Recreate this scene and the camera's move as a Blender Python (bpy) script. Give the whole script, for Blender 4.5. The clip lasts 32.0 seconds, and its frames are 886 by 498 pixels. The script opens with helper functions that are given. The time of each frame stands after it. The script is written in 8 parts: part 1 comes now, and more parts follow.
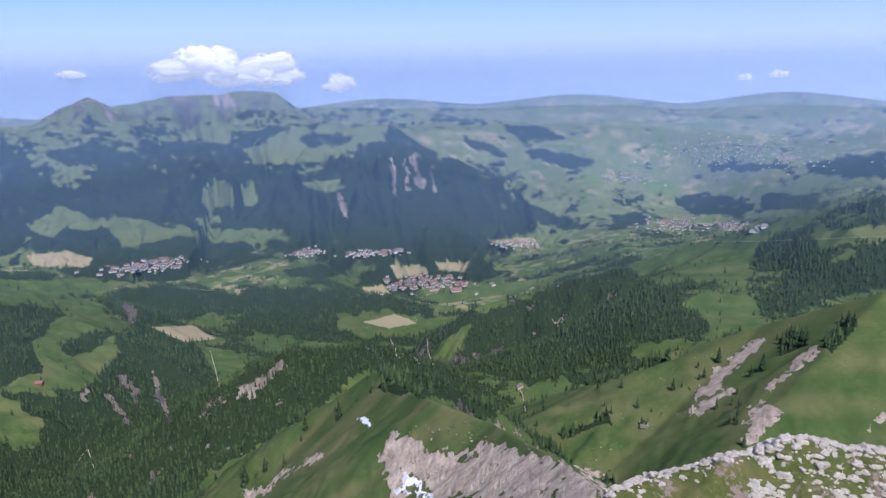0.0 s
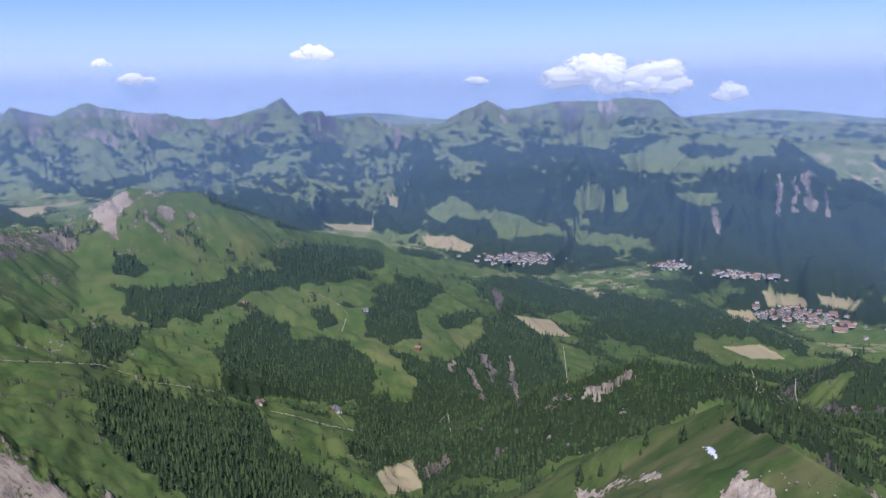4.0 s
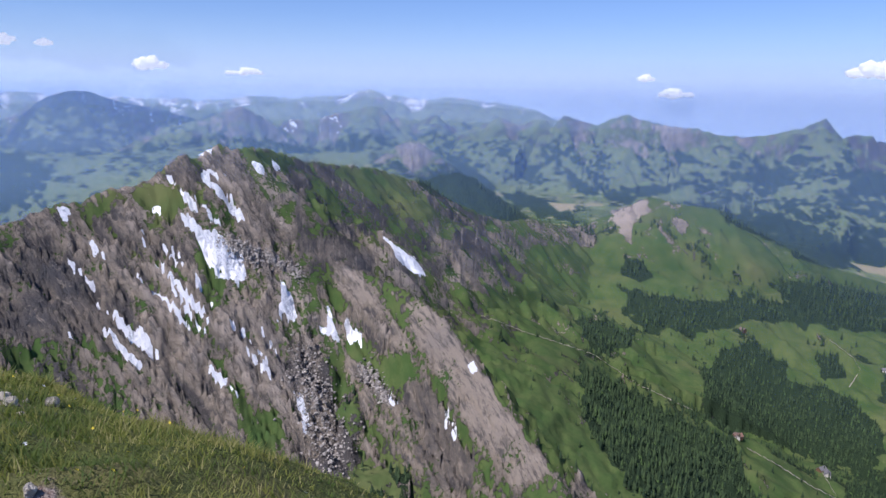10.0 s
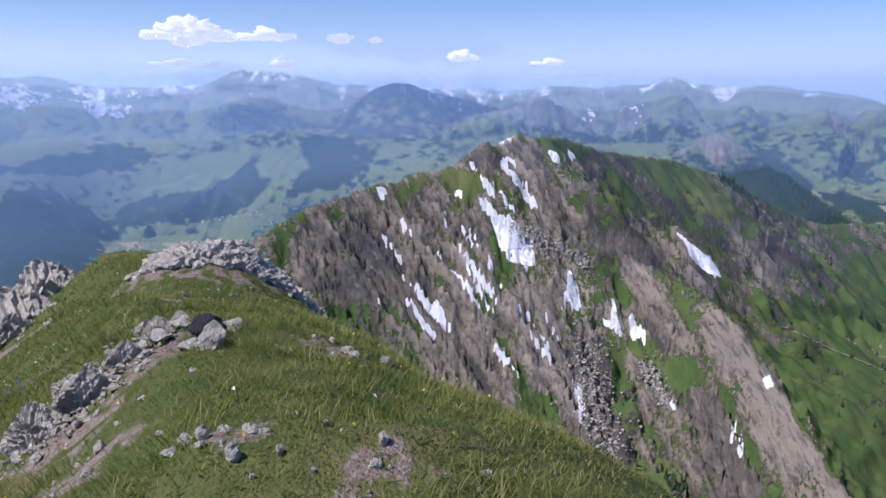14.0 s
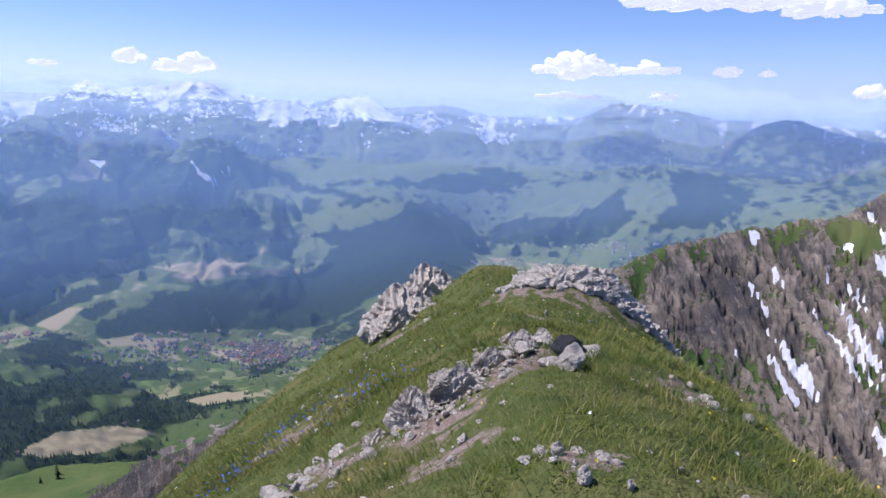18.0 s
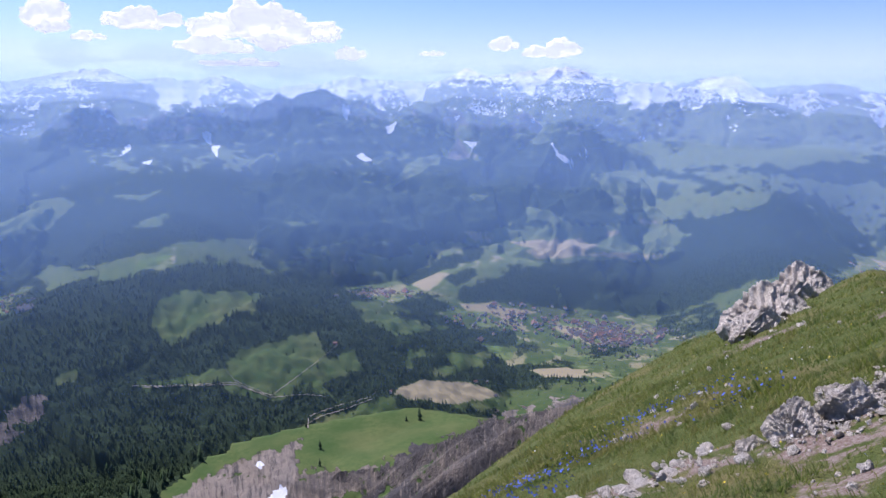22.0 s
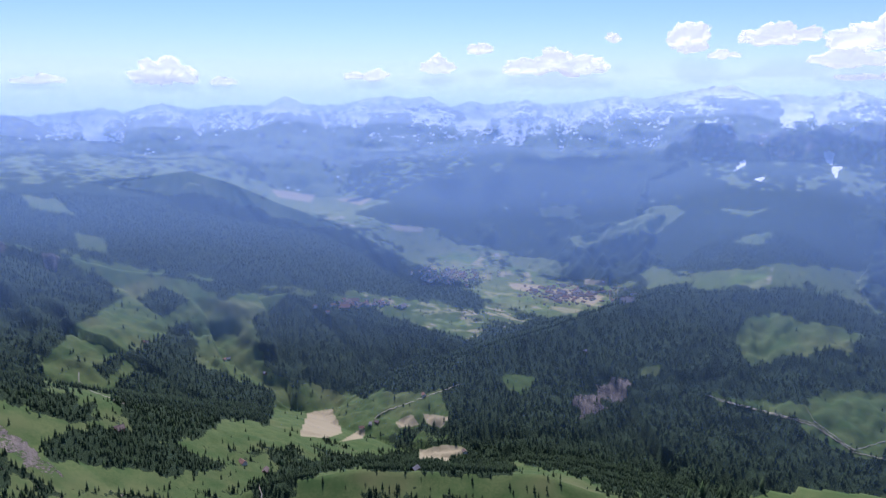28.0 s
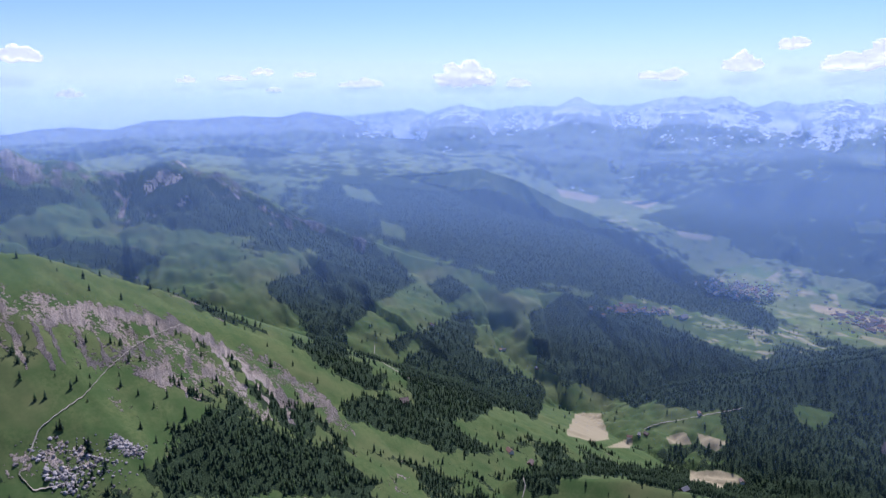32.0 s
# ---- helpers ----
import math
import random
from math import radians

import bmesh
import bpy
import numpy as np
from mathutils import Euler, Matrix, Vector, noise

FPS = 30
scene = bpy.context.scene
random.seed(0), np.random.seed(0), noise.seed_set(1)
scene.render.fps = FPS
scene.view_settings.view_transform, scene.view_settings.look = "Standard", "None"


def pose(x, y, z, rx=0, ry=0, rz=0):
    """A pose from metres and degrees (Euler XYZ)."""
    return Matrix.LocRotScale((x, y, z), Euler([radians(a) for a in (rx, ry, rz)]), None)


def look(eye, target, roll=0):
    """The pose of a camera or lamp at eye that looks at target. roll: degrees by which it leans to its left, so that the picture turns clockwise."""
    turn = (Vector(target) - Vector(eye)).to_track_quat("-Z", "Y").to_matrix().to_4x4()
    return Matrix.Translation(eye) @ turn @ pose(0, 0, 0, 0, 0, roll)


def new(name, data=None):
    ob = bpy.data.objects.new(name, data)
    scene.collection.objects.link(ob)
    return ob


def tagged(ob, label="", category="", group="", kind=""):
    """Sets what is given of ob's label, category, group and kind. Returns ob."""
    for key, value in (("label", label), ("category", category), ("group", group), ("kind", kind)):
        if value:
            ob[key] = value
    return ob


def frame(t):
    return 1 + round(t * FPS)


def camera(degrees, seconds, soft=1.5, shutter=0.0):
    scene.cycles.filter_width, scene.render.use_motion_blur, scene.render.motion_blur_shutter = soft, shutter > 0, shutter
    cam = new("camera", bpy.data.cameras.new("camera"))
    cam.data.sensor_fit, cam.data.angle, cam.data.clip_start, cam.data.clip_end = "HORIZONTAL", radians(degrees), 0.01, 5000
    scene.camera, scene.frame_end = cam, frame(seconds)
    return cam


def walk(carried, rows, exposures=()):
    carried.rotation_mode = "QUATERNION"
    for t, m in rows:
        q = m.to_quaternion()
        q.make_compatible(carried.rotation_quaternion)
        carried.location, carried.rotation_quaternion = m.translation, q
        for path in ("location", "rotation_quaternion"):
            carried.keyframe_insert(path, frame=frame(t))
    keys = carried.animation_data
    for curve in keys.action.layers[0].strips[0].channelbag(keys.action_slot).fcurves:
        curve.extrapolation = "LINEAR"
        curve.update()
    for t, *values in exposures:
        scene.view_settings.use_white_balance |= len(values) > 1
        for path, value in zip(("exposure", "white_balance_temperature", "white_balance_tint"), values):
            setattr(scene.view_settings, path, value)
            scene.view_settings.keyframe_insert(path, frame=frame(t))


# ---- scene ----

# ---- the camera turns on a mountain top ----
cam = camera(62.9, 32.0, soft=1.5)
PATH = [
    (0.0, pose(0.031, 0.028, 1.599, 75.90, 1.40, 0.00)),
    (0.5, pose(0.020, 0.036, 1.594, 76.05, 1.32, 2.49)),
    (1.0, pose(0.007, 0.043, 1.590, 76.33, 1.39, 5.91)),
    (1.5, pose(-0.008, 0.049, 1.587, 76.61, 1.39, 9.77)),
    (2.0, pose(-0.027, 0.052, 1.584, 76.79, 1.46, 13.60)),
    (2.5, pose(-0.052, 0.051, 1.580, 76.89, 1.49, 17.47)),
    (3.0, pose(-0.084, 0.046, 1.575, 76.93, 1.35, 21.32)),
    (3.5, pose(-0.124, 0.036, 1.569, 76.98, 1.15, 25.23)),
    (5.5, pose(-0.169, 0.020, 1.563, 77.06, 0.15, 40.63)),
    (6.0, pose(-0.216, -0.001, 1.561, 77.05, 0.07, 44.52)),
    (6.5, pose(-0.263, -0.029, 1.563, 77.11, -0.12, 48.38)),
    (7.0, pose(-0.306, -0.064, 1.572, 77.25, -0.32, 51.96)),
    (7.5, pose(-0.339, -0.104, 1.586, 77.44, -0.89, 54.78)),
    (8.0, pose(-0.357, -0.148, 1.600, 77.57, -1.25, 57.45)),
    (8.5, pose(-0.353, -0.193, 1.600, 77.65, -1.12, 60.18)),
    (9.0, pose(-0.344, -0.217, 1.612, 77.79, -1.09, 63.01)),
    (9.5, pose(-0.330, -0.239, 1.627, 77.96, -1.07, 65.97)),
    (10.0, pose(-0.324, -0.271, 1.656, 78.15, -1.12, 68.94)),
    (10.5, pose(-0.320, -0.292, 1.670, 78.33, -1.13, 71.91)),
    (11.0, pose(-0.309, -0.337, 1.663, 78.41, -1.11, 74.81)),
    (11.5, pose(-0.326, -0.371, 1.656, 78.27, -1.07, 77.66)),
    (12.0, pose(-0.344, -0.401, 1.654, 77.98, -1.06, 79.93)),
    (12.5, pose(-0.363, -0.426, 1.646, 77.65, -1.07, 81.78)),
    (13.0, pose(-0.386, -0.447, 1.636, 77.31, -0.98, 83.85)),
    (13.5, pose(-0.398, -0.461, 1.637, 77.08, -0.74, 87.34)),
    (14.0, pose(-0.396, -0.471, 1.642, 77.05, -0.46, 91.85)),
    (14.5, pose(-0.397, -0.476, 1.642, 77.43, -0.39, 96.43)),
    (15.0, pose(-0.392, -0.482, 1.640, 77.99, -0.31, 100.88)),
    (15.5, pose(-0.397, -0.494, 1.637, 78.53, -0.35, 105.07)),
    (17.5, pose(-0.404, -0.519, 1.626, 79.22, -1.56, 117.83)),
    (18.0, pose(-0.370, -0.551, 1.633, 78.96, -1.88, 120.49)),
    (18.5, pose(-0.337, -0.586, 1.638, 78.74, -1.77, 123.19)),
    (19.0, pose(-0.308, -0.612, 1.642, 78.55, -1.48, 126.25)),
    (19.5, pose(-0.289, -0.620, 1.645, 78.41, -1.13, 129.93)),
    (20.0, pose(-0.258, -0.627, 1.652, 78.06, -0.84, 134.12)),
    (20.5, pose(-0.237, -0.646, 1.653, 77.71, -0.47, 138.54)),
    (21.0, pose(-0.204, -0.661, 1.653, 77.42, -0.41, 142.26)),
    (21.5, pose(-0.168, -0.675, 1.658, 77.21, -0.59, 144.89)),
    (22.0, pose(-0.149, -0.674, 1.669, 77.06, -0.53, 147.94)),
    (22.5, pose(-0.122, -0.680, 1.671, 77.05, -0.38, 152.30)),
    (23.0, pose(-0.114, -0.678, 1.674, 77.28, -0.24, 157.16)),
    (23.5, pose(-0.111, -0.682, 1.671, 77.74, -0.23, 162.08)),
    (24.0, pose(-0.078, -0.709, 1.659, 78.28, -0.30, 166.88)),
    (24.5, pose(-0.034, -0.742, 1.651, 78.79, -0.42, 171.35)),
    (25.0, pose(0.018, -0.776, 1.647, 79.20, -0.61, 175.49)),
    (25.5, pose(0.072, -0.807, 1.644, 79.32, -0.72, 179.01)),
    (27.5, pose(0.127, -0.832, 1.643, 78.31, -0.55, -170.29)),
    (28.0, pose(0.179, -0.848, 1.643, 78.04, -0.09, -166.28)),
    (28.5, pose(0.227, -0.855, 1.647, 77.89, 0.10, -162.79)),
    (29.0, pose(0.270, -0.855, 1.652, 77.84, 0.04, -159.83)),
    (29.5, pose(0.308, -0.847, 1.657, 77.85, 0.07, -156.94)),
    (30.0, pose(0.341, -0.834, 1.660, 77.94, 0.10, -154.07)),
    (30.5, pose(0.369, -0.817, 1.663, 78.03, 0.23, -151.20)),
    (31.0, pose(0.396, -0.798, 1.668, 78.07, 0.30, -148.47)),
    (31.5, pose(0.422, -0.777, 1.674, 78.11, 0.29, -146.05)),
    (32.0, pose(0.448, -0.755, 1.681, 78.13, 0.31, -144.01)),
]
walk(cam, PATH, [(0.0, 0.16, 5800, 20), (9.0, 0.08, 5800, 20), (13.0, 0.08, 5800, 20), (15.5, 0.22, 5800, 20), (19.0, 0.27, 5850, 24), (24.0, 0.31, 5700, 26), (28.0, 0.25, 5550, 27), (32.0, 0.25, 5550, 27)])

# ---- world and sun ----
SUN_AZ, SUN_EL = 201.0, 54.0


def heading(az):
    a = radians(az)
    return -math.sin(a), math.cos(a)


sx, sy = heading(SUN_AZ)
ce, se = math.cos(radians(SUN_EL)), math.sin(radians(SUN_EL))
world = bpy.data.worlds.new("sky")
scene.world = world
world.use_nodes = True
wt = world.node_tree
sky = wt.nodes.new("ShaderNodeTexSky")
sky.sky_type, sky.sun_disc = "NISHITA", False
sky.sun_elevation, sky.sun_rotation = radians(SUN_EL), math.atan2(sx, sy)
sky.altitude, sky.air_density, sky.dust_density, sky.ozone_density = 2000, 1.2, 0.7, 2.0
bg = wt.nodes["Background"]
bg.inputs["Strength"].default_value = 0.096
tint = wt.nodes.new("ShaderNodeMix")
tint.data_type, tint.blend_type = "RGBA", "MULTIPLY"
tint.inputs[0].default_value = 1.0
tint.inputs[7].default_value = (0.74, 0.87, 1.15, 1)
wt.links.new(sky.outputs[0], tint.inputs[6])
wt.links.new(tint.outputs[2], bg.inputs[0])
sun = new("sun", bpy.data.lights.new("sun", "SUN"))
sun.data.energy, sun.data.angle, sun.data.color = 5.0, radians(0.5), (1.0, 0.94, 0.84)
sun.matrix_world = look((sx * ce * 50, sy * ce * 50, se * 50), (0, 0, 0))


# ---- materials ----
class Mat:
    """A small builder for node materials."""

    def __init__(self, name):
        self.m = bpy.data.materials.new(name)
        self.m.use_nodes = True
        self.t = self.m.node_tree
        self.bsdf = self.t.nodes["Principled BSDF"]
        self.out = self.t.nodes["Material Output"]
        self.pos = self.t.nodes.new("ShaderNodeNewGeometry").outputs["Position"]

    def link(self, a, b):
        if isinstance(a, (int, float)):
            b.default_value = a
        elif isinstance(a, tuple):
            b.default_value = (*a, 1.0)[:len(b.default_value)]
        else:
            self.t.links.new(a, b)

    def noise(self, scale, detail=4.0, rough=0.6, vec=None):
        n = self.t.nodes.new("ShaderNodeTexNoise")
        n.inputs["Scale"].default_value = scale
        n.inputs["Detail"].default_value = detail
        n.inputs["Roughness"].default_value = rough
        self.link(vec or self.pos, n.inputs["Vector"])
        return n.outputs["Fac"]

    def voronoi(self, scale, out="Distance", vec=None):
        n = self.t.nodes.new("ShaderNodeTexVoronoi")
        n.inputs["Scale"].default_value = scale
        self.link(vec or self.pos, n.inputs["Vector"])
        return n.outputs[out]

    def stretch(self, sx_, sy_, sz_):
        n = self.t.nodes.new("ShaderNodeMapping")
        n.inputs["Scale"].default_value = (sx_, sy_, sz_)
        self.link(self.pos, n.inputs["Vector"])
        return n.outputs[0]

    def math(self, op, a, b=0.0, c=0.0):
        n = self.t.nodes.new("ShaderNodeMath")
        n.operation = op
        self.link(a, n.inputs[0])
        self.link(b, n.inputs[1])
        self.link(c, n.inputs[2])
        return n.outputs[0]

    def ramp(self, x, lo, hi, a=0.0, b=1.0):
        n = self.t.nodes.new("ShaderNodeMapRange")
        for v, k in ((x, 0), (lo, 1), (hi, 2), (a, 3), (b, 4)):
            self.link(v, n.inputs[k])
        return n.outputs[0]

    def mix(self, fac, a, b):
        n = self.t.nodes.new("ShaderNodeMix")
        n.data_type = "RGBA"
        self.link(fac, n.inputs[0])
        self.link(a, n.inputs[6])
        self.link(b, n.inputs[7])
        return n.outputs[2]

    def attr(self, name):
        n = self.t.nodes.new("ShaderNodeAttribute")
        n.attribute_name = name
        return n.outputs["Fac"]

    def random(self):
        return self.t.nodes.new("ShaderNodeObjectInfo").outputs["Random"]

    def island(self):
        return self.t.nodes.new("ShaderNodeNewGeometry").outputs["Random Per Island"]

    def bump(self, height, strength, distance):
        n = self.t.nodes.new("ShaderNodeBump")
        n.inputs["Strength"].default_value = strength
        n.inputs["Distance"].default_value = distance
        self.link(height, n.inputs["Height"])
        self.link(n.outputs[0], self.bsdf.inputs["Normal"])

    def done(self, colour, rough=0.9, spec=0.2):
        self.link(colour, self.bsdf.inputs["Base Color"])
        self.link(rough, self.bsdf.inputs["Roughness"])
        self.bsdf.inputs["Specular IOR Level"].default_value = spec
        return self.m


def land_material():
    """Grass, woods, bare rock, scree, snow and hay fields, spread by the ground's own cover."""
    k = Mat("mountain_land")
    big, mid, fine = k.noise(0.004, 3), k.noise(0.03, 5), k.noise(0.25, 4)
    tiny = k.noise(1.1, 3)
    grass = k.mix(k.ramp(mid, 0.35, 0.65), (0.05, 0.088, 0.026), (0.098, 0.125, 0.042))
    grass = k.mix(k.ramp(fine, 0.4, 0.65, 0, 0.6), grass, (0.045, 0.085, 0.022))
    dry = k.mix(k.ramp(k.noise(0.006, 4), 0.42, 0.6), grass, (0.118, 0.132, 0.05))
    dry = k.mix(k.ramp(k.attr("earth"), 0.0, 1.0, 0.0, 0.5), dry, (0.17, 0.155, 0.07))
    grass = k.mix(k.attr("dry"), grass, dry)
    # meadows turn paler with distance, to stand out through the haze
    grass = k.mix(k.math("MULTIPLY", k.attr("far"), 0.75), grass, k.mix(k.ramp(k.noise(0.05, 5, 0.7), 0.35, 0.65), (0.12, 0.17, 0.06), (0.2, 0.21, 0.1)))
    field = k.mix(k.ramp(k.voronoi(0.011, "Color"), 0.25, 0.75), (0.26, 0.235, 0.13), (0.11, 0.165, 0.045))
    field = k.mix(k.attr("hay"), field, (0.3, 0.255, 0.15))
    col = k.mix(k.ramp(k.attr("field"), 0.4, 0.6), grass, field)
    w = k.math("ADD", k.attr("forest"), k.math("ADD", k.ramp(fine, 0.2, 0.8, -0.18, 0.18), k.ramp(mid, 0.25, 0.75, -0.22, 0.22)))
    patch = k.ramp(k.noise(0.021, 7, 0.66, k.stretch(1.0, 1.0, 1.6)), 0.34, 0.66, -0.42, 0.42)
    w = k.math("MULTIPLY_ADD", patch, k.attr("far"), w)
    w = k.ramp(w, 0.475, 0.525)
    wood = k.mix(k.ramp(tiny, 0.35, 0.7), (0.018, 0.033, 0.018), (0.042, 0.066, 0.027))
    col = k.mix(w, col, wood)
    strata = k.noise(0.02, 5, 0.7, k.stretch(1.0, 1.0, 7.0))
    rock = k.mix(k.ramp(strata, 0.3, 0.7), (0.12, 0.104, 0.088), (0.38, 0.32, 0.25))
    rock = k.mix(k.ramp(k.noise(0.12, 6, 0.75), 0.3, 0.7, 0, 0.8), rock, (0.24, 0.197, 0.15))
    rock = k.mix(k.ramp(k.noise(0.015, 4), 0.55, 0.7), rock, (0.1, 0.1, 0.105))
    # dark beds; on the shadow spur its shade is put in here too
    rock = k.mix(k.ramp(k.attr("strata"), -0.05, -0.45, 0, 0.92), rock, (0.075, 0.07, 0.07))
    rock = k.mix(k.ramp(k.attr("strata"), 0.2, 0.65, 0, 0.85), rock, (0.42, 0.355, 0.29))
    bed = k.t.nodes.new("ShaderNodeCombineXYZ")
    k.link(k.math("MULTIPLY", k.attr("across"), 2.6), bed.inputs[0])
    k.link(k.math("MULTIPLY", k.attr("along"), 0.5), bed.inputs[1])
    slant = k.noise(1.0, 7, 0.72, bed.outputs[0])
    rock = k.mix(k.ramp(slant, 0.5, 0.6, 0, 0.8), rock, (0.085, 0.08, 0.078))
    rock = k.mix(k.ramp(slant, 0.44, 0.36, 0, 0.7), rock, (0.36, 0.3, 0.235))
    rock = k.mix(k.ramp(k.noise(0.7, 5, 0.7), 0.58, 0.7, 0, 0.5), rock, (0.4, 0.35, 0.29))
    bare = k.mix(k.ramp(k.noise(0.1, 6, 0.7, k.stretch(1.6, 1.6, 0.4)), 0.35, 0.65), (0.4, 0.315, 0.235), (0.74, 0.62, 0.49))
    rock = k.mix(k.attr("earth"), rock, bare)
    r = k.math("ADD", k.attr("rock"), k.ramp(k.math("ADD", fine, mid), 0.6, 1.4, -0.65, 0.65))
    r = k.ramp(r, 0.45, 0.55)
    col = k.mix(r, col, rock)
    s = k.math("ADD", k.attr("snow"), k.ramp(k.math("ADD", k.ramp(k.attr("far"), 0.0, 1.0, fine, k.noise(0.022, 5, 0.6)), k.noise(0.06, 6, 0.65)), 0.6, 1.4, -0.75, 0.75))
    s = k.ramp(s, 0.47, 0.53)
    col = k.mix(s, col, (0.86, 0.87, 0.9))
    h = k.math("MULTIPLY_ADD", tiny, k.math("MULTIPLY_ADD", w, 3.0, 0.4), k.math("MULTIPLY", k.math("ADD", k.noise(0.12, 6, 0.75), k.math("MULTIPLY", slant, 0.5)), k.math("MULTIPLY", r, 15.0)))
    k.bump(h, 0.7, 1.0)
    return k.done(col, 0.95, 0.1)


LAND = land_material()


def haze_material(name, thick, radius, glow=False):
    """A tinted see-through sheet standing in for misty air, lit evenly from above; it thins out upwards."""
    k = Mat(name)
    n = k.t.nodes
    cl, mix = n.new("ShaderNodeBsdfTransparent"), n.new("ShaderNodeMixShader")
    f = min(1.0, max(0.0, (radius - 2400) / 2100)) ** 1.2      # haze is put into the sheet's colour, paler farther out
    if glow:                       # a glowing ring added for the pale sky behind the farthest land
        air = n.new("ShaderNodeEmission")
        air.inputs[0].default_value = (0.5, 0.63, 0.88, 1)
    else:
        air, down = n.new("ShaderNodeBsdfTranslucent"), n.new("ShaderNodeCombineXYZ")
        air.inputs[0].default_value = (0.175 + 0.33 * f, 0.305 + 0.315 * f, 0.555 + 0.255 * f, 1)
        # normal set by hand, so every side takes light from above alike
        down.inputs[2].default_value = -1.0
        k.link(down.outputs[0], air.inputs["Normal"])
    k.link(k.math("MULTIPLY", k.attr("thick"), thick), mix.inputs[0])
    k.link(cl.outputs[0], mix.inputs[1])
    k.link(air.outputs[0], mix.inputs[2])
    k.link(mix.outputs[0], k.out.inputs["Surface"])
    return k.m


# ---- the land ----
# The lens sees 5 km, the land reaches 60: what lies far off stands nearer on its own line of sight and is smaller to match,
# more the farther it is, so that every direction and angle stays true.
REACH, EYE = 4900.0, 1.6


def drawn_in(r):
    return 1.0 / (1.0 + (r / REACH) ** 1.5) ** (1 / 1.5)


def hash2(i, j, seed):
    h = (i.astype(np.int64) * 374761393 + j.astype(np.int64) * 668265263 + seed * 974634777) & 0x7FFFFFFF
    h = ((h ^ (h >> 13)) * 1274126177) & 0x7FFFFFFF
    return ((h ^ (h >> 16)) & 0xFFFF) / 65535.0


def vnoise(x, y, seed=0):
    i, j = np.floor(x), np.floor(y)
    u, v = x - i, y - j
    u, v = u * u * u * (u * (u * 6 - 15) + 10), v * v * v * (v * (v * 6 - 15) + 10)
    a, b = hash2(i, j, seed), hash2(i + 1, j, seed)
    c, d = hash2(i, j + 1, seed), hash2(i + 1, j + 1, seed)
    return (a + (b - a) * u) * (1 - v) + (c + (d - c) * u) * v


def fbm(x, y, octaves, seed=0, gain=0.5):
    """Sum of noise, about -1 to 1."""
    s, amp, tot = 0.0, 1.0, 0.0
    for o in range(octaves):
        s = s + amp * (2 * vnoise(x, y, seed + o * 17) - 1)
        tot += amp * 0.6
        x, y = 1.6 * x + 1.2 * y + 3.1, 1.6 * y - 1.2 * x + 7.7
        amp *= gain
    return s / tot


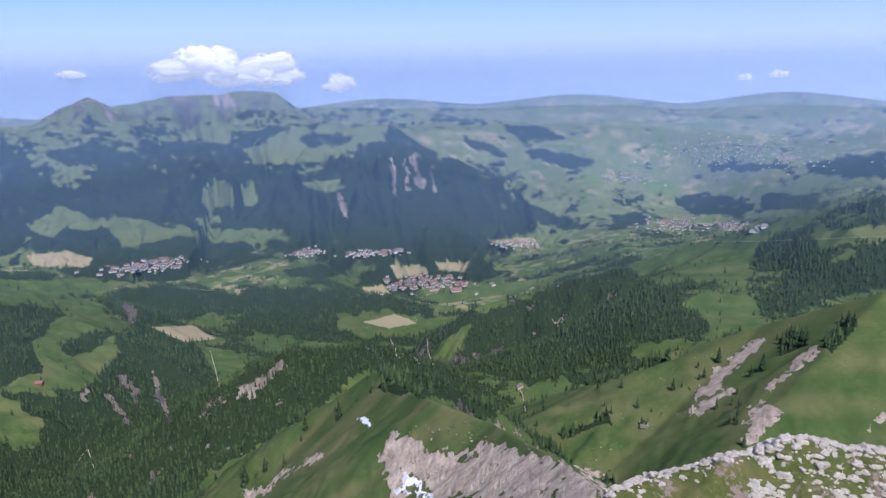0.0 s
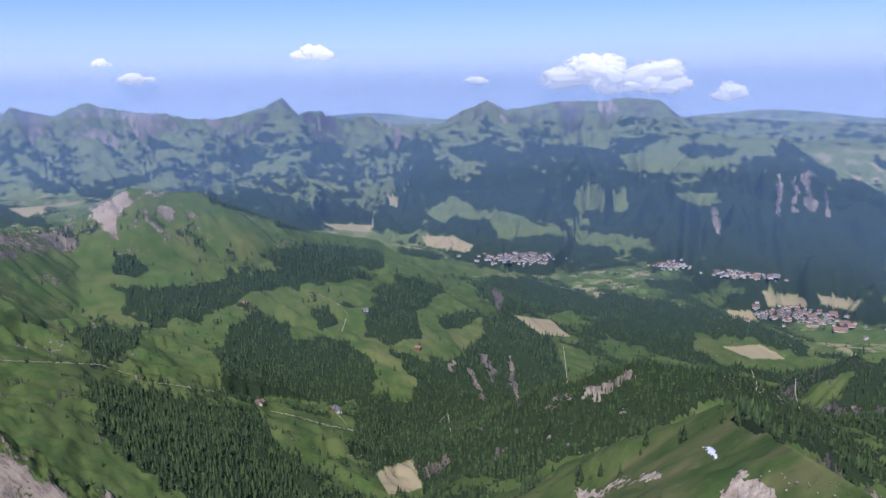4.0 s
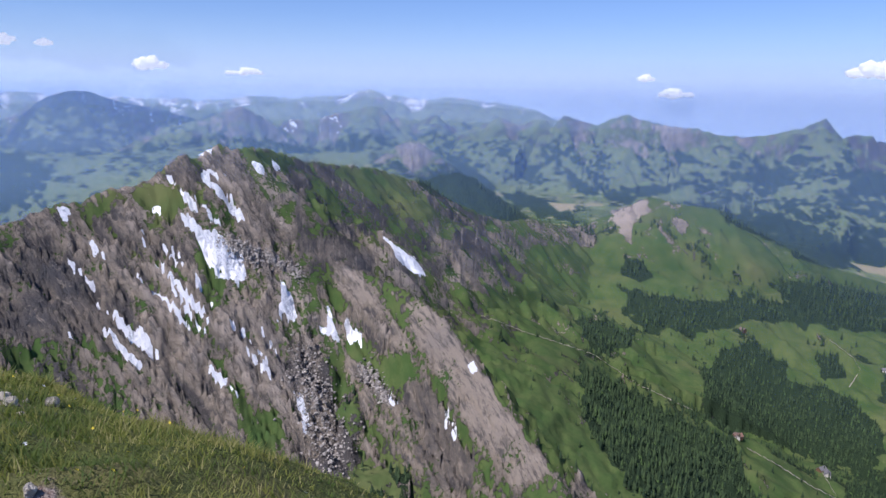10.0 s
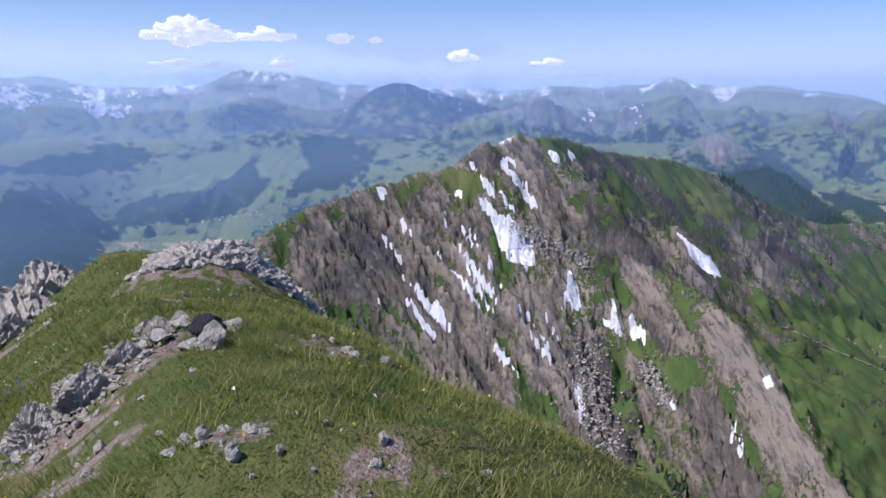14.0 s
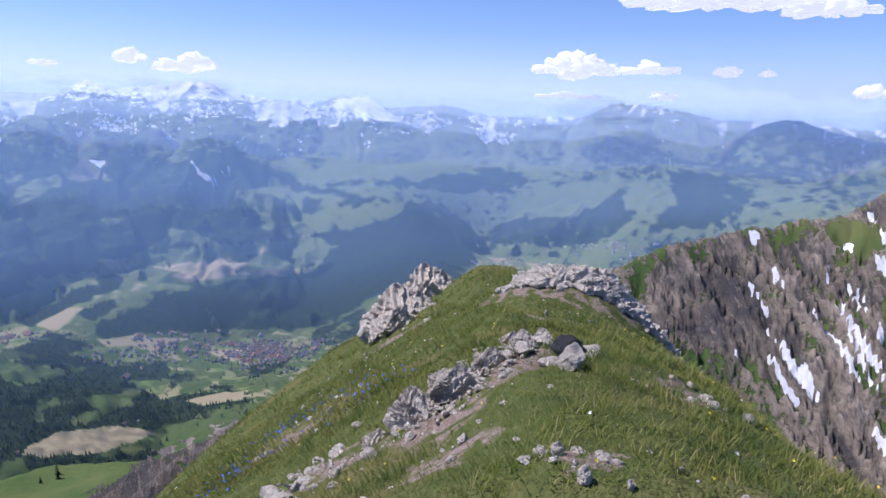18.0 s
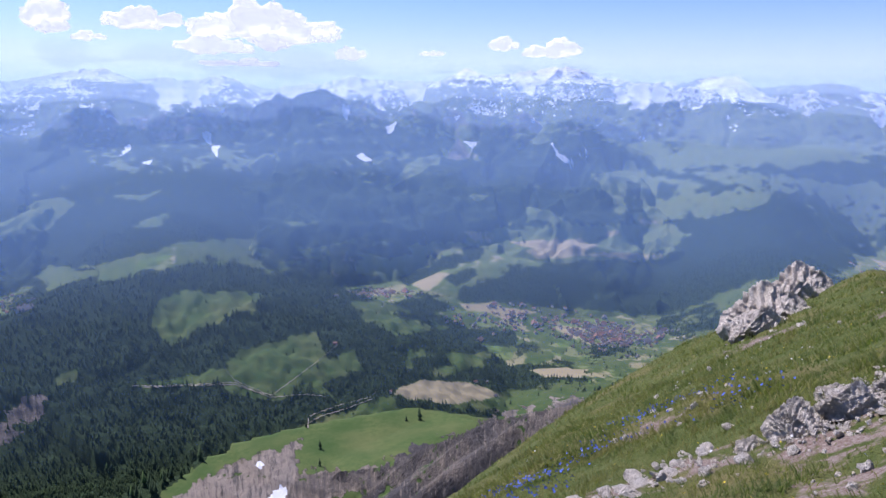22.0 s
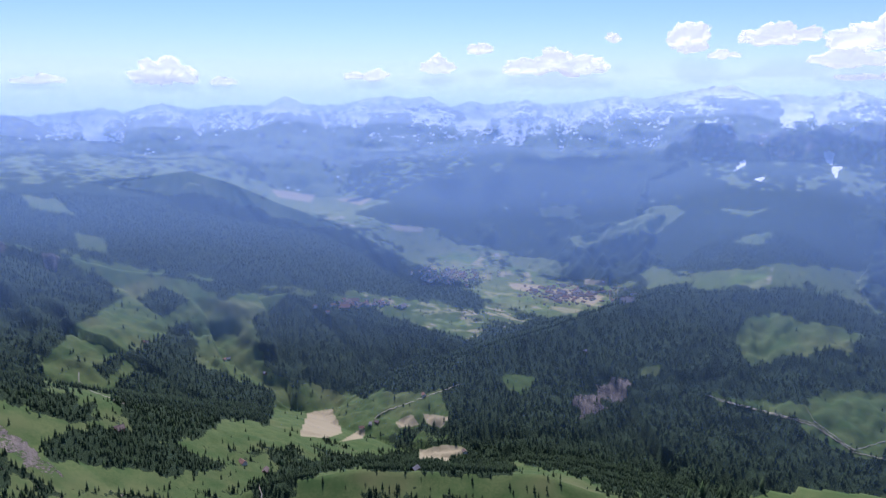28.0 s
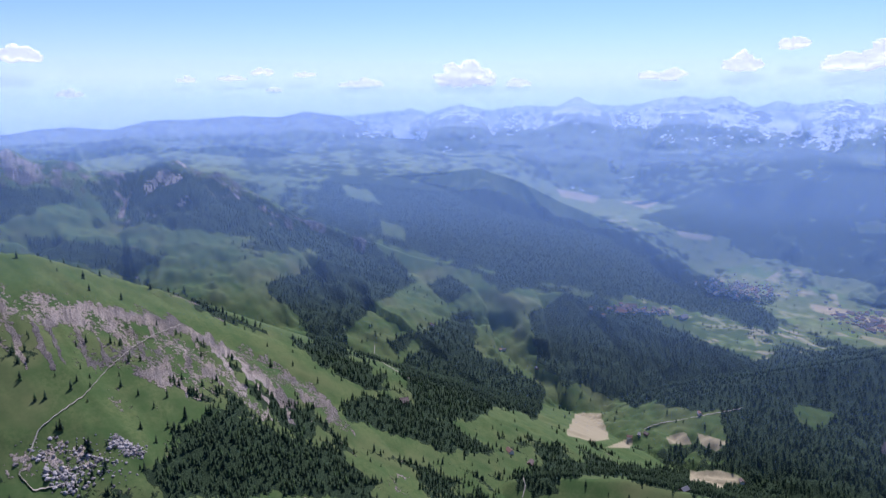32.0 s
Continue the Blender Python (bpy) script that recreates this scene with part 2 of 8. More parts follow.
RIDGES = [
    ('grassy_spur', 'grassy mountain spur with a pale eroded cliff', 0.85, 0.8, 0.0, 0.12, 0, 60, 0.15, 0.5, 900, 0.6,
     [(-13.7, -32.49, 0.16), (-10.8, -30.93, 0.2), (-7.9, -29.66, 0.24), (-3.5, -27.68, 0.3), (1.4, -25.92, 0.34), (3.0, -25.43, 0.38), (6.5, -23.31, 0.5)]),
    ('wooded_spur', 'steep spur crest with dark spruces', 1.0, 0.8, 0.5, 0.3, 0, 60, 0.25, 3, 900, 0.5,
     [(6.5, -23.31, 0.5), (0.8, -24.30, 0.56), (-4.9, -27.45, 0.58), (-7.9, -29.04, 0.6)]),
    ('wooded_knoll', 'rocky knoll under dark spruce forest', 0.7, 0.6, 0.85, 0.3, 0, 150, 0.3, 8, 300, 0.45,
     [(19.0, -23.50, 0.95), (16.6, -22.14, 0.95), (13.4, -21.31, 0.95), (9.3, -21.51, 1.0), (5.0, -21.52, 1.1)]),
    ('crag_mountain', 'wooded crag mountain with grey rock ribs', 0.65, 0.6, 0.75, 0.33, 0, 200, 0.4, 10, 260, 0.4,
     [(0.3, -22.92, 1.6), (-2.2, -18.78, 1.75), (-6.8, -17.44, 1.8), (-11.3, -16.24, 1.8), (-14.4, -15.48, 1.8), (-17.1, -17.27, 1.85), (-20.2, -20.19, 1.8)]),
    ('pasture_ridge', 'ridge with dark woods above pastures', 0.5, 0.5, 0.5, 0.1, 0, 300, 0.3, 5, 300, 0.35,
     [(-15.3, -14.88, 2.7), (-19.4, -13.39, 2.6), (-25.9, -11.05, 2.4), (-31.6, -9.10, 2.2)]),
    ('pasture_slope', 'steep bright green pasture slope', 0.42, 0.6, 0.0, 0.1, 0, 160, 0.12, 1.5, 400, 0.4,
     [(-9.7, -26.45, 0.8), (-18.6, -21.39, 0.8), (-24.6, -18.90, 0.78), (-32.3, -15.54, 0.72)]),
    ('table_mountain', 'far table mountain with cliff bands', 0.75, 0.5, 0.15, 0.5, 0.05, 495, 0.7, 16, 260, 0.3,
     [(34.9, -2.57, 11.00), (33.1, -3.04, 11.00), (31.3, -3.42, 11.00), (29.3, -3.39, 11.00), (28.0, -2.70, 11.00), (26.9, -2.07, 11.00), (25.8, -1.49, 11.00), (25.0, -1.80, 11.00), (24.3, -2.10, 11.00), (22.7, -1.97, 11.00), (20.3, -1.54, 11.00), (17.6, -1.56, 11.00), (15.1, -1.31, 11.00), (12.8, -1.51, 11.00), (12.2, -2.24, 11.00), (11.9, -3.09, 11.00), (11.2, -3.67, 11.00), (9.9, -4.23, 11.00), (6.5, -5.96, 11.00)]),
    ('forest_mountain', 'dark forested mountain above the valley', 0.5, 0.45, 0.8, 0.12, 0, 495, 0.7, 12, 330, 0.22,
     [(30.2, -9.96, 6.40), (28.3, -8.81, 6.44), (26.7, -7.97, 6.47), (24.2, -6.66, 6.51), (21.1, -5.24, 6.54), (18.7, -4.89, 6.58), (16.7, -5.20, 6.61), (15.0, -4.44, 6.65), (12.4, -3.92, 6.68), (9.5, -3.86, 6.72), (6.4, -4.22, 6.75), (4.2, -4.20, 6.79), (2.5, -5.34, 6.82), (-0.1, -7.39, 6.86), (-3.6, -9.22, 6.89), (-7.7, -10.80, 6.93), (-11.2, -12.08, 6.96), (-13.9, -13.55, 7.00)]),
    ('foothills', 'low wooded foothills behind the mountain', 0.25, 0.2, 0.42, 0.0, 0, 825, 0.4, 10, 200, 0.1,
     [(12.4, -2.95, 14.00), (9.8, -2.74, 13.55), (6.4, -2.85, 13.10), (3.8, -3.05, 12.65), (1.1, -3.42, 12.20), (-1.9, -3.84, 11.75), (-6.3, -4.32, 11.30), (-8.7, -5.13, 10.85), (-11.1, -6.22, 10.40), (-13.7, -7.50, 9.95), (-17.1, -9.16, 9.50)]),
    ('gorge_knoll', 'dark wooded knoll above the gorge', 0.75, 0.5, 0.85, 0.1, 0, 500, 0.3, 8, 300, 0.35,
     [(35.2, -8.91, 7.0), (33.2, -7.23, 7.0), (31.7, -6.15, 7.1), (30.6, -5.54, 7.1), (29.6, -5.51, 7.0), (28.6, -6.46, 7.0), (27.7, -8.02, 7.0), (26.5, -9.83, 7.0)]),
    ('west_range', 'far limestone range with rocky peaks', 0.62, 0.5, 0.3, 0.45, 0.03, 440, 0.9, 22, 260, 0.24,
     [(48.2, -2.34, 9.50), (45.6, -2.30, 9.47), (43.8, -1.87, 9.45), (42.7, -1.53, 9.42), (41.4, -0.97, 9.39), (40.8, -1.66, 9.37), (40.3, -2.13, 9.34), (39.2, -1.87, 9.32), (38.4, -1.95, 9.29), (37.5, -2.51, 9.26), (36.6, -2.72, 9.24), (34.9, -2.37, 9.21), (34.0, -3.13, 9.18), (32.5, -3.33, 9.16), (30.8, -3.18, 9.13), (29.2, -3.16, 9.11), (28.2, -2.44, 9.08), (26.8, -1.80, 9.05), (25.7, -1.39, 9.03), (24.9, -1.70, 9.00)]),
    ('west_range', 'far limestone range with jagged peaks', 0.65, 0.5, 0.3, 0.47, 0.03, 440, 0.9, 26, 260, 0.24,
     [(68.9, -3.05, 10.00), (67.2, -2.58, 9.97), (66.4, -2.31, 9.95), (65.5, -1.92, 9.93), (64.6, -1.45, 9.90), (63.9, -1.66, 9.88), (62.9, -2.08, 9.85), (61.8, -1.56, 9.82), (60.9, -1.36, 9.80), (60.4, -1.78, 9.78), (59.6, -1.17, 9.75), (58.6, -1.38, 9.72), (57.7, -1.72, 9.70), (56.8, -1.81, 9.68), (55.9, -1.32, 9.65), (54.9, -0.98, 9.62), (53.7, -1.41, 9.60), (52.5, -1.63, 9.57), (50.8, -1.85, 9.55), (49.9, -1.77, 9.53), (48.2, -2.34, 9.50)]),
    ('west_peaks', 'far rocky peaks with snow patches', 0.6, 0.5, 0.4, 0.42, 0.2, 495, 0.85, 24, 320, 0.26,
     [(82.9, -3.16, 12.00), (81.8, -2.36, 12.00), (80.5, -1.82, 12.00), (79.2, -2.01, 12.00), (77.9, -1.55, 12.00), (77.0, -1.32, 12.00), (75.7, -1.08, 12.00), (74.6, -0.75, 12.00), (73.5, -0.90, 12.00), (72.9, -1.45, 12.00), (72.0, -1.64, 12.00), (70.9, -1.83, 12.00), (69.4, -1.37, 12.00), (68.5, -2.07, 12.00), (67.2, -2.63, 12.00), (65.7, -3.18, 12.00)]),
    ('rock_face', 'wooded hill with a bare rock face', 0.8, 0.6, 0.4, 0.75, 0, 300, 0.5, 16, 160, 0.3,
     [(75.0, -7.40, 6.00), (73.8, -5.69, 6.00), (73.2, -4.49, 6.00), (72.5, -3.73, 6.00), (71.5, -3.35, 6.00), (70.6, -3.54, 6.00), (69.9, -4.39, 6.00), (68.5, -5.64, 6.00), (67.2, -6.67, 6.00)]),
    ('dark_knob', 'dark wooded knob behind the ridge', 0.5, 0.5, 0.9, 0.0, 0, 200, 0.25, 4, 200, 0.3,
     [(71.9, -7.74, 3.00), (70.6, -6.81, 3.00), (69.4, -6.11, 3.00), (67.7, -5.74, 3.00), (66.6, -6.12, 3.00), (65.5, -7.02, 3.00), (63.7, -8.13, 3.00)]),
    ('far_massif', 'very far snowy massif in haze', 0.35, 0.3, 0, 0.6, 0.5, 1650, 0.5, 120, 900, 0.1,
     [(89.6, -1.02, 45.00), (86.2, -0.54, 45.00), (83.6, -0.24, 45.00), (81.0, -0.27, 45.00), (76.6, -0.06, 45.00), (75.7, 0.21, 45.00), (74.7, 0.52, 45.00), (73.6, 0.12, 45.00), (72.3, -0.03, 45.00), (70.6, -0.16, 45.00), (68.4, 0.05, 45.00), (66.3, -0.25, 45.00), (63.9, -0.45, 45.00), (62.2, -0.66, 45.00), (60.6, -1.56, 45.00)]),
    ('cone_hill', 'green conical hill with eroded rock streaks', 0.6, 0.55, 0.12, 0.26, 0, 130, 0.4, 3, 170, 0.28,
     [(62.6, -9.39, 2.1), (58.5, -9.73, 2.1), (55.6, -8.61, 2.1), (52.8, -7.05, 2.1), (50.6, -7.52, 2.1), (48.1, -7.69, 2.15), (44.6, -9.31, 2.2), (40.4, -11.06, 2.4), (34.6, -12.04, 2.8), (37.1, -12.38, 3.3), (26.9, -14.04, 3.8)]),
    ('rocky_ridge', 'steep grey rock ridge with snow gullies', 0.95, 0.8, 0.0, 0.8, 0.32, 42, 0.16, 4, 900, 0.6,
     [(109.8, -14.85, 0.72), (108.2, -13.45, 0.73), (106.7, -12.39, 0.74), (105.1, -10.90, 0.75), (103.1, -9.71, 0.76), (100.7, -8.99, 0.78), (98.6, -8.30, 0.79), (97.2, -7.75, 0.80), (95.7, -7.73, 0.81), (93.8, -6.77, 0.82), (92.3, -6.79, 0.83), (90.6, -6.06, 0.84), (89.7, -5.19, 0.85), (88.4, -4.36, 0.86), (87.8, -4.74, 0.88), (87.1, -4.43, 0.89), (85.9, -3.64, 0.90), (85.1, -4.15, 0.91), (84.0, -3.96, 0.92)]),
    ('rock_rib', 'bare rock rib running down the ridge', 1.0, 2.4, 0.0, 0.72, 0.1, 30, 0.16, 3, 900, 0.6,
     [(85.9, -3.85, 0.90), (83.6, -9.57, 0.86), (80.8, -10.87, 0.84), (76.7, -12.88, 0.80), (73.0, -14.34, 0.76), (70.6, -15.55, 0.73), (67.8, -17.84, 0.68), (64.8, -21.64, 0.62), (61.9, -25.01, 0.57), (58.2, -28.87, 0.52)]),
    ('snow_alps', 'far snow-covered alpine chain', 0.4, 0.35, 0, 0.5, 0.95, 1375, 0.7, 150, 1200, 0.1,
     [(160.3, -0.42, 42.0), (157.1, -0.15, 42.0), (155.1, 0.39, 42.0), (150.3, -0.23, 42.0), (148.0, 0.11, 42.0), (146.1, 1.16, 42.0), (145.0, 0.39, 42.0), (141.4, 0.91, 42.0), (138.5, 1.33, 42.0), (136.0, 0.44, 42.0), (132.5, -0.10, 42.0)]),
    ('hazy_alps', 'faint snowy peaks in haze', 0.35, 0.3, 0, 0.6, 0.6, 1650, 0.6, 160, 1200, 0.1,
     [(132.5, -0.31, 55.0), (127.8, 0.66, 55.0), (125.5, -0.14, 55.0), (120.3, 0.21, 55.0), (116.8, -0.55, 55.0), (109.6, -0.34, 60.0), (107.3, 0.86, 60.0), (104.0, 0.63, 60.0), (100.1, -0.18, 60.0), (91.8, -0.46, 60.0), (84.9, -0.56, 60.0)]),
    ('snow_range', 'rugged range streaked with snow', 0.5, 0.4, 0.2, 0.45, 0.82, 715, 0.8, 120, 600, 0.16,
     [(139.7, -2.01, 22.00), (136.9, -1.41, 22.00), (135.7, -0.66, 22.00), (134.0, -0.11, 22.00), (132.7, 0.06, 22.00), (131.7, 0.09, 22.00), (130.9, -0.30, 22.00), (129.4, -0.17, 22.00), (128.3, -0.43, 22.00), (126.8, -0.81, 22.00), (124.6, -0.66, 22.00), (122.8, -0.60, 22.00), (121.3, -0.42, 22.00), (120.2, -1.03, 22.00), (119.3, -1.31, 22.00), (116.7, -1.48, 22.00), (114.4, -1.92, 22.00)]),
    ('blue_ridge', 'hazy blue mountain ridge', 0.3, 0.3, 0.5, 0.2, 0, 1375, 0.4, 30, 800, 0.1,
     [(116.7, -2.26, 28.0), (112.6, -0.85, 28.0), (108.4, -1.96, 28.0)]),
    ('snow_cap_peaks', 'two peaks with thin snow caps', 0.45, 0.4, 0.45, 0.35, 0.4, 660, 0.8, 45, 500, 0.14,
     [(113.1, -4.47, 18.00), (111.1, -3.58, 18.05), (109.7, -2.66, 18.10), (108.5, -2.02, 18.15), (107.2, -1.02, 18.20), (106.3, -0.85, 18.25), (105.2, -0.84, 18.30), (104.2, -1.37, 18.35), (102.9, -2.00, 18.40), (101.8, -2.31, 18.45), (100.3, -2.18, 18.50), (98.7, -1.44, 18.55), (97.3, -0.60, 18.60), (96.3, -0.21, 18.65), (95.4, -0.03, 18.70), (94.4, -0.14, 18.75), (93.4, -0.41, 18.80), (92.2, -0.81, 18.85), (89.6, -1.32, 18.90), (87.9, -1.81, 18.95), (86.2, -2.43, 19.00)]),
    ('rocky_chain', 'rocky chain above wooded slopes', 0.5, 0.45, 0.55, 0.33, 0.06, 495, 0.85, 32, 350, 0.22,
     [(99.0, -7.66, 10.00), (97.3, -6.56, 10.12), (94.8, -5.40, 10.23), (93.1, -4.33, 10.35), (91.4, -3.26, 10.46), (89.7, -2.60, 10.58), (87.9, -2.15, 10.69), (86.6, -1.83, 10.81), (85.6, -1.26, 10.92), (84.2, -0.93, 11.04), (83.4, -1.22, 11.15), (82.5, -1.85, 11.27), (81.6, -2.36, 11.38), (80.3, -3.12, 11.50)]),
    ('pasture_plateau', 'hilly pasture plateau with woods', 0.3, 0.35, 0.42, 0.0, 0, 440, 0.5, 12, 150, 0.22,
     [(117.4, -10.22, 9.00), (115.9, -8.37, 9.05), (113.7, -6.50, 9.10), (111.2, -5.28, 9.15), (109.1, -4.52, 9.20), (106.5, -4.05, 9.25), (103.3, -3.58, 9.30), (101.6, -3.91, 9.35), (100.0, -4.56, 9.40), (97.2, -5.48, 9.45), (94.5, -5.47, 9.50)]),
    ('wooded_hump', 'dark wooded hump above the valley', 0.42, 0.42, 0.95, 0.0, 0, 385, 0.3, 12, 350, 0.25,
     [(131.1, -12.47, 7.00), (128.4, -10.79, 7.00), (125.8, -9.12, 7.00), (124.0, -8.19, 7.00), (122.7, -7.27, 7.00), (121.3, -7.23, 7.00), (120.0, -7.86, 7.00), (118.8, -8.80, 7.00), (117.1, -10.43, 7.00), (115.7, -11.71, 7.00)]),
    ('crag_shoulder', 'dark mountain shoulder with snow gullies', 0.5, 0.45, 0.55, 0.3, 0.08, 440, 0.85, 25, 320, 0.2,
     [(143.7, -5.57, 9.50), (142.1, -4.55, 9.44), (140.5, -3.58, 9.37), (139.8, -2.94, 9.31), (137.8, -2.69, 9.25), (136.6, -2.99, 9.18), (135.4, -3.85, 9.12), (133.4, -4.59, 9.05), (131.5, -5.39, 8.99), (130.3, -6.12, 8.93), (127.8, -6.75, 8.86), (125.5, -7.07, 8.80)]),
    ('crag_chain', 'jagged crag chain with snow gullies', 0.7, 0.5, 0.62, 0.4, 0.12, 495, 0.95, 32, 380, 0.17,
     [(188.6, -5.82, 11.00), (186.6, -5.35, 11.00), (184.5, -5.05, 11.00), (182.3, -4.66, 11.00), (178.9, -4.64, 11.00), (177.7, -4.06, 11.00), (176.2, -3.35, 11.00), (175.5, -2.45, 11.00), (174.6, -1.93, 11.00), (173.6, -1.81, 11.00), (172.3, -1.90, 11.00), (171.6, -2.70, 11.00), (170.3, -2.58, 11.00), (168.8, -2.29, 11.00), (167.6, -2.59, 11.00), (166.3, -1.87, 11.00), (165.2, -2.30, 11.00), (163.7, -1.66, 11.00), (162.4, -2.09, 11.00), (161.3, -1.44, 11.00), (160.4, -0.88, 11.00), (159.3, -1.43, 11.00), (158.4, -0.87, 11.00), (157.1, -0.48, 11.00), (156.5, -0.87, 11.00), (155.8, -1.64, 11.00), (154.5, -1.28, 11.00), (153.4, -1.84, 11.00), (151.8, -2.47, 11.00), (151.0, -2.03, 11.00), (149.7, -1.38, 11.00), (148.4, -1.93, 11.00), (146.5, -2.20, 11.00), (144.8, -2.39, 11.00), (143.1, -2.58, 11.00), (141.7, -2.06, 11.00), (140.4, -2.83, 11.00)]),
    ('forest_ridge', 'long dark forested ridge', 0.4, 0.4, 0.8, 0.0, 0, 495, 0.45, 15, 260, 0.2,
     [(202.0, -10.04, 8.50), (199.3, -8.54, 8.75), (197.5, -7.44, 9.00), (194.8, -6.48, 9.25), (191.7, -5.68, 9.50), (188.5, -5.56, 9.75), (185.9, -5.09, 10.00), (183.8, -4.71, 10.25), (180.8, -4.36, 10.50), (178.3, -4.48, 10.75), (176.3, -3.92, 11.00)]),
    ('snow_alps', 'far snow-covered alpine chain', 0.4, 0.35, 0, 0.5, 0.85, 1375, 0.6, 150, 1200, 0.1,
     [(188.1, -0.98, 44.00), (185.4, -0.62, 44.06), (183.0, -0.73, 44.12), (181.5, -0.23, 44.18), (179.8, -0.11, 44.24), (178.2, -0.34, 44.29), (176.2, 0.19, 44.35), (174.2, 0.40, 44.41), (173.0, 0.69, 44.47), (171.8, 0.34, 44.53), (170.2, -0.07, 44.59), (168.5, 0.23, 44.65), (166.8, 0.03, 44.71), (164.3, 0.38, 44.76), (162.8, -0.17, 44.82), (161.3, -0.58, 44.88), (159.1, -0.58, 44.94), (156.9, -0.27, 45.00), (155.2, 0.42, 45.06), (153.4, 0.17, 45.12), (151.3, 0.09, 45.18), (148.3, 0.11, 45.24), (147.0, 0.61, 45.29), (146.0, 1.07, 45.35), (144.9, 0.45, 45.41), (143.7, 0.54, 45.47), (141.2, 0.74, 45.53), (138.5, 1.27, 45.59), (136.9, 0.55, 45.65), (134.6, 0.35, 45.71), (132.8, 0.09, 45.76), (131.3, 0.17, 45.82), (129.6, -0.02, 45.88), (128.0, 0.55, 45.94), (126.4, 0.66, 46.00)]),
    ('forest_hill', 'dark forested hill with a bright clearing', 0.33, 0.4, 0.85, 0.0, 0, 350, 0.4, 6, 500, 0.25,
     [(190.2, -19.56, 2.0), (184.6, -17.89, 2.2), (180.6, -16.21, 2.4), (176.4, -14.73, 2.6), (172.2, -14.35, 2.7), (168.2, -13.68, 2.8), (165.5, -13.47, 2.8), (163.3, -14.23, 2.85), (160.0, -14.95, 2.9), (157.3, -15.67, 3.0), (153.6, -16.74, 3.2), (148.9, -17.91, 3.5)]),
    ('pasture_dome', 'smooth sunny pasture dome above a cliff', 0.03, 0.9, 0.0, 0.0, 0.0, 120, 0.05, 0.3, 3.4, 3.5,
     [(172.3, -30.98, 0.45), (169.9, -30.32, 0.46), (165.0, -28.99, 0.48), (161.1, -27.57, 0.5), (156.3, -26.35, 0.52), (153.4, -25.58, 0.53), (150.3, -25.20, 0.54), (147.6, -25.59, 0.53), (144.8, -26.20, 0.5)]),
    ('shadow_spur', 'dark rock cliff with shade put into its colour', 3.0, 0.95, 0.0, 0.5, 0.0, 40, 0.1, 0.5, 900, 0.5,
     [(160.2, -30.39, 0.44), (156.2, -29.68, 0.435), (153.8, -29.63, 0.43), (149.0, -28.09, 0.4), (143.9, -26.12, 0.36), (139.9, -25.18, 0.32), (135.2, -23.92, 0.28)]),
    ('snow_alps', 'faint far snow-covered alpine chain', 0.35, 0.3, 0, 0.5, 0.9, 1375, 0.6, 150, 1200, 0.08,
     [(229.7, -1.54, 58.00), (226.7, -1.44, 57.89), (223.4, -1.37, 57.79), (221.4, -1.28, 57.68), (218.5, -0.84, 57.57), (217.1, -1.24, 57.46), (214.8, -0.53, 57.36), (212.5, -1.07, 57.25), (210.1, -0.66, 57.14), (207.2, -0.79, 57.04), (205.7, -0.04, 56.93), (204.3, -0.67, 56.82), (201.7, -0.67, 56.71), (199.6, -0.24, 56.61), (197.8, 0.06, 56.50), (196.5, -0.24, 56.39), (194.8, -0.02, 56.29), (193.0, -0.88, 56.18), (191.7, -0.36, 56.07), (190.0, -0.66, 55.96), (187.4, -0.23, 55.86), (186.1, -0.65, 55.75), (183.1, -0.43, 55.64), (180.6, -0.00, 55.54), (178.5, -0.21, 55.43), (176.1, 0.21, 55.32), (174.2, 0.61, 55.21), (172.3, 0.81, 55.11), (170.7, 0.01, 55.00)]),
    ('blue_hill', 'hazy blue hill beyond the valley', 0.28, 0.25, 0.5, 0.0, 0, 825, 0.4, 15, 400, 0.1,
     [(222.1, -4.74, 24.00), (221.0, -4.12, 23.80), (218.7, -3.00, 23.60), (216.1, -2.37, 23.40), (213.0, -2.50, 23.20), (210.2, -2.87, 23.00), (207.3, -3.07, 22.80), (205.3, -3.65, 22.60), (202.7, -4.76, 22.40), (200.1, -5.66, 22.20), (197.9, -7.00, 22.00)]),
    ('blue_mountain', 'hazy blue mountain below the snow chain', 0.3, 0.3, 0.4, 0.1, 0.08, 1100, 0.4, 30, 500, 0.1,
     [(208.6, -3.73, 32.00), (206.1, -3.00, 31.86), (202.6, -1.95, 31.71), (199.6, -1.40, 31.57), (197.4, -1.19, 31.43), (195.9, -0.88, 31.29), (194.3, -1.18, 31.14), (192.6, -1.09, 31.00), (190.8, -1.95, 30.86), (188.6, -2.59, 30.71), (186.4, -3.23, 30.57), (184.3, -2.91, 30.43), (181.7, -2.88, 30.29), (178.7, -3.34, 30.14), (175.8, -3.92, 30.00)]),
    ('green_hill', 'long green hill with pastures and woods', 0.46, 0.45, 0.55, 0.0, 0, 330, 0.45, 10, 400, 0.3,
     [(235.7, -7.26, 6.00), (233.2, -6.52, 5.90), (230.6, -5.76, 5.80), (227.6, -5.42, 5.70), (224.2, -5.93, 5.60), (220.2, -6.00, 5.50), (217.1, -5.81, 5.40), (213.1, -5.47, 5.30), (210.0, -6.47, 5.20), (207.3, -7.77, 5.10), (203.7, -9.22, 5.00), (201.1, -10.22, 4.90), (198.5, -11.81, 4.80), (196.0, -12.92, 4.70), (193.1, -14.14, 4.60), (190.6, -15.12, 4.50)]),
    ('pasture_hills', 'far hills with pastures and woods', 0.35, 0.35, 0.45, 0.0, 0, 495, 0.45, 15, 300, 0.16,
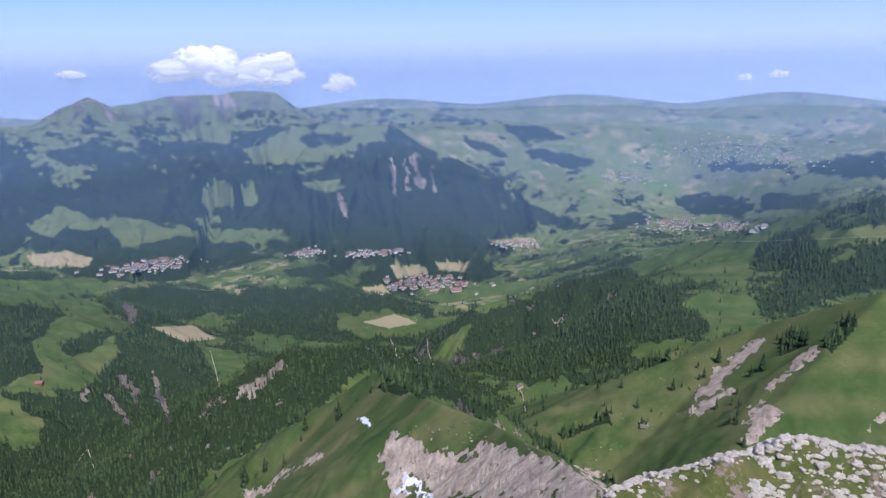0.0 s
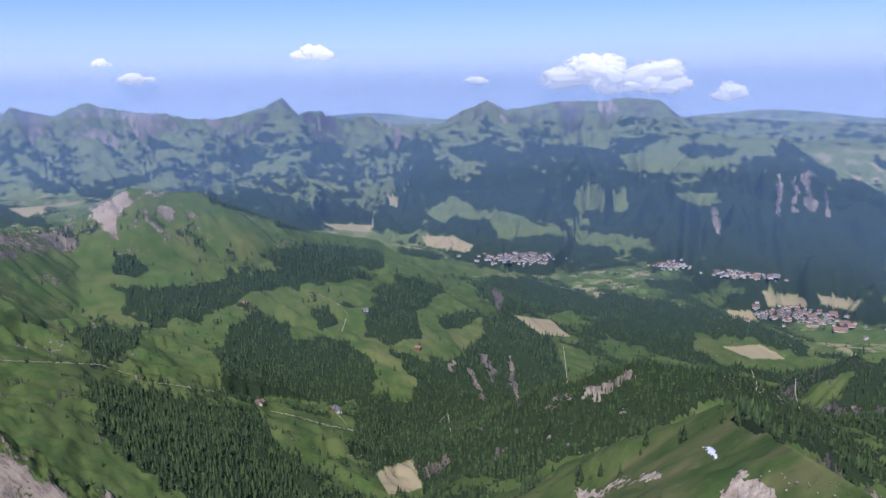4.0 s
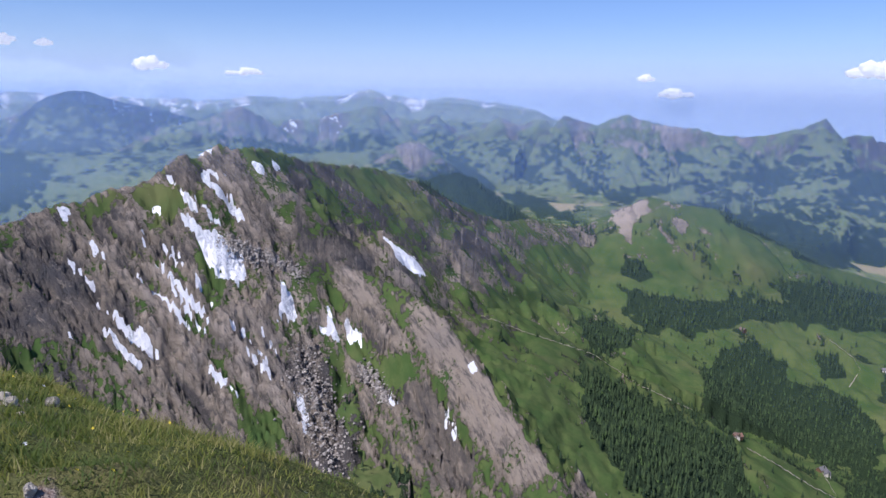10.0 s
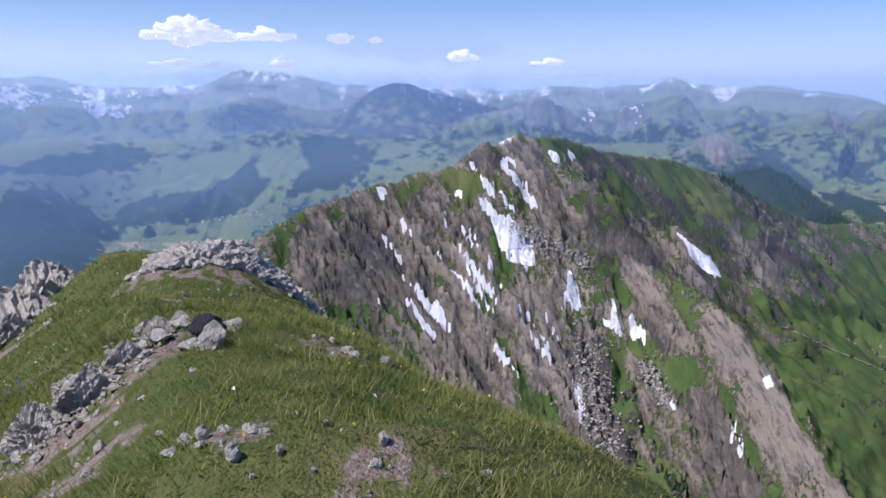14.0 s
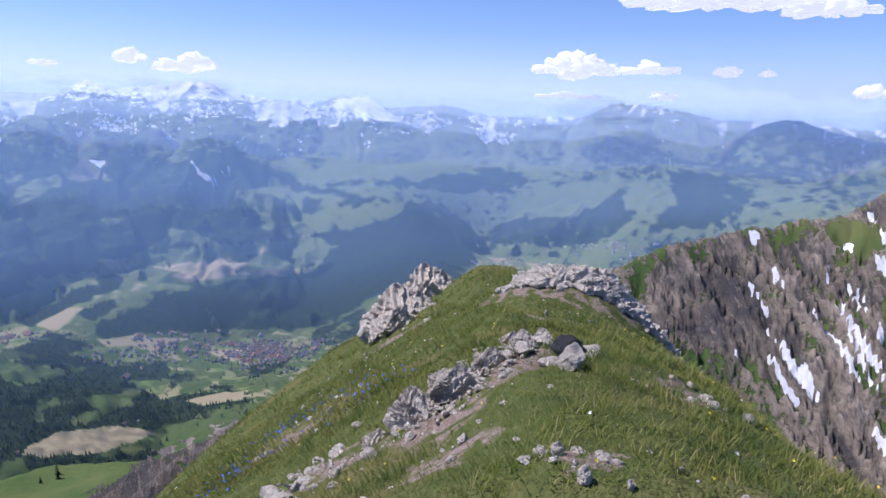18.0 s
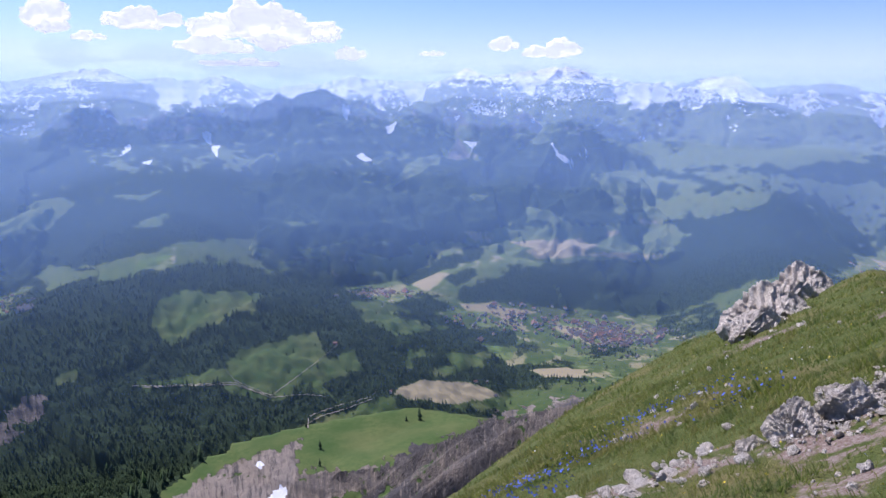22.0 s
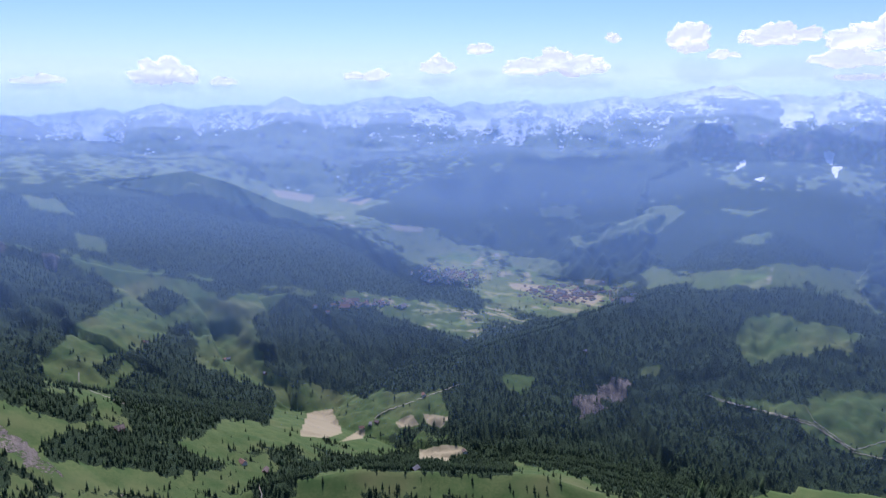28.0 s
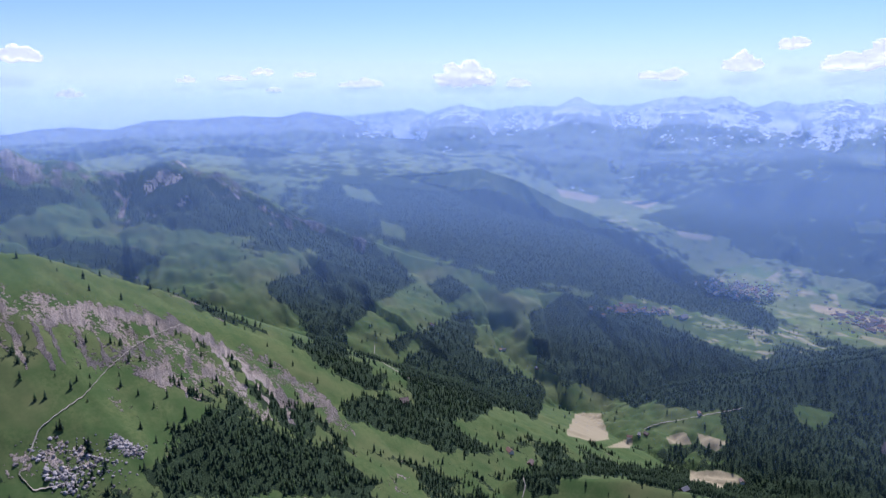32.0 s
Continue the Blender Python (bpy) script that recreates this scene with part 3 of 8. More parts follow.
     [(248.5, -3.14, 11.00), (245.3, -3.27, 10.93), (243.2, -3.19, 10.87), (241.4, -2.86, 10.80), (239.2, -2.60, 10.73), (236.9, -3.14, 10.67), (235.4, -3.60, 10.60), (233.4, -3.36, 10.53), (230.9, -3.54, 10.47), (228.8, -3.75, 10.40), (226.7, -4.23, 10.33), (223.3, -4.11, 10.27), (220.6, -4.23, 10.20), (218.0, -4.61, 10.13), (215.3, -4.93, 10.07), (213.1, -5.60, 10.00)]),
    ('far_range', 'faint far range in haze', 0.2, 0.2, 0.4, 0.1, 0.05, 1375, 0.4, 50, 600, 0.08,
     [(249.1, -2.68, 35.00), (247.2, -2.48, 36.00), (245.2, -2.05, 37.00), (243.1, -1.91, 38.00), (240.2, -2.17, 39.00), (237.9, -1.58, 40.00), (235.2, -1.54, 41.00), (231.2, -1.31, 42.00), (228.7, -1.46, 43.00), (226.6, -1.02, 44.00), (224.0, -1.38, 45.00)]),
    ('crag_crest', 'dark rocky crest above green pastures', 0.8, 0.55, 0.3, 0.45, 0, 220, 0.45, 12, 190, 0.36,
     [(248.2, -3.15, 3.30), (247.3, -3.49, 3.29), (246.9, -3.21, 3.28), (246.5, -3.71, 3.28), (245.4, -4.15, 3.27), (244.0, -4.13, 3.26), (243.0, -4.26, 3.25), (242.3, -5.28, 3.25), (241.2, -4.93, 3.24), (240.5, -5.29, 3.23), (238.6, -5.05, 3.22), (237.0, -4.62, 3.22), (236.2, -4.32, 3.21), (235.7, -4.75, 3.20), (234.7, -5.20, 3.19), (233.3, -5.38, 3.19), (231.9, -6.36, 3.18), (229.9, -7.51, 3.17), (227.4, -8.91, 3.17), (224.3, -10.11, 3.16), (221.2, -11.30, 3.15)]),
    ('meadow_ridge', 'broad ridge of meadows and dark woods', 0.36, 0.5, 0.5, 0.0, 0, 350, 0.4, 4, 300, 0.3,
     [(221.2, -11.30, 3.15), (218.1, -12.48, 3.11), (215.3, -12.95, 3.06), (212.1, -13.60, 3.02), (208.9, -15.32, 2.97), (206.2, -15.01, 2.93), (202.6, -16.36, 2.88), (199.5, -17.44, 2.84), (195.6, -18.14, 2.79), (191.9, -19.14, 2.75)]),
    ('eroded_slope', 'green slope with pale eroded gullies', 0.6, 0.5, 0.3, 0.3, 0, 60, 0.16, 1, 300, 0.45,
     [(250.0, -9.68, 1.05), (248.1, -10.09, 1.07), (246.1, -10.51, 1.09), (243.7, -11.56, 1.10), (241.2, -12.64, 1.12), (238.2, -13.78, 1.14), (235.9, -15.48, 1.16), (232.6, -17.27, 1.18), (229.2, -18.41, 1.19), (225.7, -20.81, 1.21), (222.0, -22.72, 1.23), (218.7, -23.90, 1.25), (215.4, -26.27, 1.26), (212.5, -27.90, 1.28), (210.5, -28.66, 1.30)]),
    ('pasture_knoll', 'green pasture knoll with spruces', 0.4, 0.45, 0.3, 0.0, 0, 120, 0.25, 1.5, 300, 0.4,
     [(210.1, -29.37, 1.0), (205.4, -28.95, 1.0), (200.7, -28.67, 1.0), (191.4, -29.02, 1.0), (185.1, -28.96, 1.0), (180.8, -29.88, 1.0)]),
    ('gullied_ridge', 'green and rocky gullied ridge side', 0.85, 0.7, 0.22, 0.5, 0.06, 60, 0.6, 8, 260, 0.4,
     [(84.0, -3.96, 0.92), (82.2, -4.11, 1.00), (79.6, -4.94, 1.09), (76.9, -5.24, 1.17), (74.2, -5.52, 1.26), (72.0, -6.20, 1.34), (70.2, -6.71, 1.43), (68.8, -7.61, 1.51), (67.5, -8.21, 1.59), (65.7, -8.98, 1.68), (63.6, -9.50, 1.76), (61.7, -9.16, 1.85), (59.9, -9.57, 1.93), (57.9, -9.57, 2.02), (56.4, -9.15, 2.10)]),
    ('streaked_hill', 'wooded hill with red-brown landslide streaks', 0.5, 0.45, 0.75, 0.16, 0, 200, 0.4, 4, 200, 0.32,
     [(34.2, -15.24, 2.4), (29.7, -16.10, 2.1), (26.3, -18.24, 1.9), (22.8, -20.71, 1.75), (18.8, -24.01, 1.6)]),
    ('meadow_knoll', 'low green knoll with cart tracks', 0.4, 0.4, 0.1, 0.0, 0, 200, 0.3, 2, 100, 0.25,
     [(10.5, -19.23, 2.6), (5.9, -18.63, 2.6), (1.3, -19.79, 2.5)]),
    ('low_wood', 'low dark wooded hill', 0.4, 0.4, 0.7, 0.0, 0, 250, 0.35, 4, 100, 0.25,
     [(25.2, -15.49, 3.2), (20.6, -15.26, 3.2), (16.6, -17.01, 3.0)]),
    ('low_wood', 'low dark wooded hill above the village', 0.4, 0.4, 0.8, 0.0, 0, 250, 0.35, 4, 100, 0.25,
     [(12.4, -17.43, 3.0), (6.3, -17.89, 3.0), (0.9, -18.82, 2.8)]),
    ('meadow_terrace', 'broad green meadow terrace above the valley', 0.3, 0.35, 0.1, 0.0, 0, 300, 0.25, 2, 100, 0.2,
     [(1.6, -17.68, 3.3), (-2.7, -17.00, 3.3), (-7.7, -16.41, 3.3), (-11.8, -15.36, 3.2)]),
    ('meadow_rim', 'rolling meadow rim with woods', 0.35, 0.35, 0.5, 0.0, 0, 300, 0.3, 3, 120, 0.22,
     [(32.4, -15.29, 2.4), (28.7, -14.15, 2.9), (25.0, -14.49, 3.0), (20.7, -15.89, 3.0)]),
]

# the valley floors and hollows: azimuth, kilometres, height under the summit
FLOOR = [
    (2, 4.1, -1245), (23, 5.1, -1245), (-5, 5.1, -1245), (-25, 11, -1250), (-18, 6, -1245), (31, 5.6, -1150), (30, 2.6, -840),
    (29.5, 1.4, -700), (22, 3.2, -960), (7, 2.4, -850), (-7.4, 1.1, -545), (-14.6, 0.6, -365), (1.7, 2.3, -890), (-22.6, 1.5, -490),
    (62, 1.7, -478), (52, 1.35, -505), (41, 1.2, -610), (36, 2.0, -635), (32, 1.9, -690), (35, 5.6, -1130), (60, 6, -805), (45, 6, -1000),
    (135, 3.55, -1250), (146, 2.6, -1140), (155, 4.5, -1245), (114, 5.8, -1250), (139, 5.5, -1245), (152, 1.5, -930), (160, 1.2, -900), (161, 2.4, -990),
    (134, 3.6, -1245), (186, 4.6, -1250), (171, 1.0, -900), (171, 1.8, -1080), (193, 5, -1260), (202, 8, -1225), (200.6, 2.2, -1040), (195, 2.4, -1015),
    (184, 4.3, -1245), (216, 1.9, -920), (217, 1.6, -920), (246, 1.0, -470), (230, 1.4, -730), (244, 2.5, -720), (232, 2.2, -850), (202, 9, -1210),
    (90, 0.4, -300), (60, 0.7, -420), (20, 0.7, -450), (-20, 0.35, -260), (180, 0.6, -560), (220, 0.6, -520), (235, 0.6, -400), (130, 0.5, -430),
    (130, 1.2, -800), (105, 1.5, -800), (100, 4, -1150)]
FLOOR += [(a, r, z) for a in range(-40, 261, 15) for r, z in ((16, -1280), (35, -1500), (70, -2400))]

QUICK = 1.0     # size of the land's mesh cells
AZ = np.arange(-36.0, 253.0, 0.2 * QUICK)
RR = np.concatenate([np.geomspace(lo, hi, max(4, int(n / QUICK)), endpoint=False) for lo, hi, n in (
    (9, 200, 40), (200, 1150, 230), (1150, 2600, 200), (2600, 4150, 200), (4150, 4880, 130))])
NA, NR = len(AZ), len(RR)
A2, R2 = np.meshgrid(np.radians(AZ), RR, indexing="ij")
X2, Y2 = -R2 * np.sin(A2), R2 * np.cos(A2)
S = (1 - (R2 / REACH) ** 1.5) ** (1 / 1.5)        # how much each ring is drawn in
LU, LV = A2 / 0.09, np.log(R2) / 0.09
WAVE = fbm(LU, LV, 6, 5)
FINE = fbm(LU * 6, LV * 6, 4, 9)

num = np.zeros_like(R2)
den = np.zeros_like(R2)
for az, km, z in FLOOR:
    hx, hy = heading(az)
    lr = math.log(km * 1000 * drawn_in(km * 1000))
    z = z * drawn_in(km * 1000)
    d2 = (np.log(R2) - lr) ** 2 + 2.2 * (((X2 / R2) - hx) ** 2 + ((Y2 / R2) - hy) ** 2)
    w = 1 / (d2 + 0.004) ** 2
    num += w * z
    den += w
FLOORZ = num / den + 0.006 * R2 * WAVE * np.clip((3600 - R2) / 1500, 0.15, 1)
HOME = -9 - 1.25 * np.maximum(0, R2 - 9) + 0.02 * R2 * WAVE
Z2 = np.maximum(FLOORZ, HOME)
OWN = np.where(HOME > FLOORZ, -2, -1)
CREST = np.full_like(R2, 1e4)
ALONG = np.zeros_like(R2)
GULLY = np.zeros_like(R2)
FRAC = np.zeros_like(R2)
for k, (name, label, front, back, forest, rock, snow, lam, amp, jag, knee, foot, pts) in enumerate(RIDGES):
    az_p, r_p = [p[0] for p in pts], [p[2] * 1000 * drawn_in(p[2] * 1000) for p in pts]
    P = np.array([(*(np.array(heading(p[0])) * r), r * math.tan(radians(p[1])) + EYE) for p, r in zip(pts, r_p)])
    sk = drawn_in(np.mean([p[2] for p in pts]) * 1000)
    lam, jag, knee = lam * sk, jag * sk * (0.75 if rock >= 0.4 and sk < 0.6 else 0.4), knee * sk
    amp = amp * (1.35 if sk < 0.6 else 1.0)
    near = 1 + (0.8 * np.mean([p[2] for p in pts]) * 1000 / REACH) ** 1.5      # slopes steepen as rings are drawn in
    front, back = min(max(front, 0.8), front * near), min(max(back, 0.8), back * near)
    if np.mean([p[2] for p in pts]) > 35:
        front = 0.45
    foot = min(0.66, foot * near) if foot < 1 else foot
    reach = (abs(knee) / min(front, back) + max(0, 950 - knee) / foot) if min(r_p) > 2000 else 1400 / min(front, back)
    reach = min(reach, 2600.0)
    rlo, rhi = max(9, min(r_p) - reach), max(r_p) + reach
    if min(r_p) < 1400:
        rlo = max(9, min(r_p) * 0.3)
    pad = min(45.0, math.degrees(reach / min(r_p)) if min(r_p) > 1900 else 25.0)
    i0, i1 = np.searchsorted(AZ, (min(az_p) - pad, max(az_p) + pad))
    j0, j1 = np.searchsorted(RR, (rlo, rhi))
    sl = (slice(i0, i1), slice(j0, j1))
    x, y, r = X2[sl], Y2[sl], R2[sl]
    best = np.full_like(x, -1e9)
    bd, bs, bdrop = np.zeros_like(x), np.zeros_like(x), np.zeros_like(x)
    s0 = 0.0
    for a, b in zip(P[:-1], P[1:]):
        e = b[:2] - a[:2]
        n2 = float(e @ e)
        t = np.clip(((x - a[0]) * e[0] + (y - a[1]) * e[1]) / n2, 0, 1)
        cx, cy = a[0] + t * e[0], a[1] + t * e[1]
        d = np.hypot(x - cx, y - cy)
        side = np.clip((r - np.hypot(cx, cy)) / (0.2 * d + 1), -1, 1) * 0.5 + 0.5
        steep = front + (back - front) * side
        kn = knee if knee > 0 else 900 - (900 + knee) * side       # below nought: the back side alone breaks off
        drop = np.minimum(d * steep, kn) + np.maximum(0, d - kn / steep) * foot
        h = a[2] + (b[2] - a[2]) * t - drop
        up = h > best
        best = np.where(up, h, best)
        bd = np.where(up, d, bd)
        bdrop = np.where(up, drop, bdrop)
        bs = np.where(up, s0 + t * math.sqrt(n2), bs)
        s0 += math.sqrt(n2)
    warp = 0.5 * WAVE[sl]
    g = vnoise(bs / lam + warp, bd / (lam * 4.0), k * 31 + 1)
    g2 = vnoise(bs / (lam * 0.36) + 2 * warp, bd / (lam * 1.8), k * 31 + 2)
    g3 = vnoise(bs / (lam * 0.13) + 4 * warp, bd / (lam * 0.7), k * 31 + 3)
    gul = 1 - np.abs(2 * (0.54 * g + 0.3 * g2 + 0.16 * g3) - 1) * 2.4
    cap = 0.55 * lam * min(1.0, front)
    g0 = 1 - 2 * np.abs(2 * vnoise(bs / (lam * 3.3) + 0.6 * warp, bd / (lam * 14.0), k * 31 + 4) - 1)
    wide = 2.0 * cap if lam * 3.3 < 900 else cap
    best = best - wide * (1 - np.exp(-bdrop / wide)) * amp * (0.25 - 0.5 * g0)
    h = best - cap * (1 - np.exp(-bdrop / cap)) * 1.25 * amp * (0.5 - gul)
    peaks = 0.6 - 2.2 * np.abs(fbm(bs / (lam * 0.28), np.full_like(bs, 0.5), 4, k + 400, 0.6))
    h += jag * np.clip(peaks, -1.2, 1) * np.exp(-bd / (lam * 0.4))
    h += lam * amp * 0.06 * FINE[sl] * np.clip(bd / lam, 0, 1)
    up = h > Z2[sl]
    Z2[sl] = np.where(up, h, Z2[sl])
    OWN[sl] = np.where(up, k, OWN[sl])
    CREST[sl] = np.where(up, bd, CREST[sl])
    ALONG[sl] = np.where(up, bs, ALONG[sl])
    GULLY[sl] = np.where(up, gul, GULLY[sl])
    FRAC[sl] = np.where(up, bdrop / abs(knee), FRAC[sl])

# the slanting strata ribs of the rocky ridge
NAMES = [r[0] for r in RIDGES]
EL = np.degrees(np.arctan2(Z2 - EYE, R2))
RIB = np.isin(OWN, [NAMES.index("rocky_ridge"), NAMES.index("rock_rib")])
DEG = np.degrees(A2)
across, along = -DEG * 0.79 + EL * 0.61, -DEG * 0.61 - EL * 0.79
STRATA = 0.5 * fbm(across * 0.55, along * 0.1, 4, 61, 0.6) + 0.9 * (0.45 - np.abs(fbm(across * 1.3, along * 0.22, 5, 66, 0.62)) * 1.5)
STRATA += 0.35 * fbm(across * 5.0, along * 1.1, 3, 69, 0.65)
Z2 = np.where(RIB, Z2 + 11 * STRATA * np.clip(CREST / 30, 0.08, 1), Z2)

# steepness, and which way the slopes face
dzr = np.gradient(Z2, axis=1) / np.gradient(R2, axis=1)
dza = np.gradient(Z2, axis=0) / (np.gradient(A2, axis=0) * R2)
STEEP = np.hypot(dzr, dza)


def per_ridge(col, home, floor):
    table = np.array([r[col] for r in RIDGES] + [home, floor], float)
    return table[OWN]


ALT = Z2 / S + 2000
BASE_F, BASE_R, BASE_S = per_ridge(4, 0.05, 0.36), per_ridge(5, 0.5, 0.0), per_ridge(6, 0.0, 0.0)
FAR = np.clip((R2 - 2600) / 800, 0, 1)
EL0 = np.degrees(np.arctan2(Z2 - EYE, R2))
PATCH = fbm(LU * 1.5, LV * 2.2, 4, 21) * (1 - FAR) + fbm(LU * 3.0, EL0 * 1.3, 5, 22, 0.6) * FAR
PATCH2 = fbm(LU * 5, LV * 7, 4, 25, 0.65) * (1 - FAR) + fbm(LU * 8, EL0 * 2.6, 4, 26, 0.65) * FAR
FOREST = BASE_F + (0.42 - 0.04 * FAR) * PATCH + (0.24 - 0.1 * FAR) * PATCH2 - np.clip((ALT - 1650) / 400, 0, 1.2)
ROCK = BASE_R - 0.12 + 0.45 * np.clip(STEEP - 0.55, -0.6, 0.8) * np.clip(BASE_R * 3, 0, 1) + 0.3 * PATCH2 * np.clip(BASE_R * 4, 0, 1)
ROCK += (0.24 + 0.7 * np.clip(0.3 - GULLY, -0.5, 0.5)) * np.exp(-2.2 * FRAC) * (BASE_R > 0.3) * FAR
FOREST += 0.3 * np.clip(FRAC - 0.7, -0.7, 0.6) * (BASE_R > 0.25) * FAR
ROCK += np.where(OWN == NAMES.index("eroded_slope"), 0.6 * np.clip(0.2 - GULLY, -0.3, 0.6), 0)
ROCK -= 0.5 * (BASE_R < 0.03) + 0.4 * np.clip(FRAC - 0.5, 0, 1)
ROCK -= 0.2 * FAR * (BASE_R > 0.1)
ROCK = np.where(RIB, 0.64 + 0.6 * STRATA, ROCK)
SNOW = BASE_S * 0.9 - 0.12 + np.where(BASE_S > 0, 0.25 * PATCH2 - 0.4 * (GULLY - 0.15), -0.5)
SNOW -= np.where(BASE_S > 0.8, 0.5 * np.clip(FRAC - 0.9, 0, 1.2), np.where(BASE_S > 0.42, 0.7 * np.clip(FRAC - 0.45, 0, 0.8), 0.7 * np.clip(FRAC - 0.2, 0, 1)))
SNOW = np.where(BASE_S > 0.8, 0.72 + 0.2 * PATCH2 - 0.5 * (GULLY - 0.4) - 0.35 * np.clip(FRAC - 0.5, 0, 2), SNOW)
SNOW = np.where(RIB | (BASE_S < 0.1), -0.5, SNOW)
FIELD = np.where((OWN == -1) & (R2 > 2100) & ((STEEP < 0.4) | ((R2 > 3400) & (DEG < 33))) & (DEG < 209), 0.45 + 0.5 * PATCH2, 0.0)
FOREST -= 0.22 * ((OWN == -1) & (R2 > 3300) & (DEG < 33))
FOREST += 0.16 * ((DEG > 6) & (DEG < 42) & (R2 > 700) & (R2 < 2600) & (OWN != NAMES.index("grassy_spur")))
BEYOND = (OWN == -1) & (((DEG > 165) & (DEG < 209) & (R2 > 3450)) | ((DEG > 60) & (DEG < 165) & (R2 > 3450)))
FIELD = np.where(BEYOND, 0.0, FIELD)
FOREST += np.where(BEYOND, np.where(DEG > 165, 0.3, -0.06), 0)
FOREST += 0.12 * ((OWN == -1) & (DEG > 209))
DRY = np.clip(0.25 + 0.8 * PATCH, 0, 1)


EL = np.degrees(np.arctan2(Z2 - EYE, R2))
EDGE = 0.3 * PATCH2 + 0.3 * FINE
WARPX, WARPY = fbm(LU * 6, EL / 0.8, 5, 71, 0.65), fbm(LU * 6, EL / 0.8, 5, 91, 0.65)


def cover(kind, strokes):
    """Bare rock or snow on the slopes along strokes: azimuth and angle of sight from and to, half width, in degrees."""
    for a0, e0, a1, e1, w in strokes:
        i0, i1 = np.searchsorted(AZ, (min(a0, a1) - w * 1.6, max(a0, a1) + w * 1.6))
        sl = slice(i0, max(i1, i0 + 1))
        ca = math.cos(radians(e0))
        amp = min(0.9, 0.12 + 0.6 * w)
        x, y = (DEG[sl] - a0) * ca + amp * WARPX[sl], EL[sl] - e0 + amp * 0.7 * WARPY[sl]
        ex, ey = (a1 - a0) * ca, e1 - e0
        t = np.clip((x * ex + y * ey) / (ex * ex + ey * ey + 1e-6), 0, 1)
        d = np.hypot(x - t * ex, y - t * ey) / w
        m = np.clip((1.15 + EDGE[sl] - d) / 0.4, 0, 1)
        if kind == "rock":
            ROCK[sl] = np.maximum(ROCK[sl], 0.85 * m)
            FOREST[sl] -= 0.6 * m
        else:
            m = np.clip((0.95 + 0.7 * EDGE[sl] - d) / 0.3, 0, 1)
            SNOW[sl] = np.maximum(SNOW[sl], 0.8 * m - 0.05)


HAY = np.zeros_like(R2)
cover('rock', [(4.0, -29.6, 2.0, -30.9, 1.25), (1.1, -31.4, -10.8, -32.3, 1.88), (-3.0, -30.0, -7.9, -30.9, 0.98), (5.4, -29.1, 5.1, -32.4, 0.89), (15.7, -30.6, 11.7, -29.2, 0.40), (17.6, -31.3, 16.2, -30.7, 0.54)])
cover('snow', [(3.8, -31.8, 3.0, -32.0, 0.45), (4.8, -32.3, 2.1, -32.9, 0.31), (7.7, -27.0, 7.3, -27.2, 0.36)])
cover('rock', [(28.7, -21.2, 28.6, -22.5, 0.22), (27.3, -22.5, 25.9, -24.7, 0.22), (26.1, -21.3, 25.3, -23.1, 0.40), (24.0, -21.5, 22.9, -25.0, 0.27), (25.2, -16.1, 24.8, -17.1, 0.40), (-20.3, -24.7, -24.3, -20.2, 0.40), (-20.2, -25.8, -22.6, -23.8, 0.31), (-25.4, -23.4, -28.2, -20.2, 0.27), (-24.5, -26.8, -25.6, -25.0, 0.71), (-32.4, -24.9, -33.3, -23.7, 0.22), (4.4, -6.8, 4.0, -9.5, 0.22), (3.3, -7.1, 3.0, -9.3, 0.22), (2.4, -6.9, 2.0, -9.1, 0.36), (1.0, -7.8, 1.0, -9.6, 0.18), (8.5, -9.5, 8.1, -11.1, 0.27), (17.3, -24.2, 14.0, -22.5, 0.54)])
cover('rock', [(101.5, -12.4, 98.3, -15.1, 2.68), (97.7, -10.8, 93.8, -13.9, 2.23), (93.9, -16.1, 86.5, -24.1, 1.79), (89.7, -10.9, 87.5, -13.1, 1.34), (84.2, -16.2, 82.7, -21.5, 1.34), (79.9, -20.1, 78.2, -28.1, 2.01), (71.3, -16.5, 67.9, -21.4, 0.71), (68.4, -20.6, 62.4, -27.6, 0.98), (71.4, -22.6, 67.6, -29.6, 0.89), (75.4, -16.8, 73.0, -19.3, 0.98), (93.7, -9.1, 89.3, -11.8, 1.16), (85.7, -5.6, 83.4, -8.6, 0.80), (80.3, -6.3, 79.8, -9.4, 0.36), (74.0, -10.1, 72.0, -13.5, 0.36), (67.4, -10.6, 64.8, -12.1, 0.45), (76.0, -14.2, 74.1, -16.3, 0.54)])
cover('rock', [(167.9, -29.6, 161.1, -28.3, 0.71), (166.1, -30.9, 158.2, -30.8, 1.34), (153.8, -30.4, 136.3, -25.5, 1.34), (146.5, -29.9, 137.5, -26.9, 1.56), (182.1, -23.8, 179.1, -22.2, 0.71), (142.4, -27.5, 137.6, -25.3, 0.98)])
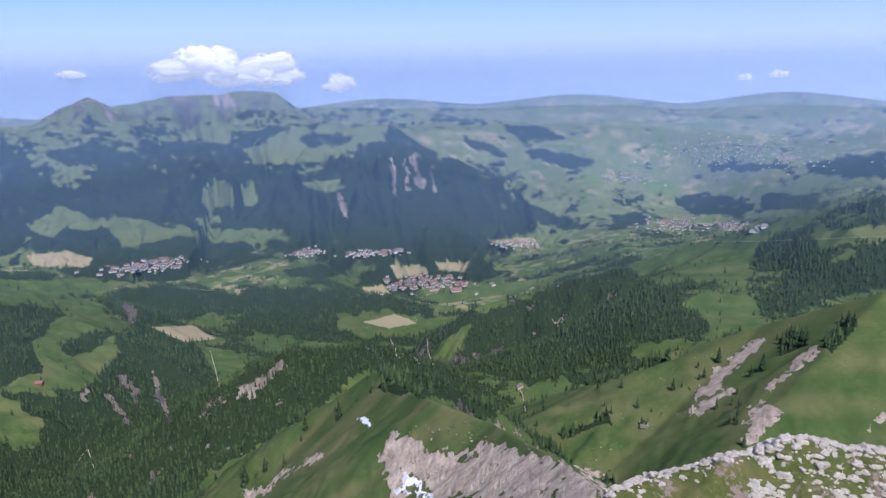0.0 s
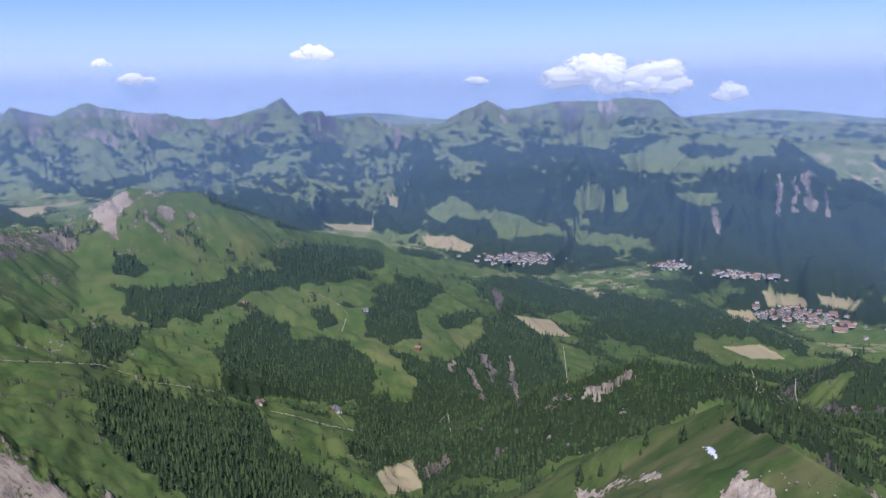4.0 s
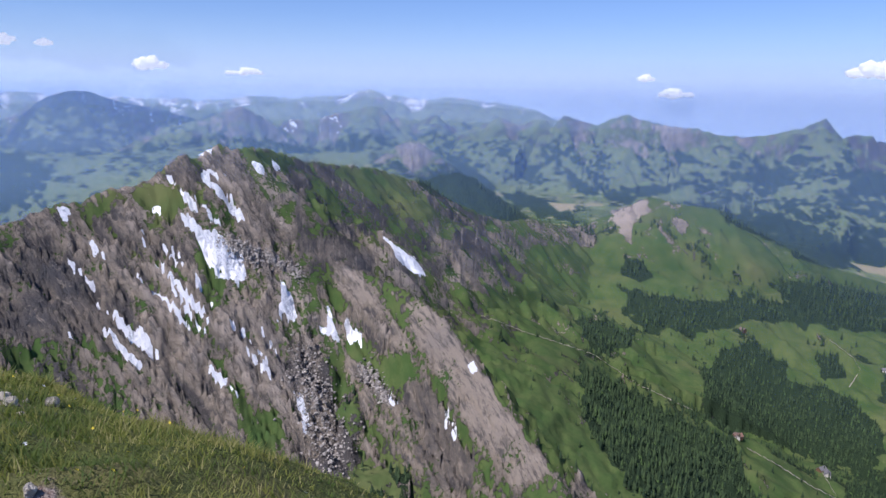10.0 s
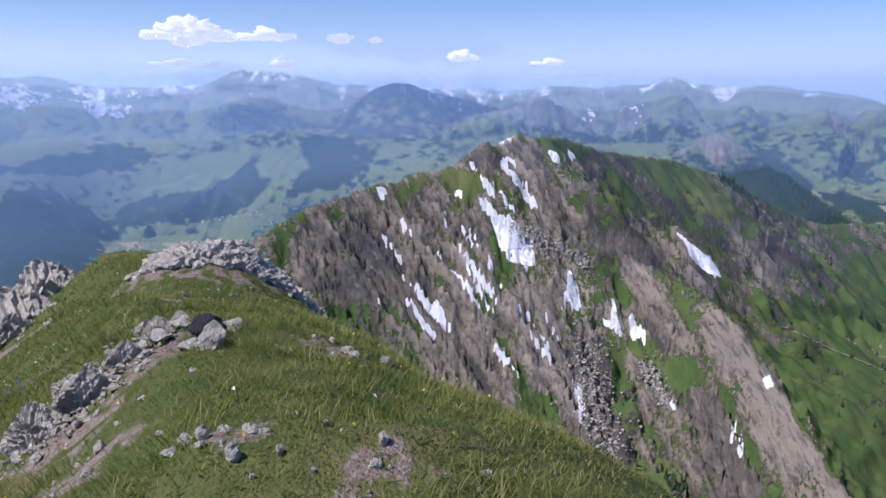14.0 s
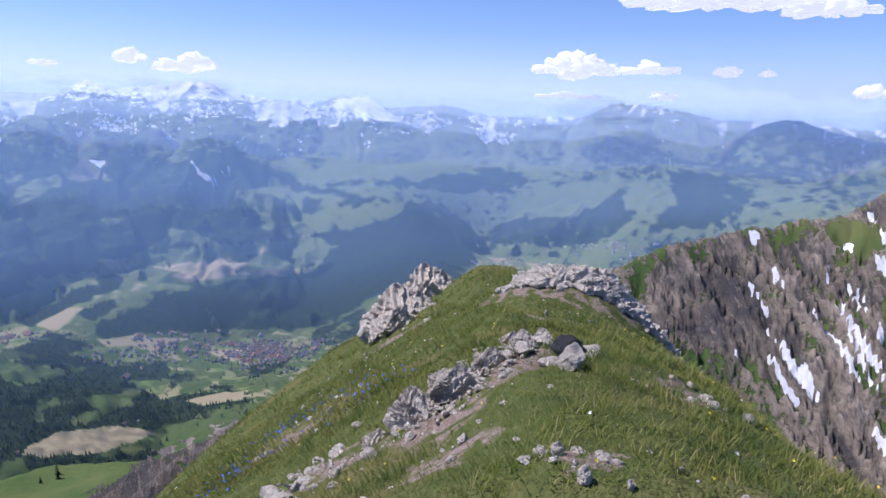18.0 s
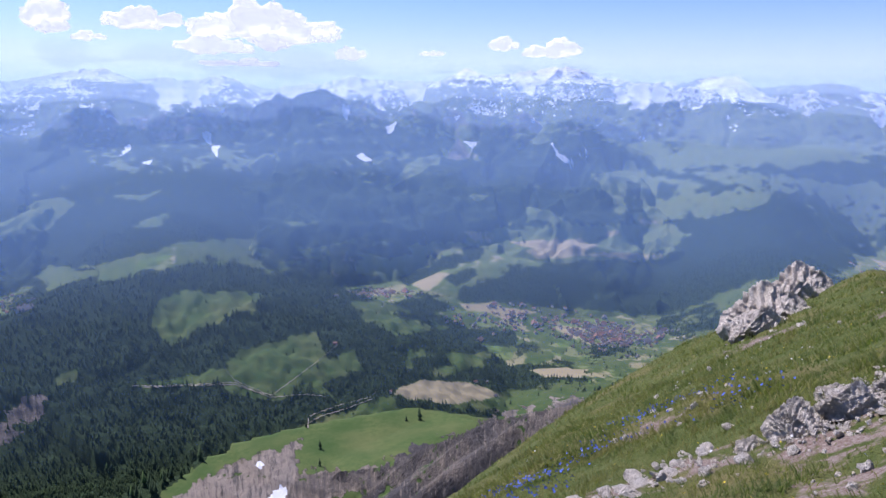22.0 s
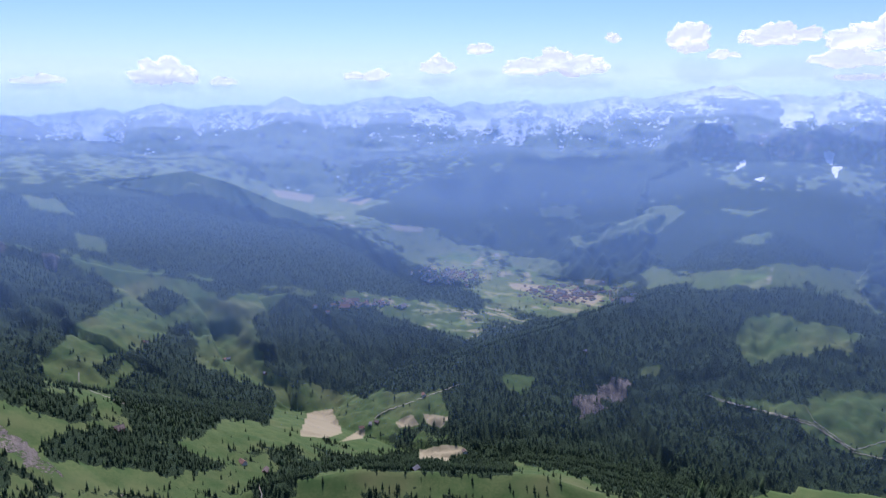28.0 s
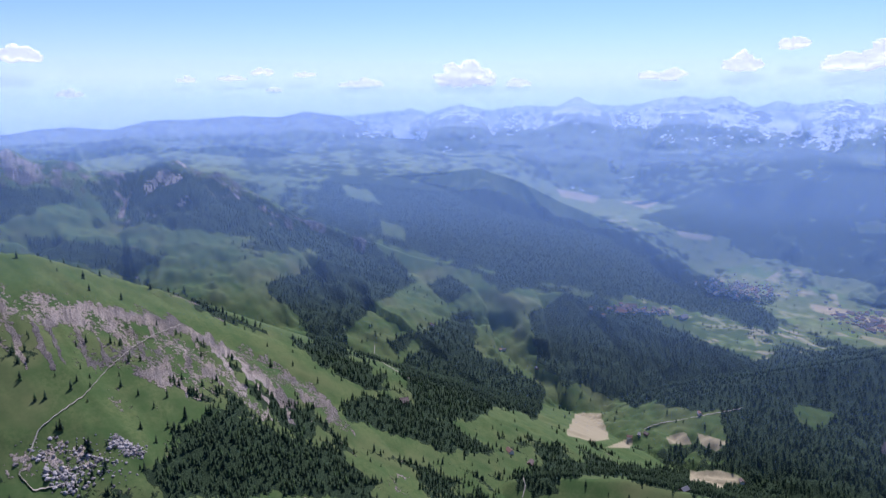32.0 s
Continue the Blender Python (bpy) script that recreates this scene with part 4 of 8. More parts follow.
cover('rock', [(248.5, -13.5, 243.3, -14.6, 0.50), (243.3, -14.6, 236.4, -16.9, 0.45), (236.4, -16.9, 232.4, -19.8, 0.35), (232.4, -19.8, 228.6, -23.6, 0.35), (248.1, -14.1, 247.4, -18.3, 0.17), (246.7, -14.3, 245.8, -18.6, 0.18), (246.0, -14.4, 245.1, -18.0, 0.18), (244.4, -14.7, 243.0, -19.4, 0.13), (243.2, -14.8, 242.1, -18.3, 0.15), (241.8, -15.0, 240.6, -18.4, 0.13), (240.6, -15.5, 238.1, -21.7, 0.17), (239.3, -16.1, 236.6, -22.3, 0.13), (237.6, -17.0, 235.8, -20.9, 0.12), (236.1, -17.7, 234.2, -21.4, 0.13), (234.5, -18.5, 231.7, -23.5, 0.14), (233.0, -19.1, 230.5, -23.3, 0.16), (232.0, -19.6, 228.6, -24.8, 0.16)])

BEDS = fbm(across * 2.0 + 0.3 * WAVE, along * 0.14, 4, 77, 0.55)
# the shadow spur is dark shale, darkened further to hold its shade
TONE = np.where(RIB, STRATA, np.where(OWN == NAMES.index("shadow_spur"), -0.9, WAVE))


def area(kind, pts):
    """A patch of woods, meadow, hay, rock or snow on the slopes; its corners are azimuth and angle of sight in degrees."""
    az_p, el_p = [q[0] for q in pts], [q[1] for q in pts]
    size = max(max(az_p) - min(az_p), max(el_p) - min(el_p))
    amp = min(0.5, 0.09 + 0.05 * size) if kind not in ("snow", "hay") else min(0.15, 0.03 + 0.015 * size)
    i0, i1 = np.searchsorted(AZ, (min(az_p) - 0.6, max(az_p) + 0.6))
    sl = slice(i0, max(i1, i0 + 1))
    near = (EL[sl] > min(el_p) - 0.6) & (EL[sl] < max(el_p) + 0.6)
    x, y = DEG[sl][near] + amp * WARPX[sl][near], EL[sl][near] + 0.7 * amp * WARPY[sl][near]
    inside = np.zeros(x.shape, bool)
    dist = np.full(x.shape, 9.0)
    for (xa, ya), (xb, yb) in zip(pts, pts[1:] + pts[:1]):
        ex, ey = xb - xa, yb - ya
        t = np.clip(((x - xa) * ex + (y - ya) * ey) / (ex * ex + ey * ey + 1e-9), 0, 1)
        dist = np.minimum(dist, np.hypot(x - xa - t * ex, y - ya - t * ey))
        if ya != yb:
            inside ^= ((ya > y) != (yb > y)) & (x < ex * (y - ya) / ey + xa)
    m = np.zeros(near.shape)
    m[near] = np.clip(0.5 + np.where(inside, dist, -dist) / (0.07 if kind in ("snow", "hay") else 0.16), 0, 1)

    def blend(field, target):
        field[sl] += (target - field[sl]) * m

    if kind == "forest":
        blend(FOREST, np.where(FAR[sl] > 0.5, 0.86, 0.92))
        ROCK[sl] -= 0.4 * m * (ROCK[sl] < 0.6)
        FIELD[sl] *= 1 - m
    elif kind == "meadow":
        blend(FOREST, np.where(FAR[sl] > 0.5, 0.14, 0.1))
        ROCK[sl] -= np.where(RIB[sl], 0.6, 0.45) * m
        HAY[sl] *= 1 - m
    elif kind == "snow":
        blend(SNOW, 1.6)
    elif kind == "streaks":          # snow left lying in the slanting gullies
        blend(SNOW, np.where(BEDS[sl] > 0.42, 1.6, -0.5))
    elif kind == "hay":
        blend(FOREST, -0.4)
        blend(FIELD, 1.0)
        blend(HAY, 1.0)
    else:
        blend(ROCK, np.where(OWN[sl] == NAMES.index("eroded_slope"), 0.58, 0.82))
        blend(FOREST, -0.3)
        if kind != "rock":
            blend(TONE, 0.42 if kind == "tan" else -0.26)


area('forest', [(189.4, -18.6), (185.7, -17.2), (181.4, -16.6), (178.1, -14.5), (174.3, -14.1), (170.4, -14.4), (168.6, -13.7), (166.0, -13.5), (163.7, -13.7), (161.4, -14.9), (157.7, -14.9), (155.3, -16.2), (154.8, -18.9), (158.2, -19.4), (161.0, -20.2), (164.8, -19.7), (166.2, -21.8), (170.3, -21.5), (173.0, -21.7), (170.4, -23.7), (165.8, -24.0), (163.9, -25.7), (167.9, -28.0), (171.7, -30.0), (179.8, -29.4), (187.7, -28.1), (191.2, -26.5), (190.3, -19.9)])
area('forest', [(200.2, -9.3), (197.5, -7.5), (193.9, -6.2), (188.5, -5.7), (184.2, -4.8), (178.3, -4.5), (175.8, -5.4), (171.7, -6.5), (166.1, -6.6), (162.1, -6.7), (161.6, -11.2), (167.4, -11.9), (173.2, -13.3), (179.4, -13.7), (186.1, -12.7), (192.1, -11.5), (195.7, -10.6)])
area('meadow', [(222.1, -11.6), (218.8, -12.2), (213.8, -13.8), (211.0, -15.3), (206.6, -15.3), (203.1, -16.4), (206.7, -17.3), (208.2, -20.2), (204.2, -22.6), (200.1, -23.3), (193.9, -23.0), (192.8, -25.1), (199.6, -26.2), (208.1, -26.5), (213.9, -25.9), (218.0, -21.1), (219.2, -21.0), (222.1, -19.3), (220.4, -17.2), (222.6, -16.5), (220.6, -15.1), (218.9, -13.5)])
area('forest', [(188.7, -6.8), (186.6, -5.4), (182.3, -4.7), (178.5, -4.7), (176.2, -6.2), (173.0, -6.3), (168.8, -7.7), (165.3, -7.7), (160.0, -6.9), (156.4, -7.8), (153.2, -9.1), (152.7, -11.3), (157.3, -12.7), (164.6, -11.7), (169.0, -11.8), (173.3, -11.8), (180.2, -11.8), (185.8, -11.7), (189.3, -11.7)])
area('forest', [(152.0, -8.9), (149.9, -7.5), (146.7, -6.7), (142.9, -5.1), (140.2, -4.5), (136.9, -3.4), (134.1, -4.7), (130.7, -6.2), (126.7, -7.0), (124.0, -7.2), (121.3, -7.3), (117.7, -9.1), (116.7, -10.9), (121.2, -11.5), (127.6, -11.1), (132.0, -11.1), (136.3, -10.7), (141.2, -10.5), (145.1, -10.8), (148.8, -12.2), (152.3, -12.6)])
area('forest', [(26.8, -8.2), (24.2, -6.7), (21.1, -5.2), (18.9, -4.9), (17.4, -5.5), (15.6, -6.2), (12.7, -7.3), (10.8, -8.0), (8.4, -7.2), (6.1, -6.4), (4.3, -5.5), (2.1, -6.1), (-0.5, -7.8), (-4.1, -9.4), (-7.7, -11.0), (-11.2, -12.1), (-9.5, -12.4), (-5.0, -12.3), (-1.3, -12.5), (2.3, -12.2), (6.9, -12.2), (10.4, -11.4), (13.1, -11.7), (16.9, -11.2), (19.7, -10.7), (23.3, -10.6), (25.2, -10.0), (26.9, -8.8)])
area('forest', [(225.3, -6.1), (221.9, -6.2), (218.3, -6.6), (214.5, -7.0), (210.5, -7.6), (206.3, -9.0), (202.0, -10.3), (198.4, -12.3), (193.9, -14.6), (190.6, -15.5), (190.5, -16.8), (197.6, -15.5), (203.9, -14.8), (210.0, -14.1), (216.9, -12.3), (220.6, -11.1), (225.6, -9.5)])
area('forest', [(48.3, -8.0), (44.7, -7.6), (41.1, -8.7), (36.6, -9.3), (34.0, -9.8), (31.4, -8.7), (30.6, -6.9), (28.9, -7.7), (26.5, -7.2), (25.0, -5.9), (21.5, -5.0), (17.5, -5.2), (12.9, -6.9), (12.3, -12.2), (14.6, -12.4), (17.6, -11.3), (22.2, -10.4), (24.1, -11.3), (27.1, -10.2), (30.4, -10.8), (32.1, -11.8), (37.5, -11.1), (41.1, -11.1), (43.8, -9.9), (46.5, -9.0)])
area('forest', [(147.2, -15.5), (144.5, -14.3), (141.3, -13.9), (137.2, -13.6), (132.0, -12.9), (128.4, -11.1), (124.0, -8.4), (121.3, -7.3), (118.0, -9.1), (116.1, -11.3), (119.3, -12.8), (127.5, -14.7), (130.2, -17.3), (137.3, -17.8), (143.5, -17.2), (146.5, -16.8)])
area('meadow', [(239.3, -12.9), (236.1, -12.7), (229.7, -11.9), (226.2, -12.0), (222.6, -12.4), (219.9, -13.1), (215.3, -14.1), (217.2, -15.4), (220.9, -17.1), (222.8, -19.7), (226.5, -18.7), (230.9, -17.9), (235.5, -15.6), (236.2, -14.4)])
area('forest', [(-1.9, -19.4), (-6.4, -18.3), (-10.0, -16.5), (-14.0, -15.5), (-16.6, -16.4), (-18.8, -18.0), (-20.3, -20.2), (-17.3, -20.9), (-14.2, -21.1), (-13.4, -22.6), (-9.7, -23.7), (-6.4, -24.7), (-4.0, -23.8), (-0.2, -23.4), (-1.2, -21.6)])
area('forest', [(57.3, -20.8), (54.2, -21.5), (50.9, -22.9), (47.6, -23.9), (45.2, -24.4), (43.8, -26.9), (41.8, -28.2), (40.3, -30.6), (41.3, -31.9), (48.7, -31.9), (51.6, -29.2), (54.9, -26.5), (56.6, -23.9)])
area('meadow', [(248.0, -10.0), (244.8, -11.4), (239.3, -13.2), (233.4, -16.8), (228.3, -18.9), (222.5, -22.3), (219.2, -23.7), (215.4, -26.7), (212.9, -27.9), (217.3, -28.3), (223.1, -26.9), (226.7, -23.5), (230.2, -20.5), (233.5, -18.0), (236.3, -16.1), (239.5, -14.9), (243.2, -13.8), (246.3, -12.6), (248.3, -12.2)])
area('forest', [(208.9, -16.7), (205.8, -15.6), (202.2, -16.2), (198.5, -17.2), (196.7, -18.6), (190.5, -19.0), (190.0, -21.6), (194.8, -20.8), (194.8, -22.1), (199.6, -22.9), (200.5, -20.7), (203.2, -20.6), (205.6, -22.5), (207.4, -21.6), (208.6, -18.9)])
area('meadow', [(7.5, -23.3), (4.7, -25.4), (0.9, -25.8), (5.4, -27.9), (5.9, -29.5), (8.1, -31.9), (22.5, -30.3), (18.3, -28.6), (13.5, -27.0)])
area('forest', [(34.0, -20.6), (30.7, -21.7), (28.2, -19.7), (25.7, -18.6), (23.1, -18.8), (20.1, -20.0), (19.2, -23.1), (21.3, -25.0), (25.0, -26.4), (29.5, -26.6), (31.5, -24.7), (32.5, -22.2)])
area('forest', [(208.9, -17.1), (206.2, -15.2), (201.7, -16.1), (197.3, -17.7), (193.1, -18.5), (191.7, -19.9), (194.9, -21.6), (197.5, -21.9), (199.7, -20.9), (200.9, -22.7), (204.6, -22.1), (206.9, -20.5), (208.4, -18.9)])
area('forest', [(237.8, -23.4), (234.8, -22.9), (230.5, -25.1), (225.0, -27.2), (222.2, -29.8), (223.2, -30.6), (238.7, -28.8), (240.6, -26.5), (237.6, -25.8)])
area('forest', [(145.8, -16.4), (143.6, -15.1), (140.2, -14.4), (134.5, -13.7), (130.0, -12.4), (125.2, -9.5), (124.6, -14.1), (127.4, -16.1), (134.2, -17.5), (140.4, -17.3), (145.3, -17.0)])
area('forest', [(26.2, -18.2), (23.9, -18.2), (21.1, -19.4), (19.6, -21.3), (19.1, -23.9), (22.1, -24.2), (22.8, -26.2), (25.4, -26.8), (29.4, -25.9), (32.5, -24.4), (33.2, -21.9), (28.8, -22.1), (26.9, -20.1)])
area('forest', [(18.1, -23.6), (14.8, -21.9), (11.1, -21.4), (5.0, -21.9), (7.5, -23.0), (10.5, -25.4), (14.4, -27.1), (18.2, -28.2), (21.5, -29.6), (24.2, -29.8), (25.6, -27.6), (22.0, -26.7), (19.2, -25.5)])
area('forest', [(47.8, -20.0), (46.6, -18.2), (44.3, -17.1), (42.3, -18.2), (41.8, -19.6), (37.7, -19.7), (36.2, -20.7), (35.0, -22.4), (36.1, -24.2), (39.0, -24.4), (42.8, -24.0), (45.7, -23.9), (47.6, -23.1), (47.1, -21.3)])
area('forest', [(242.4, -6.1), (240.5, -5.4), (236.7, -4.8), (233.6, -6.2), (229.5, -8.0), (226.1, -9.4), (220.8, -11.8), (222.6, -12.2), (226.2, -12.0), (229.6, -10.6), (233.0, -10.0), (237.0, -9.3), (238.9, -8.8), (241.5, -7.8)])
area('meadow', [(151.8, -14.0), (147.3, -12.5), (143.0, -11.4), (138.7, -11.5), (130.2, -10.8), (130.0, -12.4), (138.6, -13.7), (143.6, -15.0), (147.1, -16.5), (151.7, -16.2), (153.1, -15.3)])
area('meadow', [(249.0, -18.0), (241.8, -19.1), (234.8, -23.0), (238.3, -24.4), (245.4, -23.6), (249.7, -23.4)])
area('meadow', [(151.0, -12.8), (147.0, -12.3), (143.2, -11.3), (140.0, -11.0), (132.8, -10.7), (129.8, -10.3), (128.4, -11.1), (133.7, -13.3), (140.1, -13.5), (144.5, -14.1), (147.9, -15.4), (150.5, -16.4), (151.9, -15.7), (149.0, -14.5)])
area('forest', [(219.6, -20.7), (215.8, -18.9), (213.0, -18.5), (213.4, -19.8), (211.6, -21.1), (207.7, -22.3), (207.9, -24.8), (211.5, -24.1), (214.4, -25.3), (218.2, -24.1), (219.2, -22.8)])
area('forest', [(218.0, -18.4), (214.0, -16.7), (213.4, -18.0), (213.8, -20.1), (211.3, -20.8), (207.8, -22.8), (208.4, -24.8), (211.5, -24.1), (213.8, -25.4), (216.3, -24.6), (218.5, -21.6), (217.5, -19.6)])
area('meadow', [(61.5, -11.1), (54.6, -11.4), (54.3, -14.5), (57.6, -16.9), (61.1, -17.5), (64.9, -16.7), (66.0, -15.4), (62.6, -14.8)])
area('forest', [(225.7, -9.9), (222.0, -11.2), (218.9, -13.3), (220.6, -15.5), (222.6, -16.5), (224.2, -18.2), (223.7, -20.6), (226.8, -19.7)])
area('meadow', [(152.6, -16.5), (145.4, -17.1), (130.2, -17.3), (130.2, -18.2), (133.8, -19.8), (141.5, -19.2), (152.7, -18.0)])
area('forest', [(28.1, -27.2), (22.9, -26.5), (16.9, -24.3), (15.9, -26.7), (18.4, -28.5), (24.7, -30.4), (29.3, -30.2)])
area('meadow', [(66.2, -18.4), (64.1, -19.9), (60.4, -21.5), (56.7, -25.0), (53.4, -27.9), (57.5, -28.8), (60.9, -26.1), (63.8, -23.2), (65.3, -21.3)])
area('meadow', [(170.4, -22.2), (165.7, -21.4), (164.3, -20.3), (159.1, -19.3), (156.3, -20.2), (152.9, -21.5), (156.3, -22.8), (161.6, -24.2), (165.8, -22.9)])
area('meadow', [(160.6, -28.3), (159.2, -26.9), (153.4, -25.6), (151.5, -25.3), (146.7, -25.6), (144.7, -26.1), (149.5, -27.7), (153.3, -29.6), (158.2, -29.4)])
area('forest', [(230.3, -14.0), (226.2, -12.9), (219.9, -13.6), (218.0, -14.5), (220.4, -15.3), (222.8, -17.1), (224.6, -17.9), (226.5, -18.6), (229.0, -15.9)])
area('forest', [(54.5, -14.0), (51.2, -14.6), (48.4, -14.7), (45.6, -13.8), (43.8, -14.2), (40.6, -13.8), (37.8, -14.2), (34.6, -14.9), (37.4, -15.3), (42.4, -15.4), (45.2, -15.7), (46.6, -16.5), (48.9, -17.3), (50.8, -17.0), (52.2, -17.5), (53.9, -15.9)])
area('meadow', [(206.0, -29.2), (202.6, -28.6), (196.8, -28.7), (190.4, -29.6), (183.2, -28.4), (180.7, -29.4), (180.2, -30.2), (206.5, -30.3)])
area('forest', [(16.6, -16.8), (14.3, -16.4), (10.8, -16.9), (7.1, -17.3), (4.4, -17.9), (1.6, -18.7), (0.6, -19.6), (4.4, -19.0), (9.1, -19.0), (9.7, -20.7), (12.0, -20.7), (14.6, -19.2), (16.3, -18.3)])
area('forest', [(37.0, -25.9), (34.3, -24.0), (31.5, -24.7), (29.4, -27.0), (29.8, -29.1), (35.0, -29.6), (37.5, -28.0)])
area('forest', [(209.6, -28.8), (206.3, -27.9), (197.7, -27.6), (190.5, -27.6), (187.0, -29.1), (192.9, -29.3), (197.8, -28.8), (202.6, -28.6), (205.9, -29.1), (206.5, -30.3), (209.7, -30.0)])
area('forest', [(116.3, -9.1), (113.2, -8.3), (109.7, -7.8), (108.1, -6.5), (106.0, -5.4), (104.9, -7.4), (107.0, -9.4), (110.4, -10.5), (114.0, -10.4), (116.2, -10.4)])
area('forest', [(224.8, -23.5), (221.1, -23.2), (218.2, -24.1), (215.4, -25.8), (212.5, -27.1), (210.4, -27.4), (215.4, -27.6), (217.3, -27.1), (220.2, -26.2), (224.0, -24.8)])
area('meadow', [(31.2, -17.0), (28.7, -16.4), (26.1, -17.2), (25.9, -19.5), (28.6, -21.8), (31.9, -21.1), (32.9, -20.0), (31.0, -19.9), (31.1, -18.1)])
area('meadow', [(15.5, -5.7), (13.4, -4.9), (10.8, -4.2), (7.3, -4.2), (4.3, -4.3), (4.7, -5.5), (7.4, -6.1), (10.1, -6.8), (12.7, -6.9), (14.8, -6.6)])
area('forest', [(103.2, -4.0), (99.2, -4.2), (96.7, -5.6), (100.0, -8.1), (104.1, -8.6), (103.0, -7.0)])
area('meadow', [(247.8, -8.2), (245.0, -7.5), (242.9, -7.2), (241.1, -8.8), (239.0, -9.1), (235.9, -10.2), (237.1, -10.9), (243.2, -10.1), (245.9, -9.4), (248.0, -9.2)])
area('forest', [(6.1, -23.1), (3.7, -22.8), (0.3, -23.8), (-1.6, -25.1), (-4.9, -26.8), (-2.5, -27.3), (0.4, -25.6), (4.7, -25.4), (6.1, -24.4)])
area('meadow', [(190.7, -13.8), (186.1, -14.5), (179.3, -15.4), (183.7, -17.0), (188.3, -16.3), (190.6, -15.3)])
area('meadow', [(170.2, -19.0), (170.6, -17.6), (170.1, -16.1), (167.4, -15.4), (161.8, -16.2), (163.3, -17.3), (167.0, -18.3), (169.3, -19.4)])
area('meadow', [(52.2, -17.7), (48.9, -17.5), (48.4, -20.0), (47.5, -21.7), (49.0, -22.4), (52.3, -21.2), (53.6, -19.8)])
area('forest', [(35.9, -18.1), (34.2, -15.8), (32.0, -15.2), (29.5, -15.7), (30.5, -17.2), (31.8, -17.8), (31.2, -19.5), (34.0, -20.2), (35.4, -19.4)])
area('forest', [(152.7, -18.0), (149.2, -17.8), (144.4, -19.4), (141.9, -19.2), (142.0, -20.0), (145.6, -20.4), (149.4, -20.4), (152.9, -19.8)])
area('meadow', [(135.8, -7.0), (133.7, -6.4), (131.5, -6.8), (128.5, -7.6), (129.3, -9.8), (132.0, -10.3), (134.1, -9.5), (135.0, -8.3)])
area('forest', [(43.8, -12.9), (40.2, -12.0), (36.5, -12.8), (32.0, -13.3), (28.0, -13.9), (30.7, -14.6), (34.7, -14.3), (38.3, -14.0), (42.4, -13.8)])
area('meadow', [(218.3, -6.1), (213.6, -5.4), (209.6, -6.6), (203.7, -9.6), (201.5, -10.3), (204.6, -10.1), (208.9, -8.2), (212.9, -7.1), (216.4, -7.0)])
area('meadow', [(136.3, -6.9), (133.6, -6.2), (130.6, -6.9), (127.8, -7.1), (131.1, -9.3), (134.1, -9.6), (135.4, -8.0)])
area('forest', [(-24.4, -16.8), (-27.7, -14.7), (-32.0, -12.6), (-32.3, -15.4), (-29.3, -16.1), (-25.7, -18.0)])
area('forest', [(118.7, -4.4), (115.2, -4.6), (113.4, -5.4), (116.0, -6.6), (119.6, -6.5), (124.0, -6.2), (126.7, -5.8), (122.3, -5.6)])
area('forest', [(27.2, -15.6), (24.6, -15.4), (22.1, -16.2), (18.9, -16.6), (17.2, -17.6), (20.4, -18.1), (23.6, -18.0), (26.2, -17.0)])
area('forest', [(158.2, -19.4), (154.9, -18.9), (152.5, -19.7), (152.3, -23.6), (153.9, -23.7), (154.9, -20.6), (157.3, -21.5)])
area('meadow', [(115.9, -8.4), (113.7, -6.7), (110.7, -5.5), (107.3, -4.6), (105.1, -5.0), (108.1, -6.4), (110.6, -7.7), (113.2, -8.1)])
area('forest', [(25.7, -15.4), (22.3, -15.3), (19.9, -16.2), (17.8, -16.4), (16.6, -18.1), (20.9, -17.8), (24.5, -17.0), (25.6, -16.1)])
area('meadow', [(164.0, -27.5), (159.2, -26.1), (153.4, -24.7), (151.4, -24.0), (152.3, -25.8), (158.2, -27.2), (163.1, -28.1)])
area('meadow', [(209.2, -6.4), (201.9, -7.4), (197.8, -8.3), (202.0, -9.4), (205.5, -8.7)])
area('forest', [(31.4, -4.1), (30.2, -5.2), (29.3, -6.9), (28.6, -8.6), (30.2, -9.6), (31.8, -10.9), (32.5, -11.2)])
area('meadow', [(-6.4, -25.1), (-9.7, -24.2), (-13.4, -24.8), (-9.8, -27.2), (-6.9, -27.3)])
area('meadow', [(34.7, -12.8), (30.7, -13.4), (26.0, -14.4), (22.6, -14.9), (26.7, -15.5), (31.1, -14.8), (34.2, -14.5)])
area('meadow', [(198.0, -10.1), (194.8, -10.4), (191.1, -12.3), (189.7, -13.7), (193.0, -13.5), (195.7, -12.4), (197.5, -11.4)])
area('meadow', [(76.4, -5.7), (73.3, -6.0), (70.6, -7.2), (68.7, -9.4), (70.0, -9.9), (72.8, -8.7), (75.5, -7.0)])
area('meadow', [(29.3, -9.8), (27.6, -9.2), (25.2, -10.2), (22.9, -10.8), (19.8, -11.3), (16.5, -11.6), (13.1, -12.1), (12.3, -12.8), (16.6, -12.7), (20.7, -11.9), (24.1, -11.1), (25.1, -11.4), (25.6, -10.5), (28.5, -10.2)])
area('forest', [(246.6, -9.3), (242.8, -10.0), (239.9, -10.7), (237.1, -11.4), (239.7, -12.8), (241.2, -12.3), (244.7, -11.1), (246.0, -10.2)])
area('forest', [(17.8, -16.4), (14.8, -17.2), (11.7, -17.1), (11.2, -20.4), (13.7, -19.7), (16.1, -18.6)])
area('meadow', [(-17.8, -14.3), (-22.2, -13.0), (-23.9, -13.4), (-23.1, -15.1), (-20.0, -16.2), (-18.3, -15.9)])
area('meadow', [(130.2, -4.6), (124.1, -4.2), (119.7, -3.9), (117.3, -4.7), (121.4, -5.3), (127.6, -5.5)])
